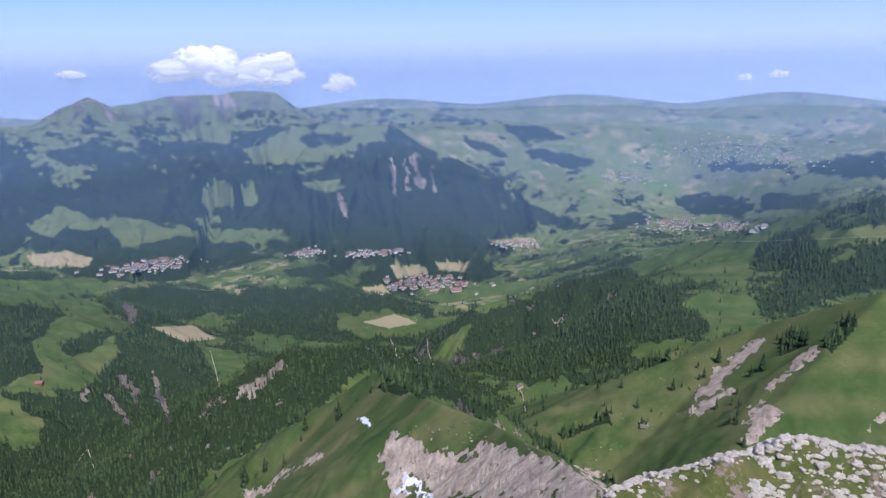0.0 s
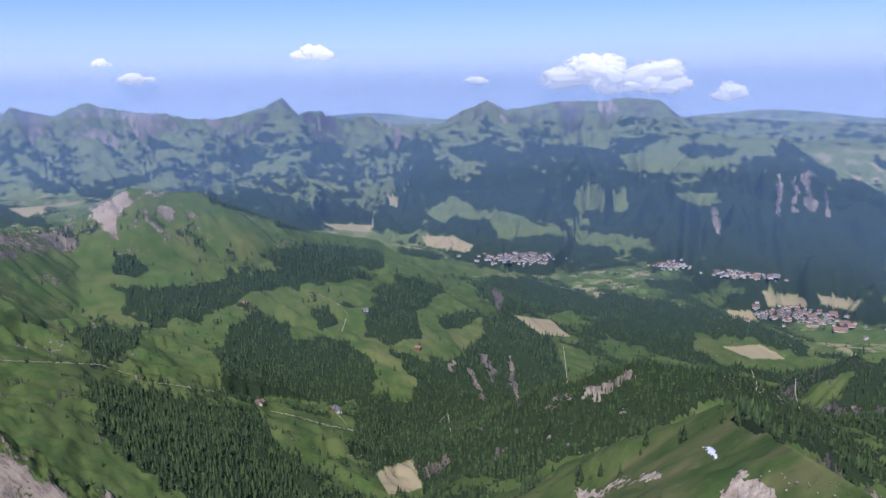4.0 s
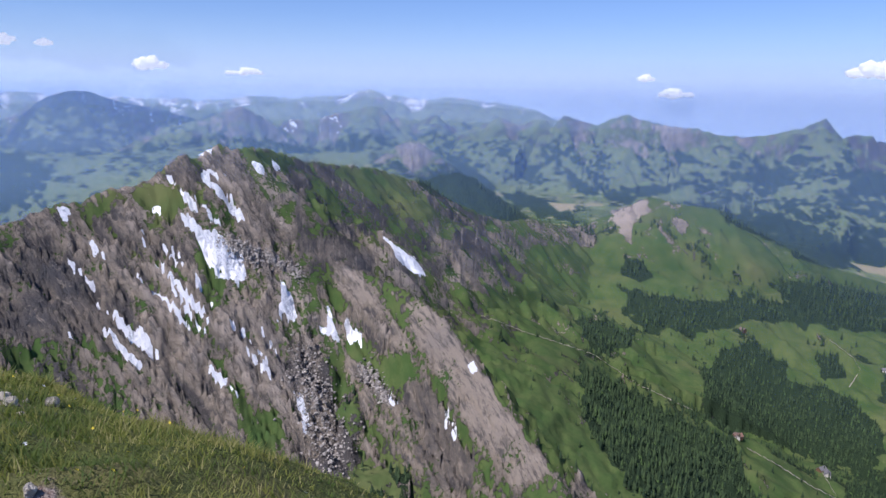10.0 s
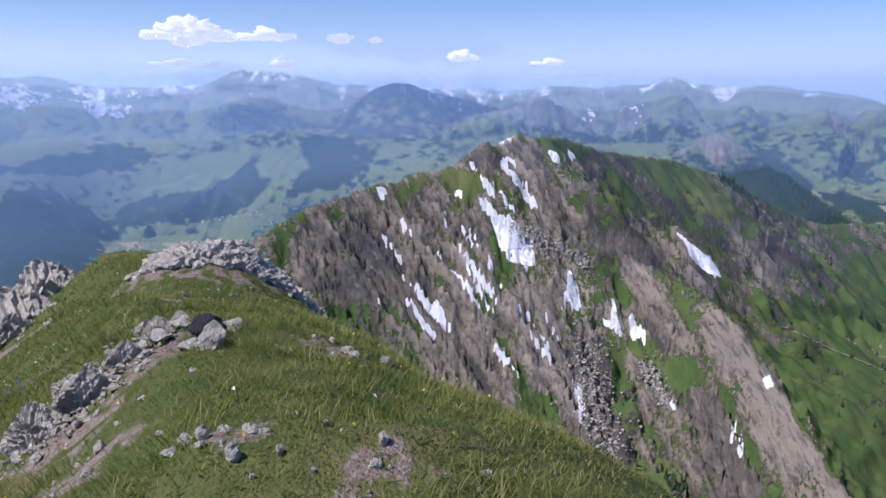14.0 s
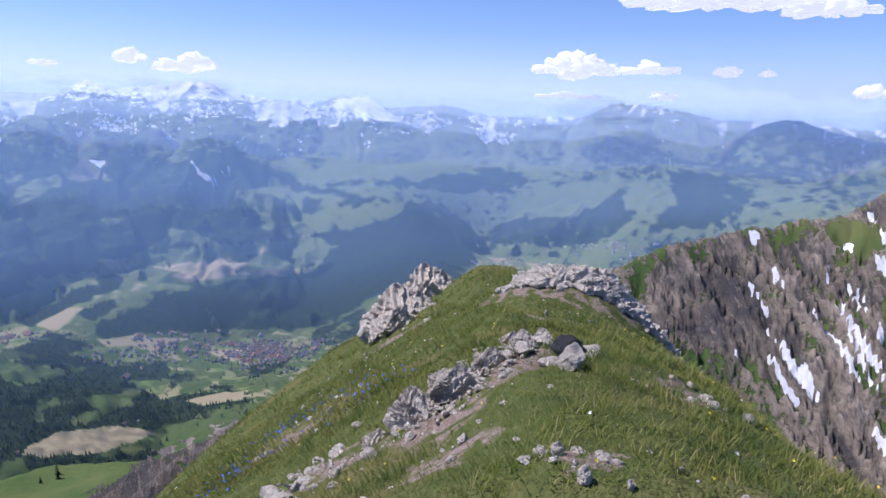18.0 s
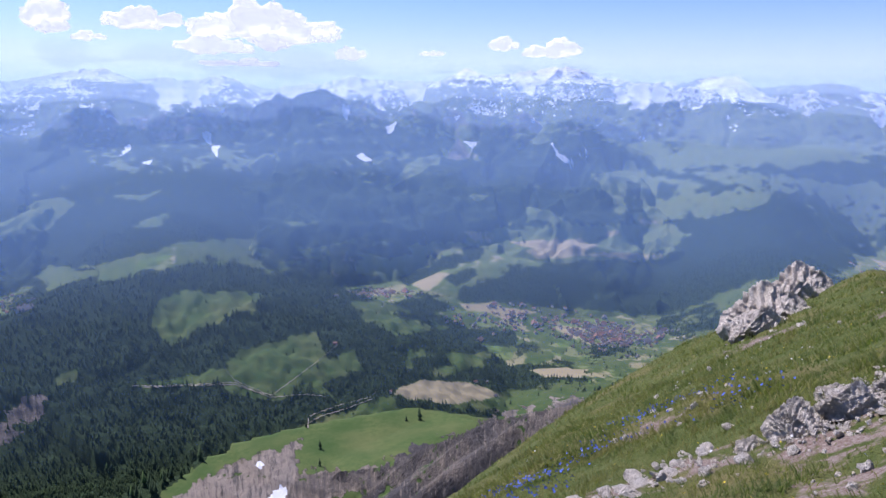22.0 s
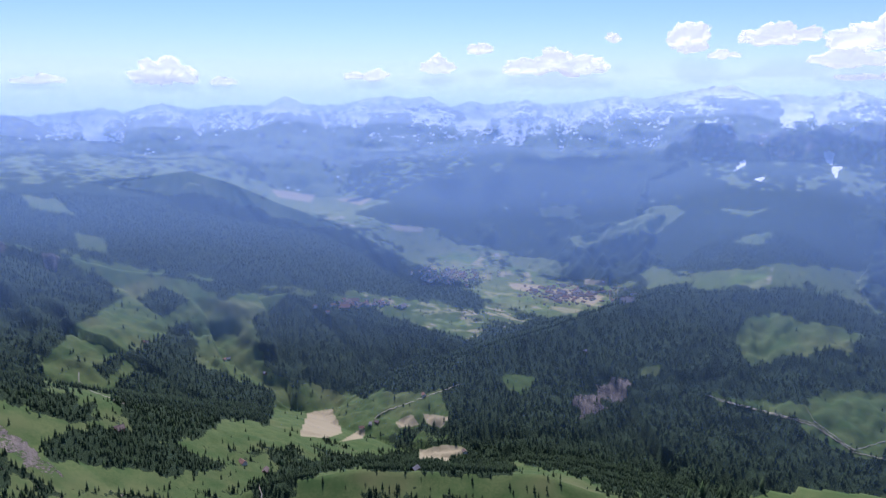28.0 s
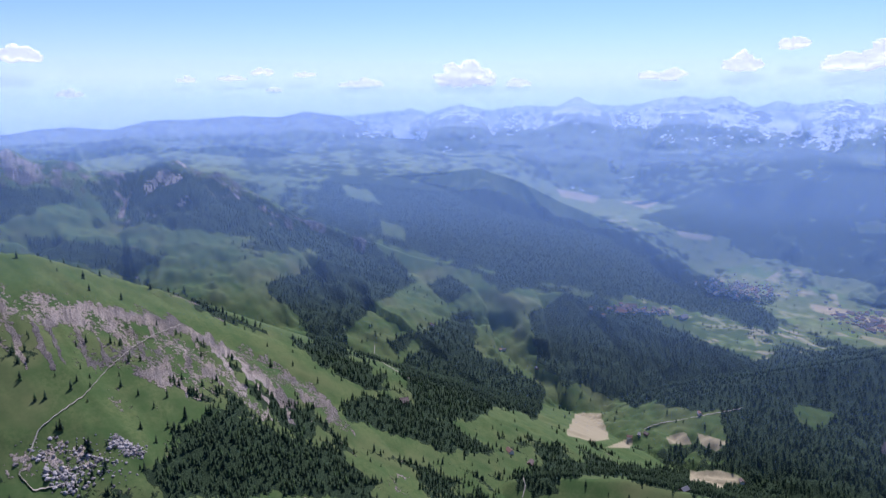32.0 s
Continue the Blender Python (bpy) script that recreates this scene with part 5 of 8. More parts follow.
area('forest', [(164.9, -24.5), (161.6, -24.1), (157.6, -24.8), (161.1, -25.9), (165.0, -27.0), (165.9, -25.7)])
area('meadow', [(9.5, -18.8), (4.9, -18.8), (1.8, -19.8), (2.6, -20.7), (6.9, -20.9), (9.2, -19.9)])
area('meadow', [(48.8, -8.2), (46.5, -8.9), (42.4, -11.8), (43.8, -12.9), (45.2, -12.9), (47.0, -11.1)])
area('meadow', [(117.6, -11.3), (112.6, -11.1), (111.1, -11.9), (111.6, -13.1), (116.5, -13.6)])
area('meadow', [(45.2, -16.1), (41.0, -16.0), (40.0, -18.2), (37.7, -19.5), (41.0, -19.6), (42.4, -18.2), (44.3, -17.0)])
area('meadow', [(189.7, -14.7), (186.2, -15.2), (183.3, -15.8), (180.5, -15.9), (182.7, -17.1), (186.4, -16.8), (189.8, -15.9)])
area('meadow', [(0.4, -16.7), (-5.0, -16.8), (-8.3, -16.5), (-4.0, -18.1), (-0.3, -18.7), (1.2, -19.4)])
area('meadow', [(86.3, -21.7), (84.9, -22.6), (83.5, -26.0), (83.9, -24.3), (82.5, -23.5), (81.5, -26.0), (83.5, -27.3), (85.4, -25.1)])
area('forest', [(70.9, -6.8), (69.4, -6.2), (67.7, -5.7), (66.6, -6.1), (65.4, -7.0), (64.1, -8.1), (65.8, -8.8), (68.0, -8.0), (69.7, -7.7)])
area('forest', [(228.7, -18.5), (226.5, -19.0), (222.9, -20.5), (220.0, -22.8), (222.5, -22.7), (226.6, -20.4)])
area('meadow', [(150.9, -21.1), (143.6, -21.1), (144.4, -22.2), (147.7, -22.9), (150.9, -22.1)])
area('meadow', [(130.2, -8.4), (126.7, -7.6), (122.7, -7.2), (124.0, -8.4), (126.7, -9.4), (128.9, -9.6)])
area('meadow', [(155.4, -17.2), (152.6, -16.6), (151.6, -18.4), (146.9, -19.0), (151.6, -19.8), (154.0, -18.5)])
area('forest', [(150.2, -20.2), (147.0, -19.5), (142.0, -19.3), (141.9, -20.2), (146.9, -20.8), (150.2, -21.0)])
area('meadow', [(-20.1, -17.9), (-23.7, -16.7), (-24.7, -18.3), (-21.1, -20.3)])
area('meadow', [(44.3, -24.6), (39.9, -25.6), (36.7, -27.1), (39.9, -27.8), (42.3, -26.1)])
area('forest', [(143.7, -22.1), (140.4, -21.8), (135.6, -21.8), (135.6, -22.6), (140.4, -23.1), (143.3, -23.0)])
area('meadow', [(175.7, -12.9), (171.6, -12.7), (169.3, -12.0), (162.7, -12.1), (167.3, -13.0), (173.1, -13.5)])
area('forest', [(232.5, -21.5), (229.4, -22.7), (226.8, -25.4), (227.8, -26.1), (230.4, -24.2)])
area('meadow', [(42.0, -11.0), (37.5, -11.1), (32.1, -12.0), (31.6, -12.6), (36.5, -12.4), (40.2, -11.8)])
area('meadow', [(36.3, -19.8), (34.4, -20.3), (31.9, -23.4), (33.3, -24.9), (34.8, -22.4)])
area('meadow', [(30.6, -10.0), (28.4, -8.8), (26.6, -9.8), (25.7, -11.4), (29.1, -11.4)])
area('forest', [(57.6, -16.7), (54.9, -17.1), (53.0, -17.4), (53.6, -18.7), (55.9, -19.3), (57.2, -18.3)])
area('meadow', [(146.6, -25.1), (142.5, -23.6), (139.5, -24.1), (141.7, -25.4), (145.9, -25.5)])
area('meadow', [(76.5, -18.6), (74.1, -20.7), (71.5, -20.5), (71.2, -21.7), (72.6, -22.7), (74.5, -21.5), (76.4, -19.9)])
area('forest', [(-17.6, -9.9), (-20.8, -9.5), (-23.6, -10.4), (-22.5, -11.3), (-18.9, -11.1)])
area('meadow', [(183.5, -11.4), (180.5, -9.9), (177.6, -8.4), (175.9, -8.3), (177.1, -9.8), (180.5, -11.0)])
area('meadow', [(109.8, -12.3), (108.6, -10.4), (106.9, -9.8), (105.2, -9.7), (106.4, -11.1), (107.6, -12.6)])
area('forest', [(29.9, -11.3), (28.5, -10.4), (25.6, -10.7), (25.3, -12.0), (27.4, -12.4), (29.5, -12.0)])
area('forest', [(247.6, -5.8), (244.2, -6.0), (242.8, -6.8), (245.7, -7.5), (247.8, -8.0)])
area('meadow', [(34.1, -20.9), (31.7, -23.2), (32.2, -24.8), (34.0, -24.7), (34.4, -23.2)])
area('meadow', [(169.9, -12.2), (167.2, -11.8), (162.8, -12.2), (160.9, -12.9), (165.5, -12.8), (169.5, -12.9)])
area('meadow', [(92.3, -7.1), (90.4, -6.4), (89.1, -7.1), (88.5, -8.1), (90.0, -9.0), (91.9, -8.5)])
area('meadow', [(25.9, -10.0), (23.0, -10.2), (21.2, -11.9), (24.9, -12.2)])
area('forest', [(-24.1, -13.0), (-26.7, -12.4), (-27.6, -13.3), (-26.2, -14.7), (-23.9, -15.1)])
area('meadow', [(19.1, -9.0), (18.2, -8.1), (16.6, -8.0), (14.5, -9.3), (14.8, -9.9), (17.2, -9.9), (19.0, -9.6)])
area('forest', [(-26.6, -7.2), (-29.0, -6.6), (-31.3, -6.3), (-31.5, -8.2), (-28.5, -7.9), (-26.7, -7.9)])
area('forest', [(-13.4, -22.7), (-16.9, -21.8), (-17.4, -22.3), (-13.9, -23.8), (-9.7, -25.0)])
area('forest', [(59.5, -5.9), (57.0, -6.5), (54.5, -6.8), (52.7, -6.2), (50.9, -6.6), (54.5, -7.7), (58.3, -7.0)])
area('meadow', [(31.3, -19.6), (29.1, -19.5), (28.1, -20.6), (30.3, -21.3), (33.5, -20.7)])
area('meadow', [(19.0, -8.7), (17.6, -7.8), (15.0, -8.4), (14.8, -9.6), (17.0, -9.8), (18.5, -9.5)])
area('forest', [(64.1, -7.0), (61.3, -7.6), (58.9, -8.7), (57.2, -9.4), (59.7, -9.3), (62.2, -8.5), (63.8, -8.0)])
area('meadow', [(106.4, -6.1), (103.1, -5.3), (102.1, -6.5), (104.6, -7.3), (105.9, -7.2)])
area('forest', [(33.1, -15.0), (31.0, -15.3), (29.3, -16.1), (31.3, -17.3), (33.3, -16.4)])
area('meadow', [(-27.1, -12.1), (-31.8, -11.0), (-31.9, -12.1), (-27.9, -13.1)])
area('forest', [(151.7, -15.3), (149.0, -14.3), (147.3, -13.6), (145.5, -13.3), (145.5, -13.9), (148.1, -14.8), (150.8, -15.8)])
area('forest', [(33.5, -17.6), (31.5, -18.2), (31.2, -20.0), (33.2, -20.0), (33.8, -19.7)])
area('meadow', [(19.3, -20.3), (17.2, -21.2), (16.7, -22.3), (19.0, -23.5)])
area('meadow', [(79.5, -7.1), (77.7, -7.0), (76.8, -9.2), (78.1, -9.7), (79.0, -8.8)])
area('meadow', [(-0.2, -20.7), (-1.8, -19.9), (-1.2, -22.1), (0.3, -22.9), (2.0, -22.9)])
area('forest', [(-6.3, -6.4), (-9.8, -6.6), (-12.1, -7.5), (-9.8, -7.9), (-6.8, -7.1)])
area('forest', [(213.8, -13.9), (210.0, -13.8), (207.4, -14.9), (210.9, -15.1)])
area('forest', [(142.3, -22.2), (138.8, -21.5), (137.8, -22.4), (141.8, -23.4)])
area('meadow', [(19.5, -20.5), (16.6, -21.7), (18.6, -23.4), (19.2, -23.1)])
area('forest', [(217.5, -14.7), (215.8, -14.0), (213.4, -15.1), (215.6, -16.2)])
area('forest', [(68.8, -4.1), (66.7, -5.3), (64.5, -6.8), (65.3, -7.5), (67.5, -6.1)])
area('forest', [(28.5, -5.3), (26.7, -5.0), (24.5, -5.0), (23.3, -5.9), (25.4, -6.2), (27.9, -5.9)])
area('meadow', [(177.7, -8.2), (176.0, -8.0), (175.1, -8.7), (177.3, -10.4), (178.1, -9.8)])
area('forest', [(-4.1, -4.4), (-7.6, -4.6), (-9.5, -5.6), (-6.3, -5.7)])
area('forest', [(152.2, -17.1), (148.9, -16.7), (147.0, -17.5), (149.8, -18.1)])
area('meadow', [(187.9, -12.6), (183.8, -12.8), (184.3, -14.0), (187.0, -13.6)])
area('meadow', [(178.4, -13.3), (176.3, -12.7), (174.2, -13.7), (176.8, -14.4)])
area('forest', [(150.6, -21.5), (147.4, -21.2), (146.8, -22.0), (150.1, -22.7)])
area('forest', [(30.0, -18.4), (27.0, -17.9), (26.0, -18.2), (27.8, -19.3), (29.5, -19.2)])
area('forest', [(46.5, -5.1), (43.8, -4.5), (42.4, -5.6), (44.7, -6.1)])
area('meadow', [(150.2, -5.9), (148.2, -5.5), (148.0, -6.1), (150.6, -7.3), (152.4, -8.4), (152.4, -7.9)])
area('forest', [(170.4, -22.4), (166.2, -22.5), (166.0, -23.5), (170.0, -23.2)])
area('meadow', [(154.1, -13.3), (152.1, -13.7), (152.6, -15.1), (155.0, -14.9)])
area('forest', [(39.4, -4.5), (36.8, -4.7), (37.5, -6.2), (39.4, -5.9)])
area('meadow', [(30.9, -17.8), (27.9, -17.0), (26.1, -17.6), (29.6, -18.4)])
area('forest', [(-23.5, -9.6), (-27.2, -9.4), (-27.5, -10.2), (-24.3, -10.6)])
area('forest', [(10.8, -4.6), (9.5, -4.9), (8.2, -4.8), (6.5, -5.0), (8.3, -5.6), (10.0, -5.8), (11.3, -5.3)])
area('forest', [(33.8, -4.0), (30.4, -4.4), (31.1, -5.5), (33.3, -5.1)])
area('forest', [(28.7, -5.0), (25.9, -4.5), (25.3, -5.7), (28.2, -5.8)])
area('forest', [(-19.4, -7.4), (-25.2, -7.1), (-25.4, -7.7), (-19.9, -7.9)])
area('meadow', [(84.7, -4.1), (82.2, -4.3), (80.5, -4.9), (81.3, -5.8), (82.7, -5.1), (84.0, -4.7)])
area('forest', [(13.3, -15.1), (10.6, -14.9), (8.6, -15.3), (9.3, -15.9), (12.5, -15.7)])
area('forest', [(54.4, -11.8), (52.9, -12.1), (51.9, -13.2), (52.9, -13.7), (54.4, -13.2)])
area('meadow', [(183.7, -11.2), (182.0, -10.4), (178.9, -10.4), (181.0, -11.1), (182.9, -11.6)])
area('forest', [(152.9, -20.2), (150.8, -20.5), (150.8, -21.6), (153.0, -21.7)])
area('forest', [(-28.5, -19.5), (-30.5, -17.5), (-31.0, -18.2), (-29.4, -20.3)])
area('meadow', [(187.7, -12.7), (185.6, -12.5), (183.8, -13.5), (186.8, -13.6)])
area('forest', [(23.2, -6.3), (20.7, -5.3), (20.9, -6.8), (22.9, -7.1)])
area('meadow', [(188.5, -21.7), (185.6, -21.8), (187.1, -23.1), (188.5, -22.5)])
area('forest', [(150.9, -16.8), (148.0, -17.0), (147.3, -17.9), (150.6, -17.7)])
area('forest', [(220.6, -19.1), (217.7, -17.9), (218.0, -18.7), (219.9, -20.2)])
area('meadow', [(188.7, -21.8), (185.8, -21.9), (186.7, -23.0), (188.2, -22.9)])
area('meadow', [(38.0, -18.7), (35.8, -18.5), (35.8, -19.8), (37.7, -19.8)])
area('forest', [(149.4, -20.4), (146.4, -20.3), (145.5, -21.0), (149.1, -21.2)])
area('forest', [(-9.1, -28.5), (-13.5, -26.6), (-13.8, -27.2), (-9.8, -28.6)])
area('forest', [(147.9, -15.1), (145.3, -14.4), (144.8, -15.1), (146.9, -15.9)])
area('meadow', [(141.5, -9.3), (139.5, -9.7), (137.9, -10.6), (140.8, -10.5)])
area('forest', [(-13.0, -11.4), (-15.5, -11.1), (-15.9, -12.0), (-13.4, -12.3)])
area('meadow', [(88.0, -11.3), (86.9, -12.5), (86.3, -14.2), (87.4, -13.8), (88.1, -12.7)])
area('forest', [(-25.9, -19.8), (-27.7, -18.6), (-27.9, -19.8), (-26.2, -20.9)])
area('forest', [(134.1, -8.1), (132.8, -7.7), (132.2, -9.4), (133.3, -9.7)])
area('forest', [(236.2, -14.4), (233.4, -16.3), (229.9, -17.9), (232.6, -17.1), (235.9, -15.3)])
area('meadow', [(94.3, -7.5), (93.2, -7.0), (92.3, -7.2), (93.6, -8.1), (94.9, -8.9), (95.8, -8.9)])
area('forest', [(40.1, -17.3), (38.7, -17.3), (38.1, -18.6), (39.6, -18.9)])
area('meadow', [(224.3, -6.7), (222.0, -7.0), (220.9, -8.3), (223.1, -7.8)])
area('meadow', [(221.1, -9.5), (219.3, -10.0), (219.0, -11.2), (220.9, -10.7)])
area('meadow', [(11.1, -8.5), (8.4, -8.3), (8.0, -8.9), (9.2, -9.3), (10.7, -9.0)])
area('forest', [(-1.5, -5.2), (-4.1, -6.2), (-5.1, -7.0), (-2.3, -6.4)])
area('meadow', [(104.9, -7.2), (104.6, -7.5), (106.9, -10.1), (107.3, -9.6)])
area('forest', [(7.0, -15.6), (4.8, -15.9), (4.8, -16.7), (7.1, -16.4)])
area('meadow', [(16.0, -19.4), (12.8, -20.7), (15.1, -20.9)])
area('forest', [(32.7, -12.9), (30.7, -13.1), (29.2, -13.5), (29.4, -13.8), (32.8, -13.3)])
area('meadow', [(186.0, -8.7), (183.3, -8.4), (183.7, -9.3), (185.6, -9.2)])
area('forest', [(146.4, -12.7), (144.3, -12.8), (144.8, -13.7), (146.0, -13.6)])
area('forest', [(15.0, -4.3), (13.7, -4.2), (12.5, -4.6), (13.8, -5.0), (15.0, -4.9)])
area('forest', [(131.3, -7.3), (129.8, -7.4), (130.4, -8.5), (131.2, -8.5)])
area('meadow', [(171.6, -10.4), (168.8, -9.6), (169.8, -10.8)])
area('meadow', [(153.8, -5.8), (151.8, -5.2), (151.8, -5.7), (153.3, -6.4)])
area('forest', [(133.6, -7.2), (132.4, -7.4), (132.6, -8.8), (133.2, -8.6)])
area('forest', [(51.7, -2.9), (50.4, -3.8), (49.0, -4.5), (50.9, -4.4)])
area('forest', [(131.1, -7.2), (129.8, -7.4), (130.2, -8.5), (130.9, -8.3)])
area('meadow', [(186.3, -8.5), (183.1, -8.6), (185.8, -9.2)])
area('meadow', [(177.6, -20.4), (175.9, -20.2), (176.4, -21.0), (177.5, -21.1)])
area('meadow', [(172.8, -8.2), (169.2, -8.0), (171.0, -8.6)])
area('meadow', [(19.8, -10.6), (17.9, -10.6), (17.7, -11.0), (19.2, -11.1)])
area('meadow', [(160.6, -10.7), (157.7, -10.6), (159.1, -11.2)])
area('forest', [(137.8, -13.0), (135.8, -12.3), (136.3, -13.3)])
area('meadow', [(171.8, -10.7), (169.1, -9.6), (170.2, -10.5)])
area('forest', [(142.6, -14.2), (141.2, -14.0), (141.8, -14.9)])
area('forest', [(149.3, -13.5), (148.1, -13.2), (148.5, -14.2)])
area('meadow', [(145.8, -8.6), (144.4, -8.7), (144.9, -9.2)])
area('hay', [(4.73, -15.24), (1.96, -15.35), (1.43, -16.08), (4.31, -16.24)])
area('hay', [(30.67, -11.94), (28.05, -12.15), (26.83, -12.72), (27.28, -13.23), (30.29, -12.71)])
area('hay', [(1.03, -15.11), (-1.84, -15.17), (-1.37, -15.96), (0.58, -15.83)])
area('hay', [(-3.25, -13.49), (-7.02, -13.23), (-7.48, -14.03), (-4.52, -13.94)])
area('hay', [(7.12, -16.81), (5.26, -16.78), (4.83, -17.47), (6.68, -17.37)])
area('hay', [(23.54, -18.23), (20.59, -18.48), (18.94, -19.72), (21.15, -19.67)])
area('hay', [(7.27, -19.55), (4.44, -19.08), (2.59, -19.87), (4.96, -20.21)])
area('hay', [(33.66, -8.66), (32.87, -8.81), (32.88, -9.60), (33.45, -9.44)])
area('hay', [(38.83, -10.63), (34.79, -10.97), (35.22, -11.52), (37.91, -11.14)])
area('hay', [(31.03, -11.88), (28.24, -11.99), (26.92, -12.77), (29.03, -12.99), (30.55, -12.77)])
area('hay', [(60.49, -7.89), (58.39, -7.97), (58.20, -8.45), (59.69, -8.57)])
area('hay', [(35.45, -29.93), (32.15, -29.02), (31.45, -31.27), (34.41, -31.54)])
area('rock', [(55.83, -8.49), (54.50, -7.87), (53.17, -7.37), (52.75, -7.91), (53.90, -9.29), (53.73, -10.79), (54.59, -10.06), (55.21, -9.25)])
area('rock', [(50.99, -8.38), (49.75, -8.94), (50.04, -9.82), (50.66, -9.54)])
area('rock', [(52.06, -8.58), (51.38, -9.70), (50.38, -10.70), (51.05, -10.51), (51.83, -9.60)])
area('rock', [(49.42, -10.41), (48.81, -11.53), (49.18, -11.52)])
area('snow', [(89.12, -8.82), (88.02, -9.13), (87.59, -10.02), (85.80, -10.78), (84.45, -12.24), (84.35, -14.25), (86.27, -13.79), (87.39, -12.45), (87.82, -10.68), (88.69, -9.57)])
area('snow', [(91.57, -10.72), (91.06, -11.30), (90.29, -12.41), (89.34, -14.19), (88.64, -15.31), (87.57, -17.09), (88.11, -16.73), (89.46, -15.60), (90.41, -14.17), (91.17, -12.39)])
area('snow', [(81.60, -14.10), (80.98, -15.12), (80.40, -17.11), (81.18, -17.43), (81.56, -16.77), (82.11, -17.66), (81.76, -16.02)])
area('snow', [(78.19, -15.96), (77.64, -17.27), (77.12, -19.11), (78.93, -18.19), (77.91, -17.90)])
area('snow', [(76.76, -17.16), (75.71, -18.09), (74.86, -19.47), (76.47, -19.00)])
area('snow', [(73.65, -10.82), (72.08, -11.73), (70.86, -12.78), (70.08, -13.93), (70.98, -13.89), (72.21, -12.84)])
area('snow', [(97.08, -7.92), (96.17, -7.94), (96.54, -8.95), (96.95, -8.86)])
area('snow', [(97.57, -16.00), (96.88, -16.56), (95.95, -18.03), (96.50, -17.78), (97.32, -16.87)])
area('snow', [(95.78, -16.97), (93.99, -18.15), (92.60, -19.39), (93.58, -19.25), (94.87, -18.23)])
area('snow', [(95.48, -18.19), (94.02, -19.01), (93.24, -19.78), (94.38, -19.28)])
area('snow', [(94.39, -14.68), (93.66, -15.14), (92.72, -15.83), (92.95, -16.26), (93.90, -15.70)])
area('snow', [(90.97, -18.95), (90.16, -19.50), (89.18, -20.75), (90.00, -20.46)])
area('snow', [(90.13, -18.02), (89.23, -18.58), (88.51, -19.30), (89.43, -19.09)])
area('snow', [(92.48, -16.80), (91.74, -17.27), (90.64, -18.61), (91.40, -18.24)])
area('snow', [(96.32, -12.56), (95.62, -13.20), (94.81, -14.36), (95.57, -13.89)])
area('snow', [(94.05, -11.01), (93.33, -11.55), (92.39, -11.83), (93.00, -12.08)])
area('snow', [(91.16, -8.10), (90.21, -8.46), (90.31, -8.90), (90.91, -8.71)])
area('snow', [(89.23, -7.06), (88.44, -7.37), (87.66, -8.38), (88.02, -8.91), (88.45, -8.03)])
area('snow', [(90.03, -5.84), (89.39, -6.19), (89.13, -6.71), (89.74, -6.45)])
area('snow', [(88.21, -13.51), (87.85, -13.69), (87.41, -15.02), (87.82, -14.75)])
area('snow', [(86.30, -19.31), (85.60, -20.19), (84.71, -22.07), (85.09, -22.07), (85.84, -20.49)])
area('snow', [(84.30, -17.71), (83.51, -18.24), (82.47, -19.47), (83.12, -19.38)])
area('snow', [(84.53, -20.95), (83.39, -21.65), (83.48, -22.08)])
area('snow', [(81.00, -23.03), (80.24, -23.11), (79.52, -25.36), (80.10, -25.58), (80.51, -24.10)])
area('snow', [(90.22, -15.75), (89.24, -16.39), (88.39, -17.29), (89.03, -17.10)])
area('snow', [(83.66, -5.18), (82.90, -5.35), (82.59, -5.96), (83.30, -5.80)])
area('snow', [(82.24, -4.99), (81.70, -5.24), (81.43, -5.86), (81.88, -5.69)])
area('snow', [(85.88, -7.05), (85.35, -7.80), (84.36, -9.71), (84.90, -9.35), (85.70, -7.80)])
area('snow', [(85.34, -6.61), (84.81, -7.36), (83.91, -8.72), (84.45, -8.37)])
area('snow', [(86.24, -8.74), (85.26, -9.26), (84.27, -10.06), (85.35, -9.89)])
area('snow', [(86.85, -6.97), (86.50, -7.15), (86.15, -8.12), (86.50, -7.94)])
area('snow', [(73.20, -23.28), (72.72, -23.34), (72.36, -24.00), (72.78, -24.11)])
area('snow', [(66.60, -20.55), (65.87, -20.73), (65.63, -21.47), (66.18, -21.36)])
area('snow', [(68.65, -24.13), (68.04, -24.92), (66.86, -27.11), (67.34, -26.92), (68.19, -25.43)])
area('snow', [(87.53, -4.61), (86.66, -4.17), (86.22, -4.16), (87.01, -4.61)])
area('streaks', [(96.75, -11.77), (95.01, -10.54), (91.55, -9.97), (89.17, -11.99), (87.64, -15.55), (85.83, -19.97), (83.96, -22.60), (86.32, -22.99), (90.01, -20.93), (94.04, -19.73), (97.41, -16.95)])
area('streaks', [(87.33, -5.83), (85.79, -5.82), (83.55, -9.34), (84.45, -10.15), (86.69, -9.58), (88.00, -7.15)])
area('streaks', [(86.29, -17.33), (83.97, -17.35), (82.09, -19.99), (83.48, -22.60), (85.84, -21.28)])
area('grey', [(101.26, -11.97), (99.20, -11.24), (97.34, -11.11), (95.96, -13.10), (93.95, -17.08), (95.73, -17.83), (97.03, -17.95), (99.91, -16.76), (102.70, -15.89), (104.38, -14.71), (102.94, -13.51)])
area('grey', [(71.62, -22.88), (70.82, -22.01), (69.88, -22.20), (68.77, -23.72), (67.18, -26.49), (65.70, -28.76), (65.41, -30.00), (69.26, -30.42), (70.61, -28.04), (71.23, -25.61)])
area('grey', [(89.72, -5.19), (88.40, -4.44), (87.76, -5.40), (87.56, -7.15), (88.44, -7.15), (89.30, -6.06)])
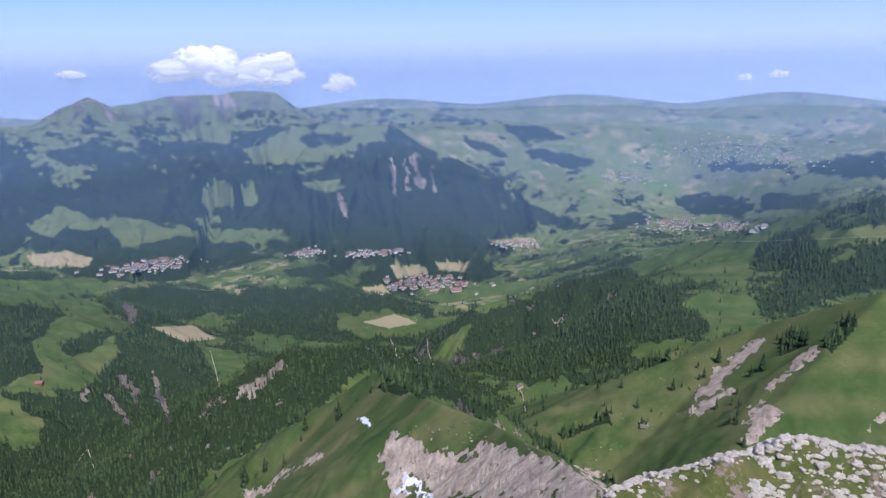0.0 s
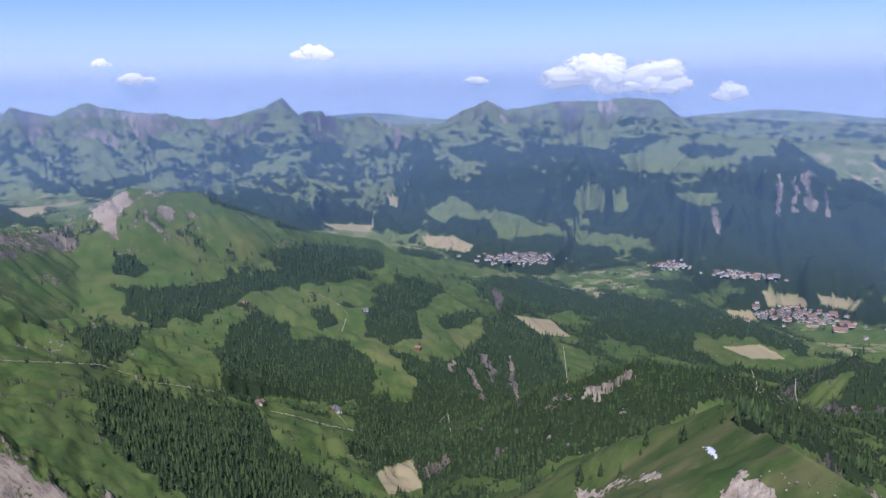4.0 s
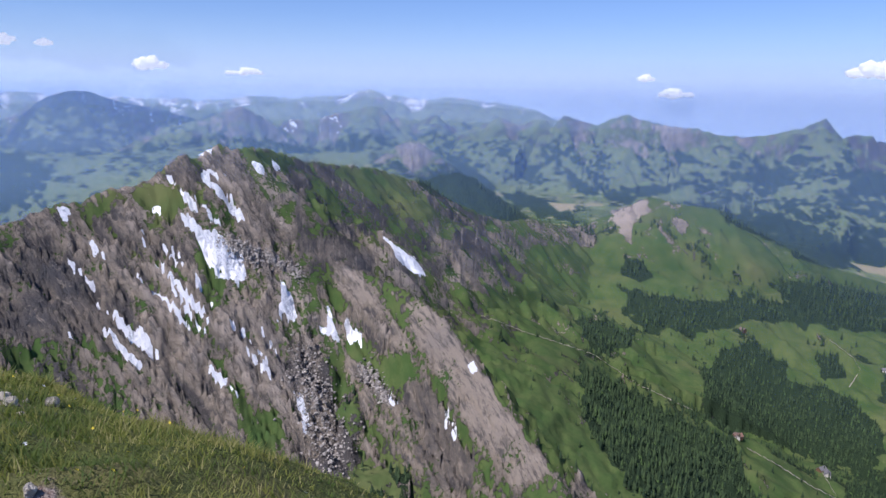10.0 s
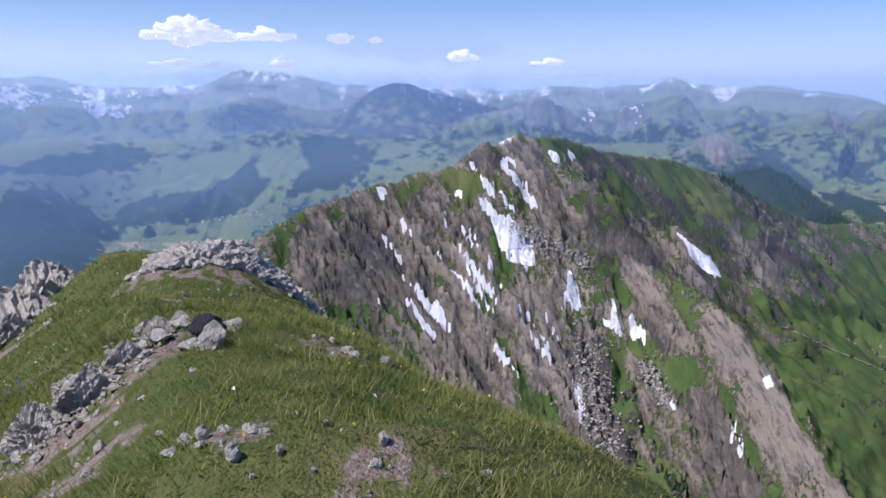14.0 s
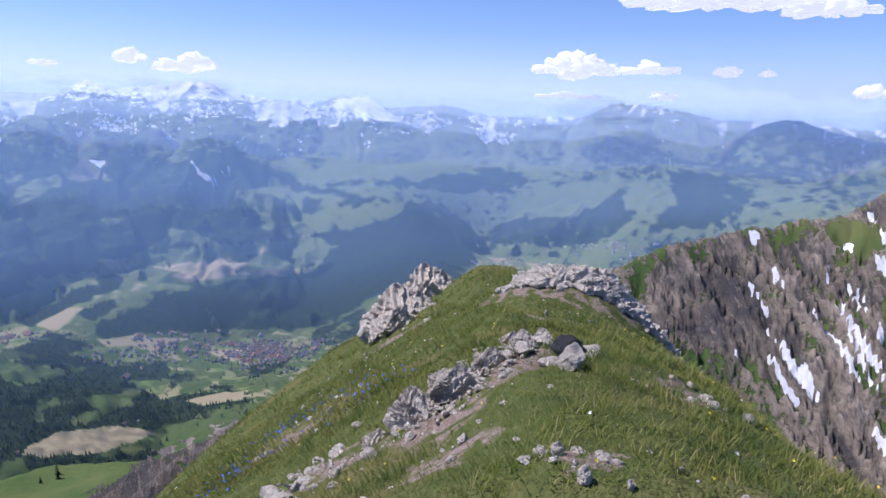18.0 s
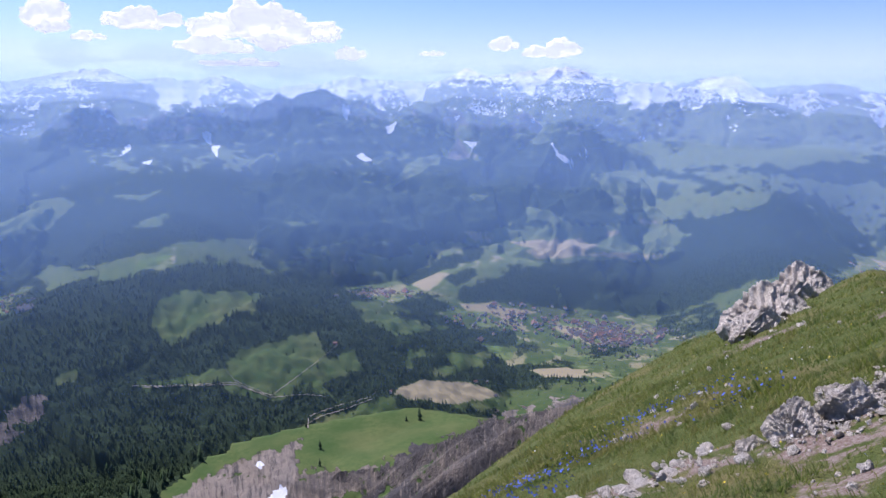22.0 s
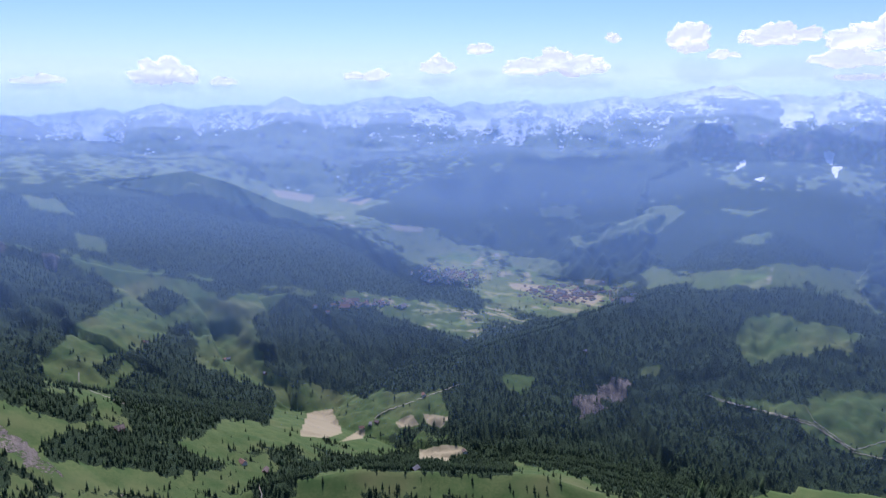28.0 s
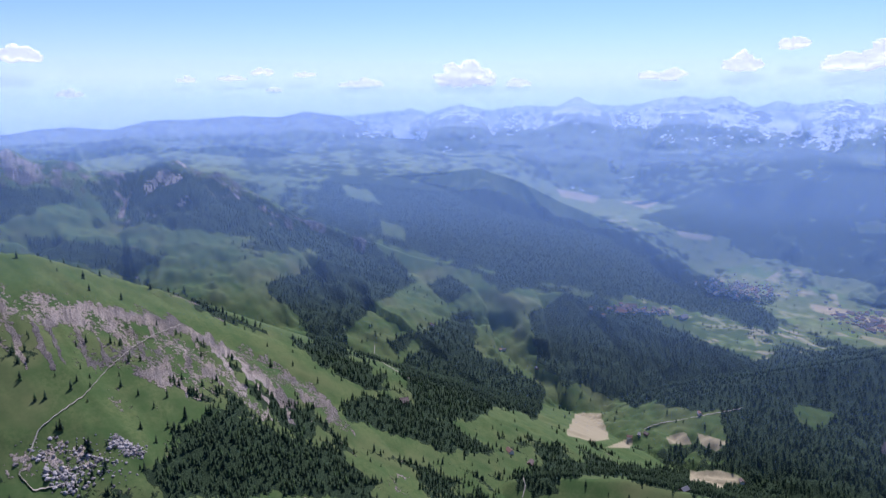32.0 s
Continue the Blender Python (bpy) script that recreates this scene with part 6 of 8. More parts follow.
# dark tone put in where the hollow behind the rib lies in shade
area('grey', [(84.00, -10.01), (80.83, -10.43), (76.71, -11.46), (73.93, -12.70), (74.35, -13.60), (77.57, -13.27), (80.81, -11.54)])
area('tan', [(71.87, -16.15), (70.38, -15.84), (68.72, -17.26), (66.75, -19.70), (64.30, -22.43), (61.78, -25.81), (57.96, -28.83), (62.77, -29.63), (65.32, -26.69), (67.85, -23.64), (69.90, -20.39), (71.41, -17.88)])
area('tan', [(78.00, -14.17), (75.23, -14.75), (73.81, -15.80), (74.70, -16.51), (77.04, -15.48)])
area('tan', [(104.32, -13.81), (102.83, -11.87), (101.43, -11.54), (101.71, -12.77), (103.44, -15.12), (104.95, -14.57)])
area('tan', [(85.58, -13.80), (83.98, -15.58), (82.10, -19.12), (81.11, -22.60), (81.58, -23.03), (83.50, -20.00), (85.36, -17.34), (86.27, -14.68)])
area('rock', [(72.53, -3.90), (71.46, -3.44), (70.37, -3.67), (70.08, -5.05), (71.12, -5.87), (71.95, -5.11)])
area('rock', [(67.38, -10.38), (66.50, -10.55), (64.68, -11.95), (65.07, -12.41), (66.42, -11.64)])
area('rock', [(68.07, -13.28), (67.18, -12.12), (66.35, -12.72), (65.79, -14.42), (67.09, -14.74)])
area('rock', [(80.45, -5.75), (79.77, -6.18), (79.57, -9.74), (80.16, -9.75)])
area('hay', [(141.28, -13.04), (138.80, -11.88), (135.45, -12.23), (137.17, -13.21), (140.09, -13.60)])
area('hay', [(145.88, -11.75), (143.59, -11.80), (143.93, -12.40), (145.53, -12.22)])
area('hay', [(142.44, -12.23), (139.62, -12.02), (141.11, -12.71)])
area('hay', [(135.89, -12.91), (133.74, -12.61), (130.14, -12.69), (132.87, -13.28)])
area('hay', [(132.50, -10.05), (130.58, -10.14), (131.98, -10.67)])
area('hay', [(135.52, -11.10), (133.63, -11.04), (134.59, -11.64)])
area('hay', [(150.48, -15.72), (148.27, -14.78), (147.17, -14.88), (149.09, -16.27)])
area('hay', [(146.55, -17.14), (140.15, -17.62), (141.48, -18.14), (145.83, -17.74)])
area('hay', [(138.67, -18.64), (135.93, -18.73), (137.24, -19.28)])
area('hay', [(151.81, -23.92), (149.57, -23.17), (145.76, -23.33), (143.71, -24.04), (146.63, -24.83), (149.69, -24.80)])
area('hay', [(140.06, -22.08), (137.39, -21.82), (135.56, -22.19), (138.28, -22.53)])
area('hay', [(116.64, -11.48), (114.73, -11.61), (115.71, -12.02)])
area('hay', [(113.46, -11.77), (111.10, -12.07), (112.51, -12.51)])
area('hay', [(151.98, -24.12), (148.68, -23.45), (144.49, -23.58), (142.53, -24.23), (146.73, -25.06), (150.53, -24.66)])
area('hay', [(140.61, -22.19), (135.73, -21.79), (136.09, -22.46), (139.17, -22.65)])
area('hay', [(145.37, -17.45), (139.90, -17.62), (142.55, -18.37)])
area('hay', [(138.70, -18.78), (135.99, -18.85), (136.76, -19.65)])
area('hay', [(140.79, -12.20), (136.68, -11.78), (136.93, -12.68), (140.29, -13.41)])
area('hay', [(142.58, -12.27), (139.46, -11.98), (140.76, -12.71)])
area('hay', [(146.11, -11.52), (143.30, -11.78), (144.66, -12.42)])
area('hay', [(137.81, -13.01), (130.31, -12.61), (134.55, -13.22)])
area('tan', [(170.81, -30.23), (165.97, -28.52), (159.18, -27.15), (160.65, -28.33), (160.07, -29.58), (161.17, -31.17), (164.13, -31.54), (171.79, -30.91)])
# dark tone over the cliff below the dome: shale plus painted shade
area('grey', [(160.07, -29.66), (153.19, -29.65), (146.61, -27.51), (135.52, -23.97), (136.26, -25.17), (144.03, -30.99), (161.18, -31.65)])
area('snow', [(163.67, -28.81), (163.32, -28.49), (162.89, -28.59), (163.09, -29.00)])
area('snow', [(163.00, -31.59), (162.25, -30.66), (160.96, -30.37), (161.27, -31.25), (161.67, -31.64)])
area('snow', [(171.45, -4.68), (171.06, -4.43), (171.17, -4.94), (171.87, -5.44)])
area('snow', [(166.18, -3.71), (165.41, -3.80), (165.52, -4.75), (164.91, -4.76), (165.20, -5.80), (165.52, -4.75), (165.95, -4.45)])
area('snow', [(155.75, -1.85), (155.13, -1.72), (155.29, -3.02), (155.65, -2.58)])
area('snow', [(152.47, -3.34), (151.52, -2.99), (151.76, -3.77), (152.10, -4.12)])
area('rock', [(146.79, -4.22), (145.89, -5.19), (145.18, -5.61), (146.28, -5.94), (147.59, -5.79)])
area('snow', [(146.35, -4.47), (145.15, -4.53), (145.64, -5.06), (145.91, -4.81)])
area('snow', [(154.73, -5.63), (154.20, -5.37), (153.39, -5.97), (154.10, -6.16)])
area('snow', [(170.54, -5.89), (169.77, -5.74), (169.87, -6.08)])
area('snow', [(139.48, -4.31), (138.81, -5.21), (138.05, -5.68), (137.55, -5.99), (138.27, -6.02), (139.04, -5.38)])
area('snow', [(137.43, -5.49), (136.48, -4.63), (136.75, -5.13)])
area('hay', [(185.45, -14.90), (182.48, -15.18), (183.28, -15.57), (185.13, -15.38)])
area('hay', [(182.37, -14.05), (180.04, -14.08), (180.86, -14.53), (182.22, -14.47)])
area('hay', [(205.77, -25.91), (205.00, -24.26), (202.90, -24.14), (202.16, -25.95), (203.45, -26.29)])
area('hay', [(202.51, -26.60), (200.11, -25.55), (200.51, -26.45)])
area('hay', [(197.71, -25.29), (196.27, -24.82), (195.70, -25.63), (197.48, -25.76)])
area('hay', [(195.41, -24.70), (193.10, -25.05), (193.77, -25.77), (195.07, -25.55)])
area('hay', [(195.71, -27.43), (192.90, -27.02), (191.34, -27.58), (193.38, -28.27), (195.81, -28.25)])
area('hay', [(183.81, -14.81), (180.67, -15.30), (181.53, -16.01), (184.68, -15.73)])
area('hay', [(188.36, -14.53), (185.62, -14.67), (186.06, -15.26), (188.12, -15.05)])
area('hay', [(207.11, -7.06), (203.68, -7.58), (204.14, -8.14), (206.71, -7.72)])
area('hay', [(202.38, -7.91), (199.27, -7.87), (200.18, -8.52)])
area('hay', [(197.96, -10.02), (195.25, -10.22), (195.48, -10.66), (197.51, -10.47)])
area('rock', [(240.61, -8.44), (240.07, -7.01), (239.46, -6.97), (240.05, -8.48)])
area('rock', [(241.26, -5.41), (240.48, -4.97), (239.90, -5.19), (240.73, -5.68)])
area('rock', [(247.23, -3.42), (246.81, -3.21), (246.49, -3.91), (245.40, -4.34), (245.18, -5.51), (246.24, -5.83), (247.15, -5.01)])
area('tan', [(248.40, -13.01), (246.33, -12.91), (243.27, -14.62), (239.99, -16.27), (241.58, -16.67), (245.21, -15.55), (248.63, -14.89)])
area('tan', [(241.16, -16.24), (238.50, -17.56), (235.69, -18.44), (233.70, -20.34), (232.08, -22.19), (230.00, -24.70), (230.54, -24.72), (232.55, -22.56), (235.35, -19.52), (238.55, -18.10)])
area('grey', [(232.68, -18.12), (230.16, -20.05), (226.66, -22.46), (223.06, -26.06), (224.02, -26.22), (227.62, -23.23), (231.10, -20.81), (233.18, -19.13)])

EARTH = np.zeros_like(R2)
for name, bare in (("grassy_spur", 1.0), ("streaked_hill", 0.35), ("pasture_slope", 0.8), ("eroded_slope", 0.12), ("cone_hill", 0.1)):
    EARTH[OWN == NAMES.index(name)] = bare
EARTH = np.maximum(EARTH, (OWN == -2) & (DEG < 40))
# ---- build the sheet, parted into its mountains ----
QX = np.stack([X2, Y2, Z2], -1).reshape(-1, 3).astype(np.float32)
idx = np.arange(NA * NR).reshape(NA, NR)
quads = np.stack([idx[:-1, :-1], idx[:-1, 1:], idx[1:, 1:], idx[1:, :-1]], -1).reshape(-1, 4)
owner = OWN[:-1, :-1].reshape(-1)
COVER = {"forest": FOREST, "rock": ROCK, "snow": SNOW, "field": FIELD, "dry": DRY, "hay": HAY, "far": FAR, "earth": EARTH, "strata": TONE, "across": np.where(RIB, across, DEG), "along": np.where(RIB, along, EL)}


def sheet(name, faces):
    used, inv = np.unique(faces, return_inverse=True)
    me = bpy.data.meshes.new(name)
    me.vertices.add(len(used))
    me.vertices.foreach_set("co", QX[used].ravel())
    n = len(faces)
    me.loops.add(n * 4)
    me.loops.foreach_set("vertex_index", inv.ravel().astype(np.int32))
    me.polygons.add(n)
    me.polygons.foreach_set("loop_start", np.arange(0, n * 4, 4, dtype=np.int32))
    me.polygons.foreach_set("use_smooth", np.ones(n, bool))
    for key, field in COVER.items():
        at = me.attributes.new(key, "FLOAT", "POINT")
        at.data.foreach_set("value", field.reshape(-1)[used].astype(np.float32))
    me.update(calc_edges=True)
    me.materials.append(LAND)
    return new(name, me)


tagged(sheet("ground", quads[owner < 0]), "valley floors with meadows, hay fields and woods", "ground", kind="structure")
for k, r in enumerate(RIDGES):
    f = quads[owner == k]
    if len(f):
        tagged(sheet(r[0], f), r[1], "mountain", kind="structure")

# ---- haze, put in as tinted sheets ----
def haze_ring(radius, thick, gap, tops, glow=False):
    """A sheet put in for thin air, leaning in as it rises, so that the sun stands behind it all round; it sets in
    gently over the ground.
    """
    lean = 0.0 if glow else 1.0
    azs = np.arange(0.0, 360.0, 0.75)
    drop = np.arange(0.0, 1700.0, 12.0)
    bm = bmesh.new()
    lay = bm.verts.layers.float.new("thick")
    rows = []
    for az in azs:
        a = az if az < 253 else az - 360
        i = int(np.clip((a - AZ[0]) / (AZ[1] - AZ[0]), 0, NA - 1))
        under = np.interp(radius + lean * drop, RR, Z2[max(0, i - 2):i + 3].min(axis=0)) > -drop
        base = -float(drop[np.argmax(under)] if under.any() else drop[-1])
        rise = max(15.0, gap * abs(base - EYE) / radius)
        zs = [base + rise * f for f in (-0.1, 0.0, 0.12, 0.28, 0.48, 0.72, 1.0)]
        th = [0.0, 0.0, 0.12, 0.3, 0.55, 0.82, 1.0] if gap else [1.0] * 7
        high = [radius * math.tan(radians(e)) / (1 + lean * math.tan(radians(e))) for e, q in tops]
        low = max(zs[-1] + 5, high[0])
        zs += [low] + [max(low + 3 + n, z + 8) for n, z in enumerate(high)]
        th += [1.0] + [q for e, q in tops]
        hx, hy = heading(az)
        row = [bm.verts.new((hx * (radius - lean * z), hy * (radius - lean * z), z)) for z in zs]
        for v, q in zip(row, th):
            v[lay] = q
        rows.append(row)
    for i in range(len(azs)):
        for q in range(len(rows[0]) - 1):
            bm.faces.new((rows[i][q], rows[i - 1][q], rows[i - 1][q + 1], rows[i][q + 1])).smooth = True
    me = bpy.data.meshes.new("haze")
    bm.to_mesh(me)
    bm.free()
    me.materials.append(haze_material("haze_sheet", thick, radius, glow))
    return tagged(new("haze", me), "tinted sheet standing in for bluish summer haze over the valleys", "haze", kind="structure")


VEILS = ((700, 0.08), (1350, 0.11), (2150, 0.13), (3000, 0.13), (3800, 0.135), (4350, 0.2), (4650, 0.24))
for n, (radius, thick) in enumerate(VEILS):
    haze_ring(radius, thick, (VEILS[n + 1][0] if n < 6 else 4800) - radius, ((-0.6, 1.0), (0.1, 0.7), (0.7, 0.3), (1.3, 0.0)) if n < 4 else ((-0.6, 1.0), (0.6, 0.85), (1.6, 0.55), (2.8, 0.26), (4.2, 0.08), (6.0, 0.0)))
# the outermost ring glows by itself to brighten the horizon
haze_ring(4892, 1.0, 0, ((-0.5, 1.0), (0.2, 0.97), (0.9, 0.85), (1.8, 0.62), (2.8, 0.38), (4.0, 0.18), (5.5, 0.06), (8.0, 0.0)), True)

# ---- the summit under the camera ----
US, VS = (-0.88, -0.475), (0.475, -0.88)      # along the summit's back, and down its flower side


def summit_z(s, v):
    z = np.interp(s, [-12, -6, -3, 0, 3.3, 5.8, 8, 10.5, 13, 16, 20, 23.5, 26, 32], [-5, -1.6, -0.5, 0.1, 0.22, -0.12, -0.55, -1.12, -1.65, -2.0, -2.65, -3.7, -6.0, -14])
    w = np.maximum(0, v + 0.1)
    z = z - 0.64 * w - 0.035 * np.maximum(0, w - 2.5) ** 2
    w = np.maximum(0, -0.5 - v)
    z = z - 0.165 * w ** 2 - 0.01 * w ** 3
    z = z + 0.5 * np.exp(-((s - 10.6) / 0.75) ** 2 - ((v + 1.45) / 1.5) ** 2)
    z = z + 0.12 * fbm(s * 0.55, v * 0.55, 4, 3) + 0.05 * fbm(s * 1.9, v * 1.9, 4, 8)
    return z


def st(x, y):
    return x * US[0] + y * US[1], x * VS[0] + y * VS[1]


def ground_z(x, y):
    s, v = st(x, y)
    return float(summit_z(np.array([s]), np.array([v]))[0])


def raw_mesh(name, verts, faces, mat, smooth=True):
    me = bpy.data.meshes.new(name)
    verts, faces = np.asarray(verts, np.float32), np.asarray(faces, np.int32)
    k = faces.shape[1]
    me.vertices.add(len(verts))
    me.vertices.foreach_set("co", verts.ravel())
    me.loops.add(faces.size)
    me.loops.foreach_set("vertex_index", faces.ravel())
    me.polygons.add(len(faces))
    me.polygons.foreach_set("loop_start", np.arange(0, faces.size, k, dtype=np.int32))
    me.polygons.foreach_set("use_smooth", np.full(len(faces), smooth))
    me.update(calc_edges=True)
    me.materials.append(mat)
    return me


def grid_faces(n, m):
    i = np.arange(n * m).reshape(n, m)
    return np.stack([i[:-1, :-1], i[1:, :-1], i[1:, 1:], i[:-1, 1:]], -1).reshape(-1, 4)


def turf_material():
    k = Mat("alpine_turf")
    a, b, c = k.noise(0.7, 5), k.noise(6.0, 5), k.noise(45.0, 4)
    col = k.mix(k.ramp(b, 0.3, 0.7), (0.065, 0.09, 0.02), (0.125, 0.14, 0.045))
    col = k.mix(k.ramp(a, 0.5, 0.66), col, (0.17, 0.15, 0.06))
    col = k.mix(k.ramp(c, 0.45, 0.7, 0, 0.6), col, (0.04, 0.055, 0.015))
    soil = k.mix(k.ramp(c, 0.3, 0.7), (0.14, 0.085, 0.06), (0.34, 0.29, 0.25))
    col = k.mix(k.ramp(k.math("ADD", k.attr("soil"), k.ramp(b, 0.3, 0.7, -0.4, 0.4)), 0.4, 0.6), col, soil)
    k.bump(k.math("ADD", b, k.math("MULTIPLY", c, 0.5)), 0.9, 0.08)
    return k.done(col, 0.95, 0.1)


def limestone_material(name, light, dark, moss):
    k = Mat(name)
    a, b, c = k.noise(2.2, 5, 0.7), k.noise(14.0, 6, 0.75), k.noise(70.0, 3)
    col = k.mix(k.ramp(b, 0.4, 0.58), dark, light)
    col = k.mix(k.ramp(a, 0.52, 0.64, 0, 0.7), col, tuple(x * 0.62 for x in light))
    col = k.mix(k.ramp(k.voronoi(9.0), 0.0, 0.1, 0.75, 0.0), col, (0.08, 0.075, 0.065))
    col = k.mix(k.ramp(k.noise(5.0, 5), 0.62, 0.7, 0, moss), col, (0.2, 0.18, 0.06))
    col = k.mix(k.ramp(k.random(), 0.0, 1.0, 0.0, 0.25), col, dark)
    k.bump(k.math("ADD", k.math("MULTIPLY", b, 1.4), k.math("MULTIPLY", c, 0.4)), 1.0, 0.11)
    return k.done(col, 0.92, 0.2)


TURF = turf_material()
LIME = limestone_material("pale_limestone", (0.92, 0.84, 0.72), (0.62, 0.55, 0.45), 0.35)
DARKSTONE = limestone_material("dark_stone", (0.1, 0.1, 0.105), (0.05, 0.05, 0.055), 0.1)

gs, gv = np.meshgrid(np.arange(-9, 33, 0.12), np.arange(-11, 11.1, 0.12), indexing="ij")
gz = summit_z(gs, gv)
gx, gy = gs * US[0] + gv * VS[0], gs * US[1] + gv * VS[1]
# trodden and stony soil spots: along, across, half width
SOIL = [(3.5, -0.3, 0.22), (3.0, -0.75, 0.25), (3.2, 0.25, 0.2), (5.9, -0.1, 0.45), (5.4, 0.45, 0.5), (5.5, 1.2, 0.4), (5.2, 1.75, 0.35), (10.6, -1.3, 1.1), (10.6, -2.2, 0.7), (10.6, -0.5, 0.7), (8.2, -0.6, 0.4), (5.5, -1.3, 0.3), (4.4, 0.35, 0.35), (14.5, 1.5, 0.8), (7.4, 2.0, 0.4), (12.5, -0.6, 0.6)]
soil = np.zeros_like(gs)
for a, b, w in SOIL:
    soil = np.maximum(soil, 0.6 * np.clip(1.4 - np.hypot(gs - a, gv - b) / w, 0, 1))
me = raw_mesh("summit_ground", np.stack([gx, gy, gz], -1).reshape(-1, 3), grid_faces(*gs.shape)[:, ::-1], TURF)
me.attributes.new("soil", "FLOAT", "POINT").data.foreach_set("value", soil.ravel().astype(np.float32))
tagged(new("summit_ground", me), "grassy summit back with stony soil spots", "ground", kind="structure")

# ---- grass on the summit, thick near the camera ----
rng = np.random.default_rng(4)


def grass_material():
    k = Mat("grass_blade")
    r = k.island()
    col = k.mix(k.ramp(r, 0.0, 0.75), (0.09, 0.118, 0.018), (0.19, 0.195, 0.042))
    col = k.mix(k.ramp(r, 0.82, 0.9), col, (0.34, 0.3, 0.13))
    col = k.mix(k.ramp(k.noise(0.9, 4), 0.45, 0.65, 0, 0.7), col, (0.2, 0.17, 0.06))
    col = k.mix(k.ramp(k.noise(2.6, 4), 0.48, 0.6, 0, 0.85), col, (0.045, 0.08, 0.018))
    tl = k.t.nodes.new("ShaderNodeBsdfTranslucent")
    k.link(k.mix(0.5, col, (0.3, 0.42, 0.06)), tl.inputs[0])
    mx = k.t.nodes.new("ShaderNodeMixShader")
    mx.inputs[0].default_value = 0.35
    k.link(k.bsdf.outputs[0], mx.inputs[1])
    k.link(tl.outputs[0], mx.inputs[2])
    k.link(mx.outputs[0], k.out.inputs["Surface"])
    return k.done(col, 0.7, 0.2)


GRASS = grass_material()


def blades(n, s, v, lo, hi, wide, lean):
    """Bent grass blades at the given places on the summit."""
    keep = np.ones(n, bool)
    for a, b, w in SOIL:
        keep &= (np.hypot(s - a, v - b) > w * 0.8) | (rng.random(n) < 0.15)
    s, v = s[keep], v[keep]
    n = len(s)
    tuft = 0.4 + 1.5 * vnoise(s * 1.3, v * 1.3, 77) * (0.2 + 1.6 * vnoise(s * 4, v * 4, 78) ** 1.5)
    h = (lo + (hi - lo) * rng.random(n)) * tuft
    x, y = s * US[0] + v * VS[0], s * US[1] + v * VS[1]
    z = summit_z(s, v) - 0.01
    th = rng.random(n) * 2 * np.pi
    wx, wy = np.cos(th) * wide, np.sin(th) * wide
    lx, ly = -wy / wide * lean * h * (0.3 + rng.random(n)) + VS[0] * 0.15 * h, wx / wide * lean * h + VS[1] * 0.15 * h
    p = np.empty((n, 5, 3))
    p[:, 0] = np.stack([x - wx, y - wy, z], 1)
    p[:, 1] = np.stack([x + wx, y + wy, z], 1)
    p[:, 2] = np.stack([x + wx * 0.7 + lx * 0.4, y + wy * 0.7 + ly * 0.4, z + h * 0.6], 1)
    p[:, 3] = np.stack([x - wx * 0.7 + lx * 0.4, y - wy * 0.7 + ly * 0.4, z + h * 0.6], 1)
    p[:, 4] = np.stack([x + lx, y + ly, z + h], 1)
    b = np.arange(n)[:, None] * 5
    f = np.concatenate([b + [0, 1, 2], b + [0, 2, 3], b + [3, 2, 4]])
    return p.reshape(-1, 3), f


parts_p, parts_f, off = [], [], 0
for n, s0, s1, v0, v1, lo, hi, wide in ((92000, 0.6, 7.5, -4.0, 4.2, 0.02, 0.065, 0.0035), (46000, 6.5, 14, -5, 5, 0.02, 0.075, 0.007), (22000, 13, 26, -5, 7, 0.03, 0.09, 0.012)):
    p, f = blades(n, s0 + (s1 - s0) * rng.random(n), v0 + (v1 - v0) * rng.random(n), lo, hi, wide, 1.1)
    parts_p.append(p)
    parts_f.append(f + off)
    off += len(p)
tagged(new("grass", raw_mesh("grass", np.concatenate(parts_p), np.concatenate(parts_f), GRASS)), "short green alpine grass with dry stalks", "grass", kind="stuff")


# ---- stones ----
def rock_mesh(name, seed, mat, sub=3, ribs=0.0, rough=0.35, flat=0.55):
    """One angular, weathered stone about 1 across, standing on z = 0."""
    bm = bmesh.new()
    bmesh.ops.create_icosphere(bm, subdivisions=sub, radius=0.5)
    rnd = random.Random(seed)
    cuts = [(Vector((rnd.uniform(-1, 1), rnd.uniform(-1, 1), rnd.uniform(-0.6, 1))).normalized(), rnd.uniform(0.26, 0.42)) for _ in range(11)]
    off3 = Vector((seed * 3.7, seed * 1.3, 0))
    for v in bm.verts:
        p = v.co.copy()
        for nrm, d in cuts:
            e = p.dot(nrm) - d
            if e > 0:
                p -= nrm * e
        nn = noise.fractal(p * 3.2 + off3, 0.8, 2.1, 4) * rough * 0.3
        rb = ribs * (abs(noise.noise(Vector((p.x * 9, p.y * 9, p.z * 1.5)) + off3)) - 0.25)
        p += v.co.normalized() * (nn + rb)
        p.z = (p.z + 0.3) * flat * 1.25
        v.co = p
    me = bpy.data.meshes.new(name)
    bm.to_mesh(me)
    bm.free()
    me.materials.append(mat)
    for f in me.polygons:
        f.use_smooth = sub > 3
    return me


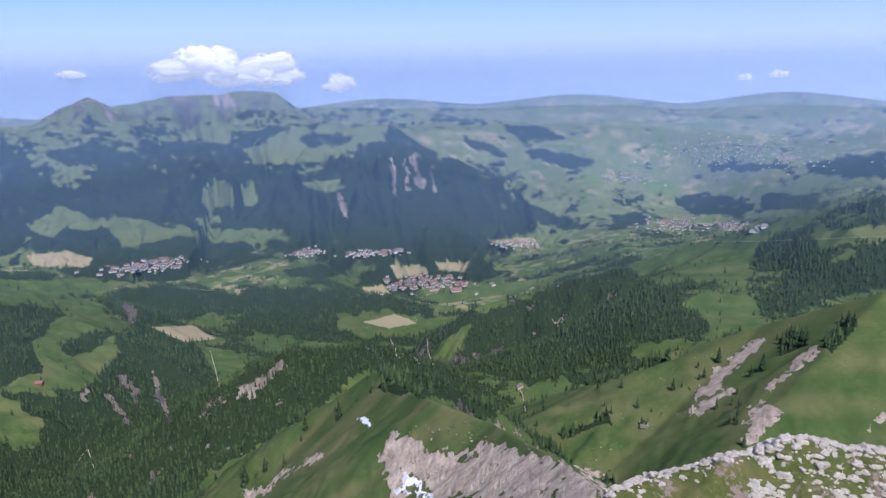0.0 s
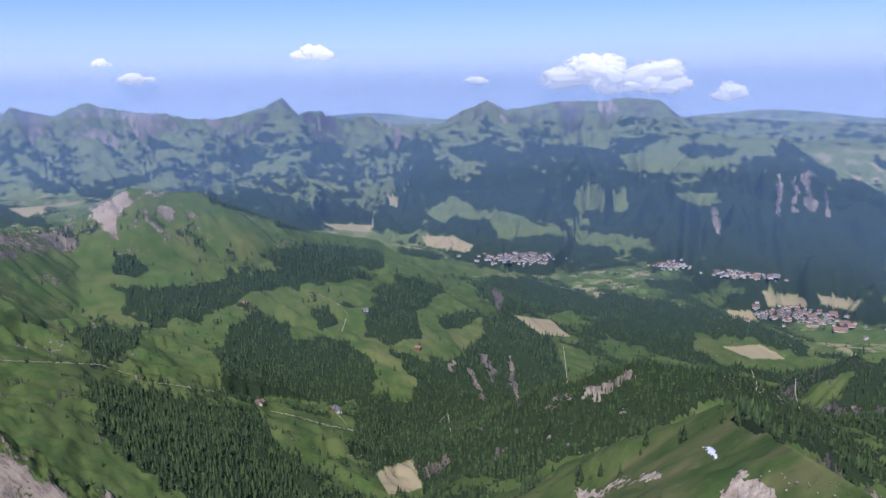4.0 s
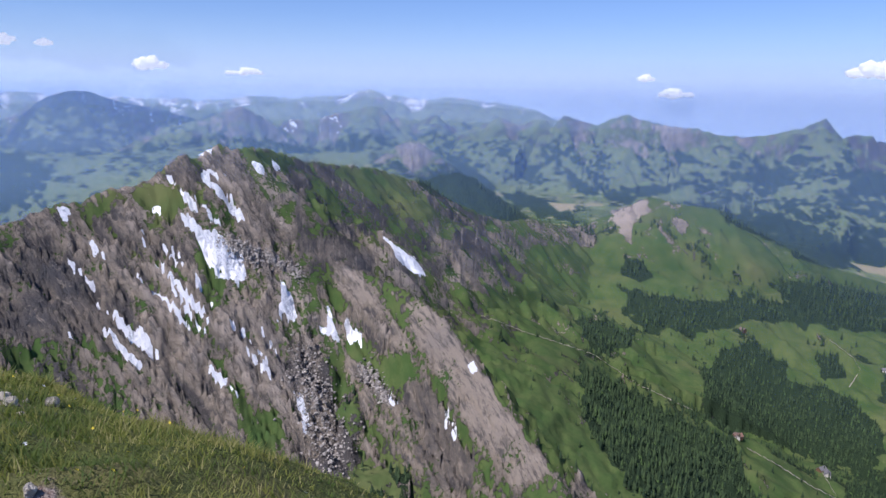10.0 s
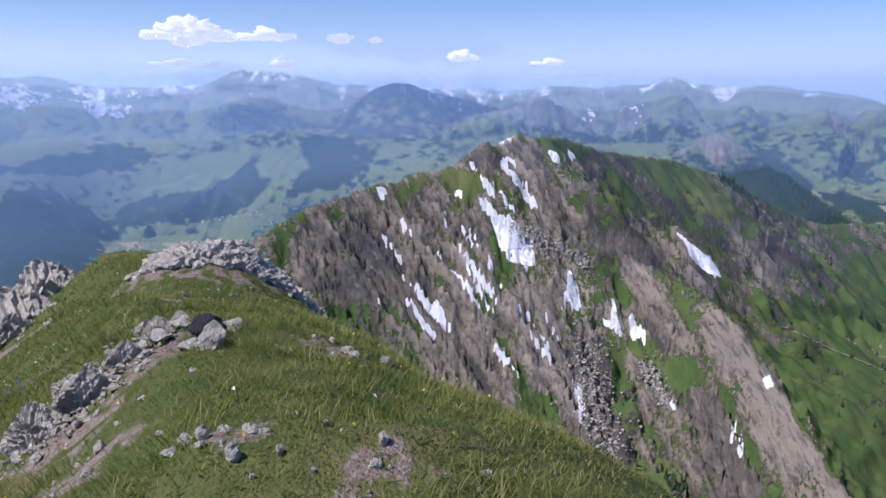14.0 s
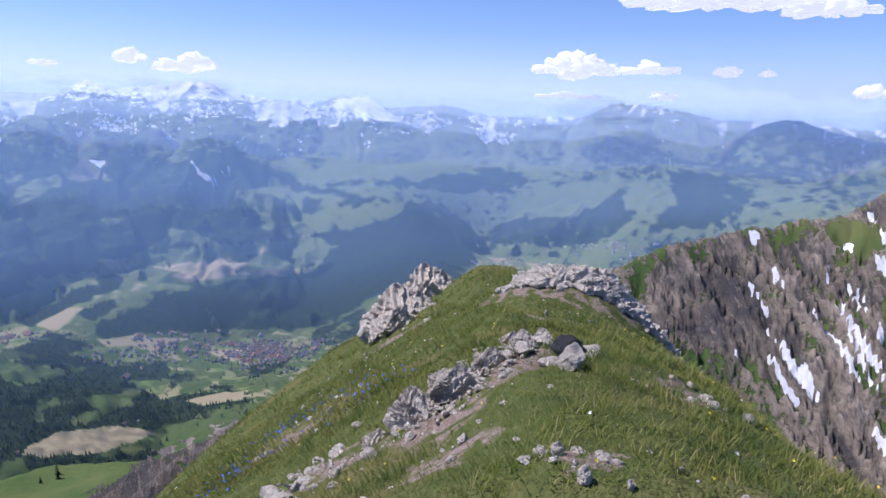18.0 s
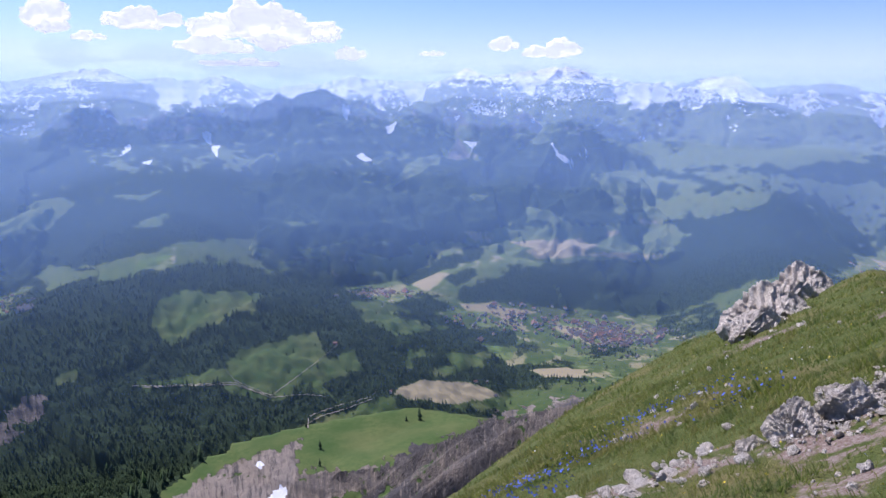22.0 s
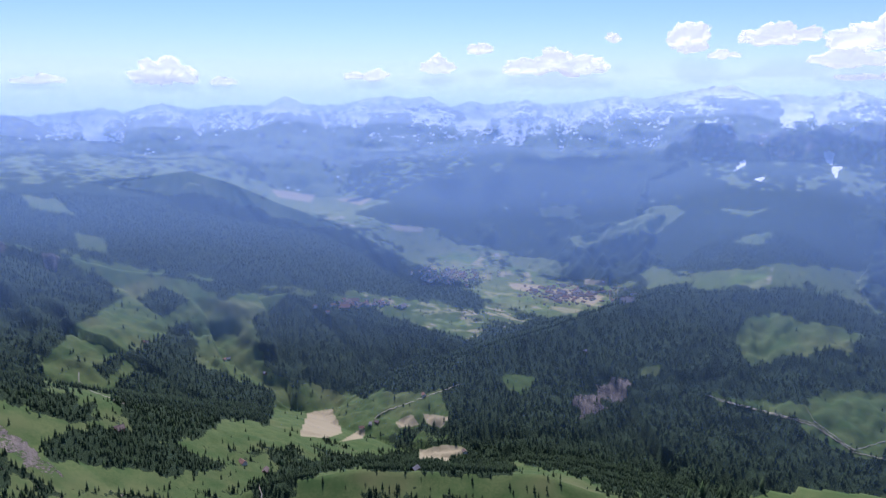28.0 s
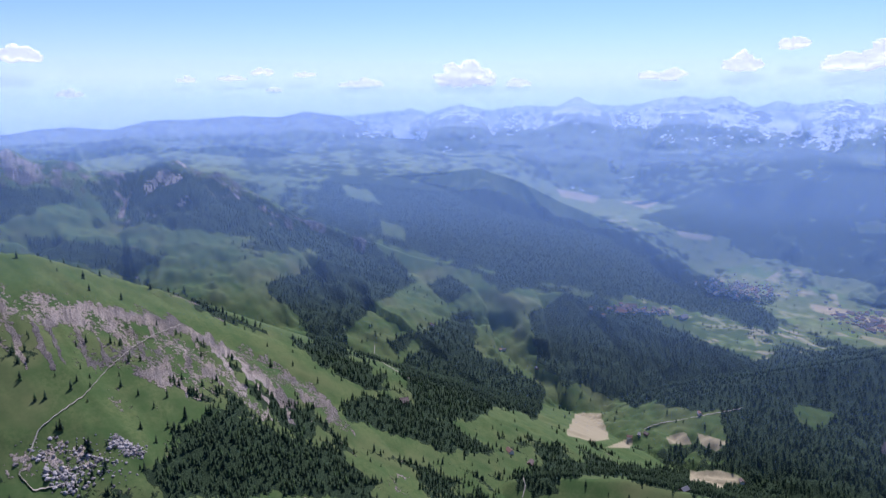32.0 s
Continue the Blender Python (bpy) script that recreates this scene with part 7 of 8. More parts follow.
def crag_mesh(name, seed, mat, flat, steps=7.0):
    """A weathered outcrop of tilted limestone beds, worn into ribs and broken edges."""
    bm = bmesh.new()
    bmesh.ops.create_icosphere(bm, subdivisions=5, radius=0.5)
    rnd = random.Random(seed)
    bed = Vector((0.75, 0.25, 0.6)).normalized()
    cuts = [(Vector((rnd.uniform(-1, 1), rnd.uniform(-1, 1), rnd.uniform(-0.3, 1))).normalized(), rnd.uniform(0.24, 0.42)) for _ in range(14)]
    off3 = Vector((seed * 3.7, seed * 1.3, 0))
    for v in bm.verts:
        p = v.co.copy()
        for nrm, d in cuts:
            e = p.dot(nrm) - d
            if e > 0:
                p -= nrm * e
        q = p.dot(bed) * steps + 0.9 * noise.noise(p * 2.6 + off3)
        out_ = v.co.normalized()
        p += out_ * ((q - math.floor(q)) ** 1.6 * 0.075 - 0.03)
        p += out_ * (0.07 * noise.noise(p * 4.5 + off3) + 0.045 * abs(noise.noise(p * 13 + off3)) + 0.02 * noise.noise(p * 31 + off3))
        p.z = (p.z + 0.3) * flat * 1.25
        v.co = p
    me = bpy.data.meshes.new(name)
    bm.to_mesh(me)
    bm.free()
    me.materials.append(mat)
    return me


STONES = [rock_mesh("stone", i + 1, LIME, 3, 0.0, 0.28, f) for i, f in enumerate((0.5, 0.8, 0.35, 0.6, 1.0, 0.45))]
CRAGS = [crag_mesh("crag", i + 21, LIME, f, n) for i, (f, n) in enumerate(((1.0, 11), (1.3, 14), (0.8, 10)))]


def put(name, me, x, y, size, turn=0.0, label="", group="", sink=0.06, tilt=(0, 0), z=None, stretch=(1, 1, 1)):
    ob = new(name, me)
    zz = ground_z(x, y) if z is None else z
    ob.matrix_world = pose(x, y, zz - sink * size, tilt[0], tilt[1], turn) @ Matrix.Diagonal((size * stretch[0], size * stretch[1], size * stretch[2], 1))
    return tagged(ob, label, "rock", group)


# the ribbed crag at the far end of the summit's back
for i, (x, y, size, turn, sx_, sz_) in enumerate(((-13.7, -9.5, 1.5, 30, 1.3, 0.7), (-14.6, -9.9, 2.0, 42, 1.3, 0.6), (-15.6, -10.4, 2.2, 50, 1.2, 0.62), (-16.9, -10.9, 2.2, 46, 1.2, 0.7), (-18.3, -11.4, 2.0, 38, 1.2, 0.75), (-20.0, -11.8, 1.6, 30, 1.2, 0.7))):
    put("limestone_crag", CRAGS[i % 3], x, y, size, turn, "pale ribbed limestone crag rising from the grass", "limestone crags", 0.3, stretch=(sx_, 1, sz_))
# the rubble heap
def shard_heap(name, label, n, place, lo, hi):
    """Countless broken limestone bits, each an angular splinter."""
    t = (1 + 5 ** 0.5) / 2
    ico = np.array([(-1, t, 0), (1, t, 0), (-1, -t, 0), (1, -t, 0), (0, -1, t), (0, 1, t), (0, -1, -t), (0, 1, -t), (t, 0, -1), (t, 0, 1), (-t, 0, -1), (-t, 0, 1)]) / 3.8
    fi = np.array([(0, 11, 5), (0, 5, 1), (0, 1, 7), (0, 7, 10), (0, 10, 11), (1, 5, 9), (5, 11, 4), (11, 10, 2), (10, 7, 6), (7, 1, 8), (3, 9, 4), (3, 4, 2), (3, 2, 6), (3, 6, 8), (3, 8, 9), (4, 9, 5), (2, 4, 11), (6, 2, 10), (8, 6, 7), (9, 8, 1)])
    vs, fs = [], []
    for q in range(n):
        x, y, up = place()
        size = lo + (hi - lo) * rng.random() ** 3
        a = rng.random() * 6.28
        turn = np.array([(math.cos(a), -math.sin(a), 0), (math.sin(a), math.cos(a), 0), (0.3 * rng.normal(), 0.3 * rng.normal(), 1)])
        fs.append(fi + 12 * q)
        vs.append((ico * (0.55 + 0.8 * rng.random((12, 3))) * (1.3, 0.9, 0.65)) @ turn.T * size + (x, y, ground_z(x, y) + up + size * 0.12))
    tagged(new(name, raw_mesh(name, np.concatenate(vs), np.concatenate(fs), LIME, False)), label, "rocks", kind="stuff")


def heap_spot():
    a, q = rng.random() * 2 * np.pi, rng.random() ** 0.6
    u, w = math.cos(a) * q * 1.5, math.sin(a) * q * 0.75
    return -10.2 + u * 0.35 - w * 0.9, -3.55 - u * 0.85 + w * 0.35, 0.22 * (1 - q)


def outcrop_spot():
    a, q = rng.random() * 6.28, rng.random() ** 0.7
    return -5.15 + math.cos(a) * q * 0.75 - math.sin(a) * q * 0.3, -3.05 + math.sin(a) * q * 0.42, 0.05 * (1 - q)


def flank_spot():
    a, q = rng.random() * 6.28, rng.random() ** 0.6
    return -4.2 + math.cos(a) * q * 0.4, -3.85 + math.sin(a) * q * 0.35, 0.0


shard_heap("limestone_rubble", "heap of broken pale limestone on the grass", 2600, heap_spot, 0.05, 0.2)
shard_heap("outcrop_debris", "broken white limestone bits round an outcrop", 380, outcrop_spot, 0.02, 0.085)
shard_heap("flank_debris", "broken white limestone bits on the flowery flank", 60, flank_spot, 0.02, 0.085)
for i in range(260):
    x, y, up = heap_spot()
    put("rubble_stone", STONES[i % 6], x, y, 0.05 + 0.13 * rng.random() ** 2.2, rng.random() * 360, "broken pale limestone block in a heap", "rubble heap on the grass", 0.0, (rng.random() * 40 - 20, rng.random() * 40 - 20), z=ground_z(x, y) + up)
# the mid outcrop
for i, (x, y, size, turn) in enumerate(((-5.06, -3.1, 0.4, 30), (-4.75, -3.3, 0.34, 80), (-5.25, -3.35, 0.26, 140), (-5.35, -2.95, 0.28, 10), (-5.6, -2.8, 0.2, 60), (-4.55, -3.5, 0.24, 190), (-5.8, -3.0, 0.18, 90), (-5.9, -2.75, 0.16, 20), (-4.95, -3.25, 0.3, 250))):
    put("weathered_outcrop", CRAGS[i % 3], x, y, size * 1.2, turn * 0.2, "weathered grey-white limestone outcrop in the turf", "weathered outcrops", 0.28, stretch=(1, 1, 0.75))
for i in range(70):
    a, q = rng.random() * 6.28, rng.random() ** 0.7
    x, y = -5.1 + math.cos(a) * q * 0.85 - math.sin(a) * q * 0.12, -3.15 + math.sin(a) * q * 0.42
    put("outcrop_chip", STONES[(2, 0, 5, 3)[i % 4]], x, y, 0.03 + 0.07 * rng.random() ** 2, rng.random() * 360, "broken limestone flake beside an outcrop", "outcrop flakes", 0.12)
put("white_block", STONES[4], -4.85, -2.12, 0.2, 20, "white limestone block with a dark stone beside it", sink=0.05)
ob = put("dark_stone", rock_mesh("dark_stone", 91, DARKSTONE, 4, 0, 0.2, 0.5), -4.98, -2.2, 0.27, 70, "rounded charcoal-grey stone on a white block", sink=-0.4)
for x, y, size, turn in ((-5.75, -2.3, 0.26, 10), (-5.8, -2.7, 0.22, 60), (-5.45, -2.72, 0.2, 110), (-5.3, -2.45, 0.2, 30)):
    put("flat_stone", STONES[2], x, y, size, turn, "flat white limestone slab in short grass", "flat stones", 0.0)
for x, y, size, turn, kind in ((-5.15, -1.77, 0.22, 0, 3), (-5.4, -1.42, 0.16, 40, 0), (-5.72, -1.49, 0.12, 90, 1), (-3.18, -1.72, 0.17, 20, 2), (-3.21, -1.58, 0.14, 70, 4), (-3.3, -1.42, 0.13, 100, 0), (-3.25, -1.32, 0.12, 10, 5), (-3.03, -1.2, 0.1, 50, 1), (-4.3, -2.35, 0.13, 60, 2), (-4.45, -2.1, 0.12, 120, 2), (-6.43, -5.34, 0.3, 30, 2), (-6.2, -5.15, 0.2, 60, 0), (-6.7, -5.2, 0.26, 10, 5), (-6.0, -5.4, 0.18, 80, 2)):
    put("loose_stone", STONES[kind], x, y, size * 0.5, turn, "loose white limestone in the grass", "loose stones")
for i in range(14):
    a, q = rng.random() * 6.28, rng.random() ** 0.5
    x, y = -4.3 + math.cos(a) * q * 0.42, -3.8 + math.sin(a) * q * 0.5
    put("slab_stone", STONES[(2, 0, 5)[i % 3]], x, y, 0.07 + 0.16 * rng.random() ** 1.5, rng.random() * 360, "flaky pale limestone slab on the flowery flank", "slab stones", 0.12)
for i in range(7):
    x, y = -3.7 + rng.random() * 0.5 - 0.25, -4.0 + rng.random() * 0.6 - 0.3
    put("slab_stone", STONES[(2, 0, 5)[i % 3]], x, y, 0.07 + 0.15 * rng.random(), rng.random() * 360, "flaky pale limestone slab on the flowery flank", "slab stones", 0.12)
for i in range(190):
    a, b, w = SOIL[i % len(SOIL)]
    s, v = a + rng.normal() * w * 0.7, b + rng.normal() * w * 0.7
    put("pebble", STONES[i % 6], s * US[0] + v * VS[0], s * US[1] + v * VS[1], 0.02 + 0.045 * rng.random() ** 2 * (1 + s / 6), rng.random() * 360, "small pale limestone chip on bare soil", "stone chips")
for i in range(45):
    s, v = 4 + 14 * rng.random(), -2 + 5 * rng.random()
    put("pebble", STONES[i % 6], s * US[0] + v * VS[0], s * US[1] + v * VS[1], 0.04 + 0.08 * rng.random() ** 2, rng.random() * 360, "small pale stone in the turf", "stone chips")

# ---- flowers ----
def flower_material(name, colour):
    k = Mat(name)
    return k.done(k.mix(k.ramp(k.island(), 0, 1, 0, 0.4), colour, tuple(c * 0.6 for c in colour)), 0.7, 0.2)


def flowers(name, label, colour, spots, size):
    """Small five-petalled blossoms on the summit."""
    s, v = spots
    n = len(s)
    x, y, z = s * US[0] + v * VS[0], s * US[1] + v * VS[1], summit_z(s, v) + 0.05 + 0.07 * rng.random(n)
    ang = np.arange(10) / 10 * 2 * np.pi
    rad = np.where(np.arange(10) % 2, 0.4, 1.0)
    p = np.zeros((n, 11, 3))
    p[:, 0] = np.stack([x, y, z], 1)
    for j in range(10):
        p[:, j + 1] = np.stack([x + np.cos(ang[j]) * rad[j] * size, y + np.sin(ang[j]) * rad[j] * size, z + size * 0.35 + size * 0.6 * np.sin(ang[j] + x * 9)], 1)
    b = np.arange(n)[:, None] * 11
    f = np.concatenate([b + [0, j + 1, (j + 1) % 10 + 1] for j in range(10)])
    tagged(new(name, raw_mesh(name, p.reshape(-1, 3), f, flower_material(name, colour))), label, "flower", kind="stuff")


def spots(centres, n, spread):
    c = np.array(centres)[rng.integers(0, len(centres), n)]
    return c[:, 0] + rng.normal(size=n) * spread, c[:, 1] + rng.normal(size=n) * spread


flowers("blue_flowers", "clusters of small blue alpine flowers", (0.1, 0.16, 0.6), spots([(6.8, 2.9), (6.4, 3.2), (6.2, 2.7), (7.2, 2.4), (7.0, 1.3), (5.8, 2.6), (8.0, 2.1), (8.6, 1.6), (9.2, 2.4)], 420, 0.22), 0.014)
flowers("yellow_flowers", "scattered small yellow alpine flowers", (0.75, 0.6, 0.05), (2.8 + 9 * rng.random(160), -2.2 + 6 * rng.random(160)), 0.009)
flowers("white_flowers", "scattered small white alpine flowers", (0.8, 0.8, 0.78), (2.5 + 11 * rng.random(60), -2.2 + 6 * rng.random(60)), 0.011)

# ---- the stony terrace below the summit ----
ta, tr = np.meshgrid(np.radians(np.arange(-40, -10.5, 0.25)), np.linspace(9, 27, 90), indexing="ij")
edge = np.interp(np.degrees(ta), [-40, -32, -28, -25, -22, -18, -14, -12], [27, 26.0, 25.6, 24.6, 23.4, 22.0, 20.6, 19.0])
tz = -11.6 - 1.1 * np.maximum(0, tr - edge) + 0.35 * fbm(ta * 14, tr * 0.5, 4, 12) + 0.9 * np.exp(-((tr - edge + 1.2) / 1.2) ** 2) - 0.05 * np.maximum(0, 17 - tr) ** 2
tx, ty = -tr * np.sin(ta), tr * np.cos(ta)
me = raw_mesh("stony_terrace", np.stack([tx, ty, tz], -1).reshape(-1, 3), grid_faces(*ta.shape)[:, ::-1], TURF)
me.attributes.new("soil", "FLOAT", "POINT").data.foreach_set("value", np.clip(0.3 + 0.4 * fbm(ta * 25, tr * 0.8, 3, 5), 0, 1).ravel().astype(np.float32))
tagged(new("stony_terrace", me), "grassy terrace strewn with white limestone", "ground", kind="structure")
EDGE_AZ, EDGE_R = [-40, -32, -28, -25, -22, -18, -14, -12], [27, 26.0, 25.6, 24.6, 23.4, 22.0, 20.6, 19.0]


def terrace_spot():
    """A place for a stone: on the rim, or on the slab field before it."""
    if rng.random() < 0.25:
        az = -36 + 24 * rng.random()
        r = float(np.interp(az, EDGE_AZ, EDGE_R)) - 0.1 - 1.4 * rng.random() ** 2
        size = 0.15 + 0.45 * rng.random() ** 2
    else:
        az = -37 + 12.5 * rng.random() ** 1.2
        r = float(np.interp(az, EDGE_AZ, EDGE_R)) - 0.3 - 7 * rng.random()
        size = 0.2 + 0.6 * rng.random() ** 2
    hx, hy = heading(az)
    j, m = int((az + 40) / 0.25), int(np.clip((r - 9) / 18 * 89, 0, 89))
    return hx * r, hy * r, float(tz[j, m]), size


for i in range(290):
    x, y, z, size = terrace_spot()
    put("limestone_boulder", STONES[i % 6], x, y, size * 0.55, rng.random() * 360, "white limestone boulder on a steep terrace", "terrace boulders", 0.15, z=z, stretch=(1.3, 1, 0.5))
shards = [np.array([v.co for v in m_.vertices]) for m_ in STONES]
tris = [np.array([list(p.vertices) for p in m_.polygons]) for m_ in STONES]
vs, fs, o = [], [], 0
for i in range(2600):
    x, y, z, size = terrace_spot()
    a = rng.random() * 6.283
    turn = np.array([(math.cos(a), -math.sin(a), 0), (math.sin(a), math.cos(a), 0), (0, 0, 0.6)])
    v = shards[i % 6] @ turn.T * size * 0.6 + (x, y, z - size * 0.1)
    vs.append(v)
    fs.append(tris[i % 6] + o)
    o += len(v)
tagged(new("limestone_shards", raw_mesh("limestone_shards", np.concatenate(vs), np.concatenate(fs), LIME, False)), "white limestone shards between the boulders", "rocks", kind="stuff")

# ---- finding places on the land ----
SIGHT = np.maximum.accumulate(EL, axis=1)


def on_land(az, el):
    """The place on the land met first in this direction: its distance, x, y, z, and the scale there."""
    i = min(NA - 1, max(0, int(round((az - AZ[0]) / (AZ[1] - AZ[0])))))
    j = min(NR - 1, max(1, int(np.searchsorted(SIGHT[i], el))))
    e0, e1 = SIGHT[i, j - 1], SIGHT[i, j]
    q = min(1.0, max(0.0, (el - e0) / (e1 - e0 + 1e-9)))
    r = RR[j - 1] + (RR[j] - RR[j - 1]) * q
    z = Z2[i, j - 1] + (Z2[i, j] - Z2[i, j - 1]) * q
    hx, hy = heading(az)
    return r, hx * r, hy * r, z, float(S[i, j])


# ---- cart tracks ----
def track_material():
    k = Mat("gravel_track")
    return k.done(k.mix(k.ramp(k.noise(0.3, 4), 0.3, 0.7), (0.27, 0.24, 0.18), (0.42, 0.38, 0.3)), 0.95, 0.1)


TRACK = track_material()


def track(points):
    """A gravel ribbon laid over the land."""
    line = []
    for (a0, e0), (a1, e1) in zip(points[:-1], points[1:]):
        n = max(2, int(max(abs(a1 - a0), abs(e1 - e0)) / 0.15))
        line += [(a0 + (a1 - a0) * i / n, e0 + (e1 - e0) * i / n) for i in range(n)]
    line.append(points[-1])
    bm = bmesh.new()
    old = None
    for i, (a, e) in enumerate(line):
        r, x, y, z, s = on_land(a, e + 0.03 * math.sin(i * 1.7))
        b = line[min(i + 1, len(line) - 1)]
        c = line[max(i - 1, 0)]
        da, de = b[0] - c[0], b[1] - c[1]
        w = (0.55 + r / 6000) * s
        hx, hy = heading(a)
        slant = abs(da) / (math.hypot(da, de) + 1e-6)
        gx_, gy_ = (-hy, hx) if slant < 0.5 else (hx, hy)
        w2 = w if slant < 0.5 else w * 1.8
        lift = 0.5 + r / 2200
        pair = [bm.verts.new((x + gx_ * w2 * k, y + gy_ * w2 * k, z + lift)) for k in (-1, 1)]
        if old and (Vector(old[0].co) - Vector(pair[0].co)).length < 140:
            bm.faces.new((old[0], old[1], pair[1], pair[0]))
        old = pair
    me = bpy.data.meshes.new("cart_track")
    bm.to_mesh(me)
    bm.free()
    me.materials.append(TRACK)
    tagged(new("cart_track", me), "pale gravel cart track winding over meadows", "track", kind="structure")


track([(236.79, -16.64), (238.67, -17.13), (240.33, -17.86), (242.23, -19.20), (243.92, -20.70), (245.90, -21.68), (247.09, -22.39), (247.80, -23.74), (248.68, -25.02), (247.94, -26.24), (245.34, -26.38)])
track([(156.31, -20.23), (158.20, -21.55), (160.11, -22.75), (162.03, -23.87), (163.44, -23.18), (164.83, -22.48), (165.51, -21.58)])
track([(171.72, -22.15), (167.63, -22.54), (164.84, -22.78), (162.03, -24.00), (159.16, -23.97), (157.63, -24.23), (157.43, -24.74)])
track([(159.17, -26.48), (159.07, -25.63), (156.76, -25.00), (153.88, -24.44)])
track([(65.89, -16.88), (63.78, -17.53), (61.90, -18.16), (59.08, -18.82), (56.25, -19.48), (54.34, -20.46), (52.44, -21.40), (50.10, -22.13), (48.24, -22.70)])
track([(44.06, -24.65), (41.82, -25.32), (39.61, -26.12), (37.04, -26.78)])
track([(38.91, -25.00), (38.43, -25.50), (37.71, -26.34)])
track([(37.77, -19.17), (37.25, -17.87), (37.80, -17.14), (39.49, -16.15)])
track([(19.46, -20.58), (19.25, -21.79), (19.07, -23.28)])
track([(1.91, -20.90), (1.81, -22.22), (1.37, -23.33)])
track([(5.00, -20.99), (4.56, -21.81), (4.50, -22.55)])
track([(-5.67, -24.67), (-6.15, -25.52), (-6.40, -26.79)])
track([(-18.98, -13.33), (-24.13, -12.92), (-28.19, -12.44), (-31.88, -11.94)])
track([(30.77, -27.49), (29.81, -26.39), (29.13, -25.79), (28.98, -26.60), (28.87, -27.40)])
track([(221.74, -19.35), (221.80, -19.93), (221.12, -20.72), (218.91, -22.00)])
track([(200.11, -25.59), (199.14, -24.78), (198.18, -24.39), (196.26, -23.87), (194.83, -23.38), (193.40, -22.95), (192.21, -22.51)])
track([(161.73, -23.87), (163.24, -23.46), (164.83, -22.63), (167.15, -22.49), (170.38, -22.22), (172.48, -21.92)])
track([(209.31, -29.02), (209.05, -29.82), (209.27, -30.63)])
track([(153.52, -18.42), (152.61, -17.29), (152.85, -16.85)])
track([(26.98, -15.22), (23.44, -14.91), (20.69, -15.76), (16.53, -16.58)])
track([(159.43, -26.22), (157.95, -25.65), (156.09, -25.29), (153.77, -24.59), (153.11, -23.55)])

# ---- woods ----
def spruce_material():
    k = Mat("spruce_needles")
    r = k.island()
    col = k.mix(k.ramp(r, 0.0, 0.8), (0.02, 0.036, 0.02), (0.045, 0.07, 0.03))
    col = k.mix(k.ramp(r, 0.88, 0.99), col, (0.06, 0.1, 0.033))
    return k.done(col, 0.9, 0.1)


SPRUCE = spruce_material()


def spruces(name, label, x, y, z, h, seed):
    """Many small spruces, each of three ragged tiers of boughs, in one mesh."""
    g_ = np.random.default_rng(seed)
    n, sides = len(x), 6
    tiers = ((0.04, 0.5, 0.19), (0.34, 1.0, 0.135))
    p = np.zeros((n, len(tiers) * (sides + 1), 3))
    faces = []
    spin = g_.random(n) * 6.28
    lean = g_.normal(size=(n, 2)) * 0.02
    for q, (z0, z1, rad) in enumerate(tiers):
        o = q * (sides + 1)
        p[:, o] = np.stack([x + lean[:, 0] * h * z1, y + lean[:, 1] * h * z1, z + h * z1], 1)
        for k in range(sides):
            a = spin + q * 0.5 + k * 2 * np.pi / sides
            rr = h * rad * (0.65 + 0.7 * g_.random(n))
            p[:, o + 1 + k] = np.stack([x + np.cos(a) * rr, y + np.sin(a) * rr, z + h * (z0 - 0.08 + 0.1 * g_.random(n))], 1)
            faces.append([o, o + 1 + k, o + 1 + (k + 1) % sides])
    f = (np.arange(n)[:, None, None] * p.shape[1] + np.array(faces)[None]).reshape(-1, 3)
    tagged(new(name, raw_mesh(name, p.reshape(-1, 3), f, SPRUCE)), label, "forest", kind="stuff")


rng = np.random.default_rng(11)
cell = R2 * np.gradient(A2, axis=0) * np.gradient(R2, axis=1)
gap = np.clip(R2 / S / 170, 5.5, 15) * S
wood = np.clip((FOREST - 0.44) / 0.1, 0, 1) + 0.09 * np.clip((FOREST - 0.02) / 0.3, 0, 1)
wood *= np.clip((0.62 - ROCK) / 0.2, 0.12, 1) * (SNOW < 0.4) * (HAY < 0.4) * (STEEP < 1.6)
want = cell / gap ** 2 * wood * (R2 < 3100) * (R2 > 420) * (EL > SIGHT - 0.5) * (EL > -36)
want *= min(1.0, 88000 / want.sum())
count = rng.poisson(want)
ii, jj = np.nonzero(count)
rep_ = count[ii, jj]
ii, jj = np.repeat(ii, rep_), np.repeat(jj, rep_)
u, w = rng.random(len(ii)), rng.random(len(ii))
i2, j2 = np.minimum(ii + 1, NA - 1), np.minimum(jj + 1, NR - 1)
ra = A2[ii, jj] + u * (A2[i2, jj] - A2[ii, jj])
rr_ = R2[ii, jj] + w * (R2[ii, j2] - R2[ii, jj])
zz = (Z2[ii, jj] * (1 - u) + Z2[i2, jj] * u) * (1 - w) + (Z2[ii, j2] * (1 - u) + Z2[i2, j2] * u) * w
sc = S[ii, jj]
hgt = (7 + 9 * rng.random(len(ii))) * np.clip(rr_ / 1400, 0.8, 1.3) * sc
tx_, ty_, tz_ = -np.sin(ra) * rr_, np.cos(ra) * rr_, zz
for k, (lo, hi) in enumerate(((-40, 12), (12, 45), (45, 80), (80, 140), (140, 180), (180, 212), (212, 260))):
    m = (np.degrees(ra) >= lo) & (np.degrees(ra) < hi)
    if m.any():
        spruces("spruce_forest", "dark spruce forest on mountain slopes with gaps", tx_[m], ty_[m], tz_[m] - 0.3, hgt[m], k)



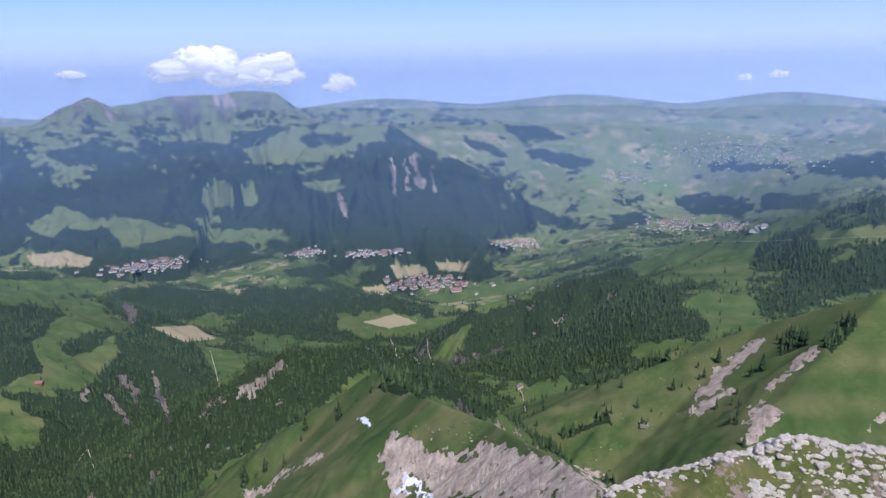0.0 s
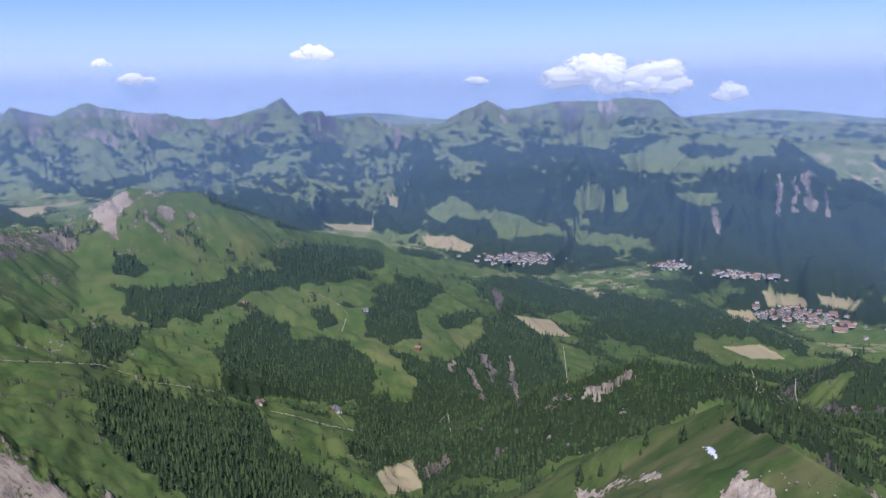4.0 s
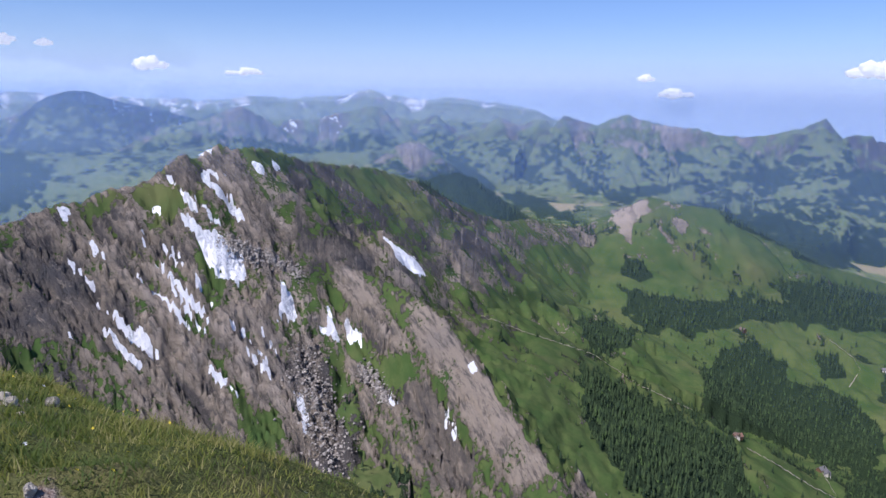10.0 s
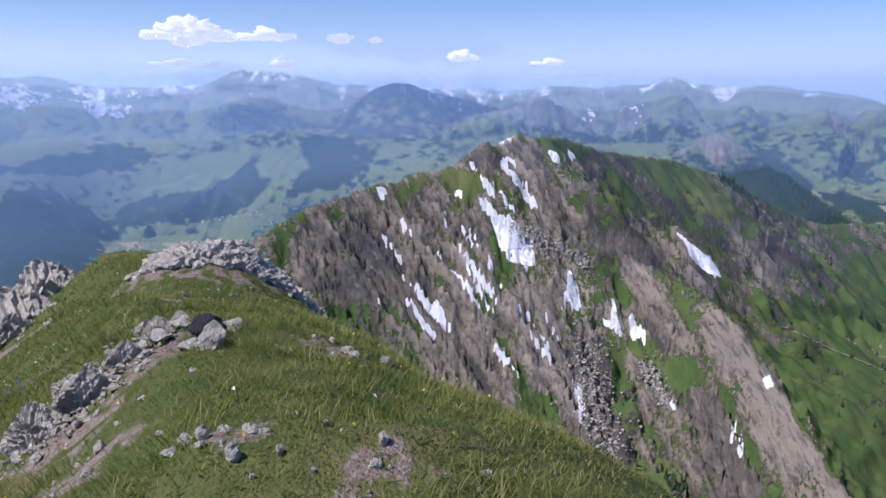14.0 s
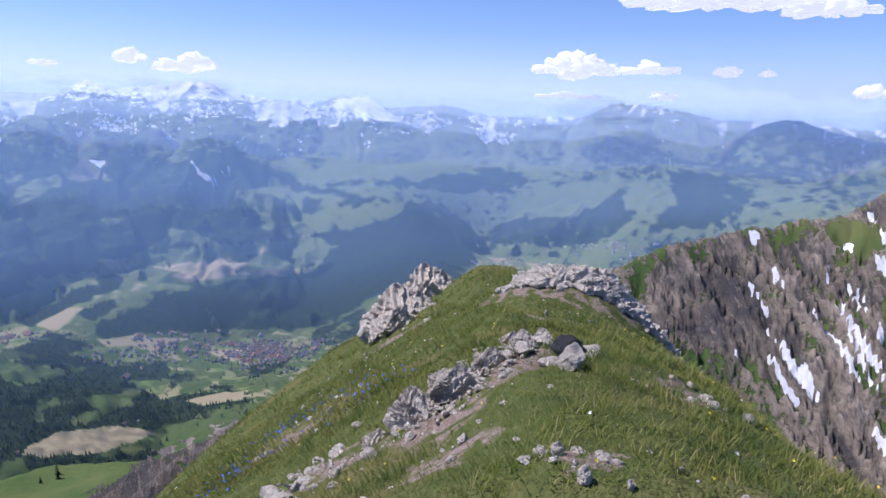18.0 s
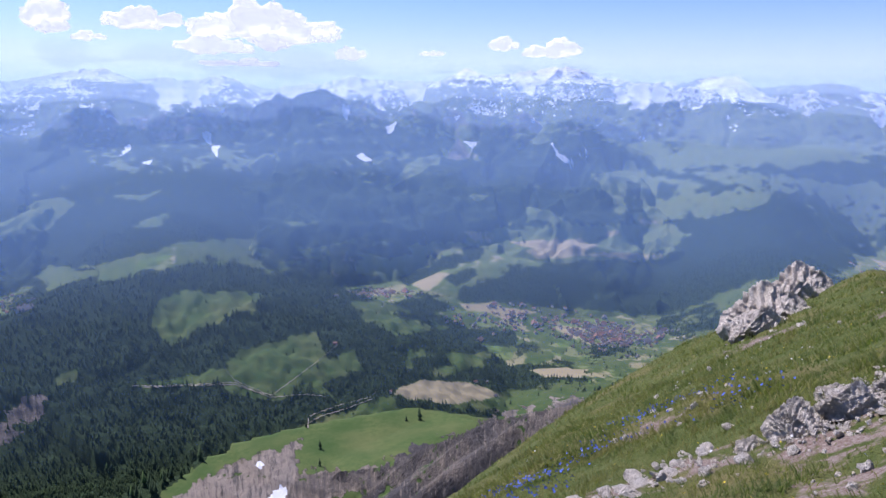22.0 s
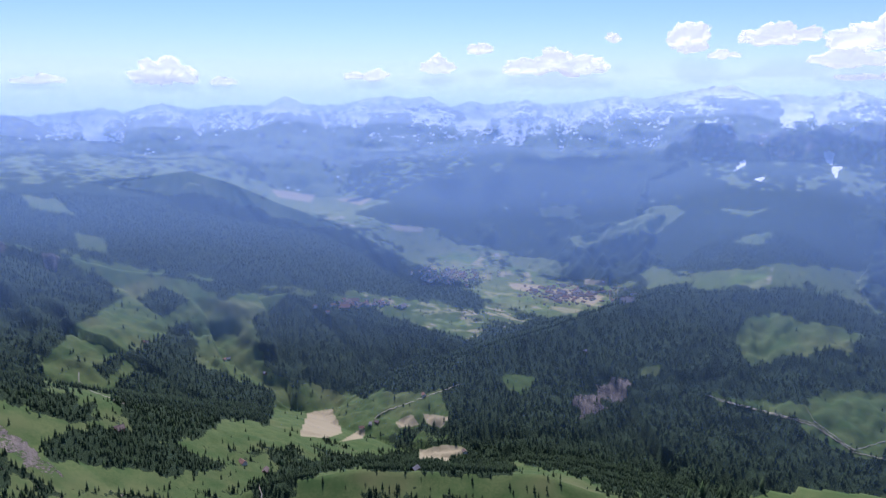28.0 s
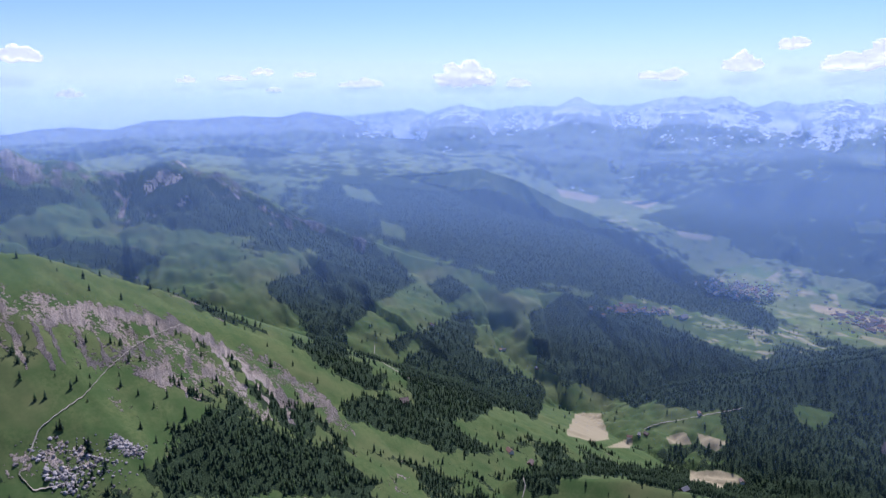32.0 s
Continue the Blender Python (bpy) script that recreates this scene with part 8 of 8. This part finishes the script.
def spruce(az, el, k):
    """A single spruce: a tapered trunk and a ragged crown of many boughs."""
    r, x, y, z, sc_ = on_land(az, el)
    if r < 420:
        return
    h = (11 + (k * 7 % 9)) * sc_
    rnd = random.Random(k)
    ob = new("spruce")
    bm = bmesh.new()
    bmesh.ops.create_cone(bm, segments=6, radius1=h * 0.022, radius2=h * 0.006, depth=h, cap_ends=True, matrix=Matrix.Translation((0, 0, h / 2 - 0.5)))
    crown = bmesh.new()
    for tier in range(11):
        f = tier / 11
        for b in range(9 - tier // 2):
            a = rnd.random() * 6.283
            ln = h * 0.2 * (1 - f) ** 0.8 * rnd.uniform(0.75, 1.2) + h * 0.02
            z0 = h * (0.1 + 0.86 * f)
            c, d = math.cos(a), math.sin(a)
            wd = ln * 0.4
            p = [(0, 0, z0 + h * 0.09), (c * ln * 0.6 - d * wd, d * ln * 0.6 + c * wd, z0), (c * ln, d * ln, z0 - ln * 0.3), (c * ln * 0.6 + d * wd, d * ln * 0.6 - c * wd, z0), (0, 0, z0 - h * 0.02)]
            v = [crown.verts.new(q) for q in p]
            for q in ((0, 1, 2), (0, 2, 3), (4, 2, 1), (4, 3, 2)):
                crown.faces.new([v[i] for i in q])
    for name, b, mat in (("trunk", bm, WALLS[1]), ("crown", crown, SPRUCE)):
        me = bpy.data.meshes.new(name)
        b.to_mesh(me)
        b.free()
        me.materials.append(mat)
        new(name, me).parent = ob
    ob.matrix_world = pose(x, y, z - 0.3, 0, 0, k * 31.0)
    tagged(ob, "single dark green spruce standing on a pasture", "tree", "single spruces")


def boulder_field(label, strokes, n, lo, hi, seed):
    """Broken blocks strewn over a slope, too many to count."""
    g_ = np.random.default_rng(seed)
    t = (1 + 5 ** 0.5) / 2
    ico = np.array([(-1, t, 0), (1, t, 0), (-1, -t, 0), (1, -t, 0), (0, -1, t), (0, 1, t), (0, -1, -t), (0, 1, -t), (t, 0, -1), (t, 0, 1), (-t, 0, -1), (-t, 0, 1)]) / 1.9
    fi = np.array([(0, 11, 5), (0, 5, 1), (0, 1, 7), (0, 7, 10), (0, 10, 11), (1, 5, 9), (5, 11, 4), (11, 10, 2), (10, 7, 6), (7, 1, 8), (3, 9, 4), (3, 4, 2), (3, 2, 6), (3, 6, 8), (3, 8, 9), (4, 9, 5), (2, 4, 11), (6, 2, 10), (8, 6, 7), (9, 8, 1)])
    vs, fs = [], []
    for i in range(n):
        a0, e0, a1, e1, w = strokes[g_.integers(0, len(strokes))]
        q = g_.random()
        r, x, y, z, s = on_land(a0 + (a1 - a0) * q + g_.normal() * w * 0.55, e0 + (e1 - e0) * q + g_.normal() * w * 0.55)
        size = (lo + (hi - lo) * g_.random() ** 3) * s
        fs.append(fi + len(vs) * 12)
        vs.append(ico * (0.6 + 0.7 * g_.random((12, 3))) * size * np.array([1, 1, 0.8]) + (x, y, z + size * 0.2))
    tagged(new("boulder_field", raw_mesh("boulder_field", np.concatenate(vs), np.concatenate(fs), SCREE, False)), label, "rocks", kind="stuff")


# ---- houses ----
def plain(name, colour, rough=0.9):
    k = Mat(name)
    return k.done(k.mix(k.ramp(k.noise(0.8, 4), 0.3, 0.7), colour, tuple(c * 0.75 for c in colour)), rough, 0.2)


WALLS = [plain("pale_plaster", (0.72, 0.68, 0.6)), plain("brown_timber", (0.2, 0.12, 0.07))]
ROOFS = [plain("red_tiles", (0.26, 0.15, 0.11)), plain("grey_shingles", (0.2, 0.19, 0.19)), plain("brown_tiles", (0.19, 0.14, 0.115))]


def house_parts(lx, ly, h):
    """Wall block with gables, and a roof with eaves."""
    b = [(-lx, -ly, -3), (lx, -ly, -3), (lx, ly, -3), (-lx, ly, -3), (-lx, -ly, h), (lx, -ly, h), (lx, ly, h), (-lx, ly, h), (-lx, 0, h + ly * 0.8), (lx, 0, h + ly * 0.8)]
    wf = [(0, 1, 5, 4), (2, 3, 7, 6), (1, 2, 6, 9, 5), (3, 0, 4, 8, 7)]
    e, t = 1.15, 0.35
    rv = []
    for dz in (0, t):
        rv += [(-lx * e, -ly * e, h - ly * 0.12 + dz), (lx * e, -ly * e, h - ly * 0.12 + dz), (lx * e, 0, h + ly * 0.8 + dz), (-lx * e, 0, h + ly * 0.8 + dz), (lx * e, ly * e, h - ly * 0.12 + dz), (-lx * e, ly * e, h - ly * 0.12 + dz)]
    rf = [(6, 7, 8, 9), (9, 8, 10, 11), (0, 3, 2, 1), (3, 5, 4, 2), (0, 1, 7, 6), (5, 11, 10, 4), (1, 2, 8, 7), (2, 4, 10, 8), (0, 6, 9, 3), (3, 9, 11, 5)]
    return (b, wf), (rv, rf)


def scree_material():
    k = Mat("scree_blocks")
    return k.done(k.mix(k.island(), (0.15, 0.135, 0.12), (0.44, 0.4, 0.35)), 0.95, 0.1)


SCREE = scree_material()
boulder_field("grey limestone rubble tongue below the rocky ridge", [(80.2, -19.7, 78.8, -24.0, 1.52), (79.3, -23.6, 77.6, -28.5, 1.88), (82.9, -12.2, 80.1, -13.9, 0.45), (85.7, -10.9, 83.4, -12.6, 0.62), (75.2, -21.2, 73.2, -23.6, 0.62)], 4200, 0.4, 2.0, 1)
boulder_field("pale boulders strewn over a pasture", [(247.6, -23.8, 241.8, -26.2, 1.16), (246.7, -25.5, 244.6, -26.7, 0.71), (242.4, -24.1, 240.5, -25.3, 0.40)], 600, 0.8, 3.2, 2)
boulder_field("small pale stones on a grassy spur", [(2.9, -28.0, -7.9, -29.7, 0.71), (-14.4, -26.8, -17.2, -27.1, 0.36), (-9.3, -29.6, -14.5, -28.8, 0.36)], 110, 0.2, 0.8, 3)
for k, (az, el) in enumerate(((16.1, -29.78), (17.8, -30.52), (11.3, -24.45), (-18.4, -24.33), (-20.7, -23.17), (-24.9, -22.11), (-21.7, -21.90), (-26.6, -19.58), (-30.2, -18.05), (-24.1, -22.61), (-8.6, -29.63), (5.8, -31.97), (9.6, -26.72), (12.5, -27.27), (-17.8, -22.30), (-12.4, -22.70), (58.2, -17.38), (54.4, -18.94), (49.8, -19.45), (60.6, -15.68), (35.1, -17.12), (38.7, -16.05), (46.2, -15.66), (63.8, -18.85), (222.6, -13.05), (217.2, -13.61), (220.0, -18.88), (212.5, -18.05), (210.6, -20.64), (205.9, -23.02), (245.7, -22.70), (240.3, -23.71), (244.0, -24.58), (237.0, -23.44), (230.2, -20.47), (204.7, -23.01), (207.0, -21.99), (221.0, -15.48), (215.3, -16.98), (217.9, -19.13), (163.9, -23.59), (158.2, -21.98), (153.9, -21.50))):
    spruce(az, el, k)


def chalet(az, el, k):
    r, x, y, z, s = on_land(az, el)
    ob = new("chalet")
    wall, roof = house_parts(6.5, 4.5, 3.2)
    for name, (v, f), mat in (("wall", wall, WALLS[k % 2]), ("roof", roof, ROOFS[k % 3])):
        me = bpy.data.meshes.new(name)
        me.from_pydata([tuple(c * s for c in q) for q in v], [], f)
        me.materials.append(mat)
        new(name, me).parent = ob
    ob.matrix_world = pose(x, y, z, 0, 0, k * 47.0)
    tagged(ob, ("pale plastered" if k % 2 == 0 else "dark timber") + " mountain chalet with a pitched roof on a meadow", "house", "mountain chalets")


for k, (az, el) in enumerate(((144.97, -23.28), (143.96, -23.28), (140.76, -25.08), (156.69, -20.23), (143.30, -24.31), (219.42, -23.67), (211.36, -19.78), (208.31, -21.08), (216.98, -17.88), (212.09, -6.57), (199.87, -25.47), (199.25, -25.33), (200.59, -25.69), (196.07, -28.90), (191.83, -27.58), (217.10, -17.84), (211.03, -19.73), (219.40, -23.77), (195.31, -23.37), (182.04, -19.59), (-5.81, -24.93), (44.78, -24.02), (38.39, -25.22), (45.25, -16.43), (152.17, -24.08), (38.81, -25.01), (44.85, -24.03), (31.53, -20.74), (35.81, -17.64), (208.67, -28.23), (210.44, -27.42), (198.05, -15.89), (202.17, -16.00))):
    chalet(az, el, k)


def ruin(az, el):
    """Low walls left of a fallen alpine hut."""
    r, x, y, z, s = on_land(az, el)
    ob = new("stone_ruin")
    for px, py, lx, ly, h in ((0, -3, 5.5, 0.5, 1.8), (0, 3, 5.5, 0.5, 1.3), (-5, 0, 0.5, 2.5, 2.4), (5, 0, 0.5, 2.5, 1.0)):
        bm = bmesh.new()
        bmesh.ops.create_cube(bm, size=2.0, matrix=pose(px, py, h / 2 - 0.5) @ Matrix.Diagonal((lx, ly, h / 2 + 0.5, 1)))
        bmesh.ops.subdivide_edges(bm, edges=bm.edges, cuts=3, use_grid_fill=True)
        for v in bm.verts:
            v.co += noise.noise_vector(v.co * 0.9) * 0.35
        me = bpy.data.meshes.new("wall")
        bm.to_mesh(me)
        bm.free()
        me.materials.append(SCREE)
        new("wall", me).parent = ob
    ob.matrix_world = pose(x, y, z, 0, 0, 70)
    tagged(ob, "low grey stone walls of a ruined alpine hut on grass", "ruin")


ruin(*(-16.3, -27.1))


def town(az, el, waz, wel, n, seed):
    """The small houses of a village, too many and far to tell apart."""
    g_ = np.random.default_rng(seed)
    verts, faces, mats = [], [], []
    for i in range(n):
        r, x, y, z, s = on_land(az + g_.normal() * waz * 0.55, el + g_.normal() * wel * 0.55)
        if r < 1500:
            continue
        big = 1.0 + 1.5 * (g_.random() < 0.06)
        wall, roof = house_parts(7.5 * big * (0.8 + 0.5 * g_.random()), 5.5 * big, 6.0)
        a = g_.integers(0, 4) * 0.4 + seed
        ca, sa = math.cos(a), math.sin(a)
        kind = g_.integers(0, 3)
        for (v, f), mat in ((wall, 0), (roof, 1 + kind)):
            o = len(verts)
            verts += [(x + (p[0] * ca - p[1] * sa) * s, y + (p[0] * sa + p[1] * ca) * s, z + p[2] * s) for p in v]
            faces += [tuple(o + q for q in ff) for ff in f]
            mats += [mat] * len(f)
    me = bpy.data.meshes.new("village")
    me.from_pydata(verts, [], faces)
    for m in (WALLS[0], *ROOFS):
        me.materials.append(m)
    me.polygons.foreach_set("material_index", np.array(mats, np.int32))
    tagged(new("village", me), "far village of small plastered houses with pitched roofs", "village", kind="stuff")


for k, (az, el, waz, wel, n) in enumerate(((23.3, -13.76, 3.12, 0.36, 150), (11.2, -13.85, 1.25, 0.27, 70), (6.1, -14.24, 2.01, 0.22, 90), (1.8, -16.82, 3.35, 0.49, 190), (-22.9, -6.45, 5.80, 1.16, 330), (-17.7, -12.03, 1.79, 0.54, 90), (-21.7, -12.00, 1.79, 0.31, 70), (-5.2, -13.77, 2.01, 0.27, 40), (-14.6, -8.56, 1.79, 0.36, 60), (134.3, -19.06, 3.79, 0.89, 330), (141.9, -18.24, 5.36, 0.98, 120), (193.0, -14.05, 2.46, 0.54, 170), (183.8, -15.47, 3.12, 0.54, 90), (200.4, -16.28, 2.68, 0.31, 50), (152.6, -16.41, 2.68, 0.36, 60), (182.5, -15.06, 4.02, 0.62, 80), (114.4, -11.97, 2.68, 0.80, 40), (106.5, -10.26, 2.68, 0.54, 40))):
    town(az, el, waz, wel, n, k)


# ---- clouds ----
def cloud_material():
    """White mist that lets light through, brightened by a glow of its own, and thinning to wisps at its rim."""
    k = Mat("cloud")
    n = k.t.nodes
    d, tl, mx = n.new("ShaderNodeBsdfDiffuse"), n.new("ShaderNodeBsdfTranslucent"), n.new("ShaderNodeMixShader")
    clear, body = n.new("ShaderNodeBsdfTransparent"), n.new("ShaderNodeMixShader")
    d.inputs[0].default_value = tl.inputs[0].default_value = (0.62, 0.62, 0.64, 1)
    em, lit = n.new("ShaderNodeEmission"), n.new("ShaderNodeAddShader")      # glow added for light scattered through the cloud's body
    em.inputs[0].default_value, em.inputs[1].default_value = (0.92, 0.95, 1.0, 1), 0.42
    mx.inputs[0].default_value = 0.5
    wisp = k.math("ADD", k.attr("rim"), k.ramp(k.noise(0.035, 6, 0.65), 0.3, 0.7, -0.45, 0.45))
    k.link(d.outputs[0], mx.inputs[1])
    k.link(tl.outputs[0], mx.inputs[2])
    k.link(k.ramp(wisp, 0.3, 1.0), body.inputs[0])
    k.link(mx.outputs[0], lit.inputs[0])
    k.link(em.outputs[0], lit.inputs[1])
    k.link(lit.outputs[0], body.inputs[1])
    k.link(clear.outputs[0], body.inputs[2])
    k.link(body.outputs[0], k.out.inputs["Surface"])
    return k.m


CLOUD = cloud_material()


def cloud(az, el, waz, wel, seed):
    """A cumulus: one skin round a heap of billows, flatter below, with a ragged thin rim."""
    rnd = random.Random(seed)
    dist = 4330.0
    k = dist * math.pi / 180
    lobes = []
    for i in range(7 + int(3 * min(4, waz / wel))):
        u = rnd.uniform(-0.85, 0.85)
        w = rnd.uniform(-0.3, 0.65) * (1 - abs(u) ** 1.5)
        lobes.append((Vector((u * waz, rnd.uniform(-0.25, 0.25) * wel, w * wel)), wel * rnd.uniform(0.4, 0.75) * (1.1 - 0.6 * abs(u))))
    bm = bmesh.new()
    bmesh.ops.create_icosphere(bm, subdivisions=5 if waz * wel > 3 else 4, radius=1.0)
    rim = bm.verts.layers.float.new("rim")
    off = Vector((seed * 5.1, seed * 2.3, 0))
    for v in bm.verts:
        way = Vector((v.co.x * waz, v.co.y * wel * 0.6, v.co.z * wel)).normalized()
        far = 0.12 * wel
        for c, r in lobes:
            b = way.dot(c)
            q = b * b - c.dot(c) + r * r
            if q > 0:
                far = max(far, b + math.sqrt(q))
        v[rim] = (1 - abs(v.co.y)) ** 2
        p = way * far
        p += way * wel * (0.3 * noise.fractal(p * (3.2 / wel) + off, 0.6, 2.1, 6))
        if p.z < -0.4 * wel:
            p.z = -0.4 * wel + (p.z + 0.4 * wel) * 0.5
        v.co = p * k
    for f in bm.faces:
        f.smooth = True
    me = bpy.data.meshes.new("cloud")
    bm.to_mesh(me)
    bm.free()
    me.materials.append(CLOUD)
    ob = new("cloud", me)
    hx, hy = heading(az)
    ob.matrix_world = pose(hx * dist, hy * dist, math.tan(radians(el)) * dist + EYE, 0, 0, az)
    tagged(ob, "small white fair-weather cloud with soft billows", "cloud", "fair-weather clouds")


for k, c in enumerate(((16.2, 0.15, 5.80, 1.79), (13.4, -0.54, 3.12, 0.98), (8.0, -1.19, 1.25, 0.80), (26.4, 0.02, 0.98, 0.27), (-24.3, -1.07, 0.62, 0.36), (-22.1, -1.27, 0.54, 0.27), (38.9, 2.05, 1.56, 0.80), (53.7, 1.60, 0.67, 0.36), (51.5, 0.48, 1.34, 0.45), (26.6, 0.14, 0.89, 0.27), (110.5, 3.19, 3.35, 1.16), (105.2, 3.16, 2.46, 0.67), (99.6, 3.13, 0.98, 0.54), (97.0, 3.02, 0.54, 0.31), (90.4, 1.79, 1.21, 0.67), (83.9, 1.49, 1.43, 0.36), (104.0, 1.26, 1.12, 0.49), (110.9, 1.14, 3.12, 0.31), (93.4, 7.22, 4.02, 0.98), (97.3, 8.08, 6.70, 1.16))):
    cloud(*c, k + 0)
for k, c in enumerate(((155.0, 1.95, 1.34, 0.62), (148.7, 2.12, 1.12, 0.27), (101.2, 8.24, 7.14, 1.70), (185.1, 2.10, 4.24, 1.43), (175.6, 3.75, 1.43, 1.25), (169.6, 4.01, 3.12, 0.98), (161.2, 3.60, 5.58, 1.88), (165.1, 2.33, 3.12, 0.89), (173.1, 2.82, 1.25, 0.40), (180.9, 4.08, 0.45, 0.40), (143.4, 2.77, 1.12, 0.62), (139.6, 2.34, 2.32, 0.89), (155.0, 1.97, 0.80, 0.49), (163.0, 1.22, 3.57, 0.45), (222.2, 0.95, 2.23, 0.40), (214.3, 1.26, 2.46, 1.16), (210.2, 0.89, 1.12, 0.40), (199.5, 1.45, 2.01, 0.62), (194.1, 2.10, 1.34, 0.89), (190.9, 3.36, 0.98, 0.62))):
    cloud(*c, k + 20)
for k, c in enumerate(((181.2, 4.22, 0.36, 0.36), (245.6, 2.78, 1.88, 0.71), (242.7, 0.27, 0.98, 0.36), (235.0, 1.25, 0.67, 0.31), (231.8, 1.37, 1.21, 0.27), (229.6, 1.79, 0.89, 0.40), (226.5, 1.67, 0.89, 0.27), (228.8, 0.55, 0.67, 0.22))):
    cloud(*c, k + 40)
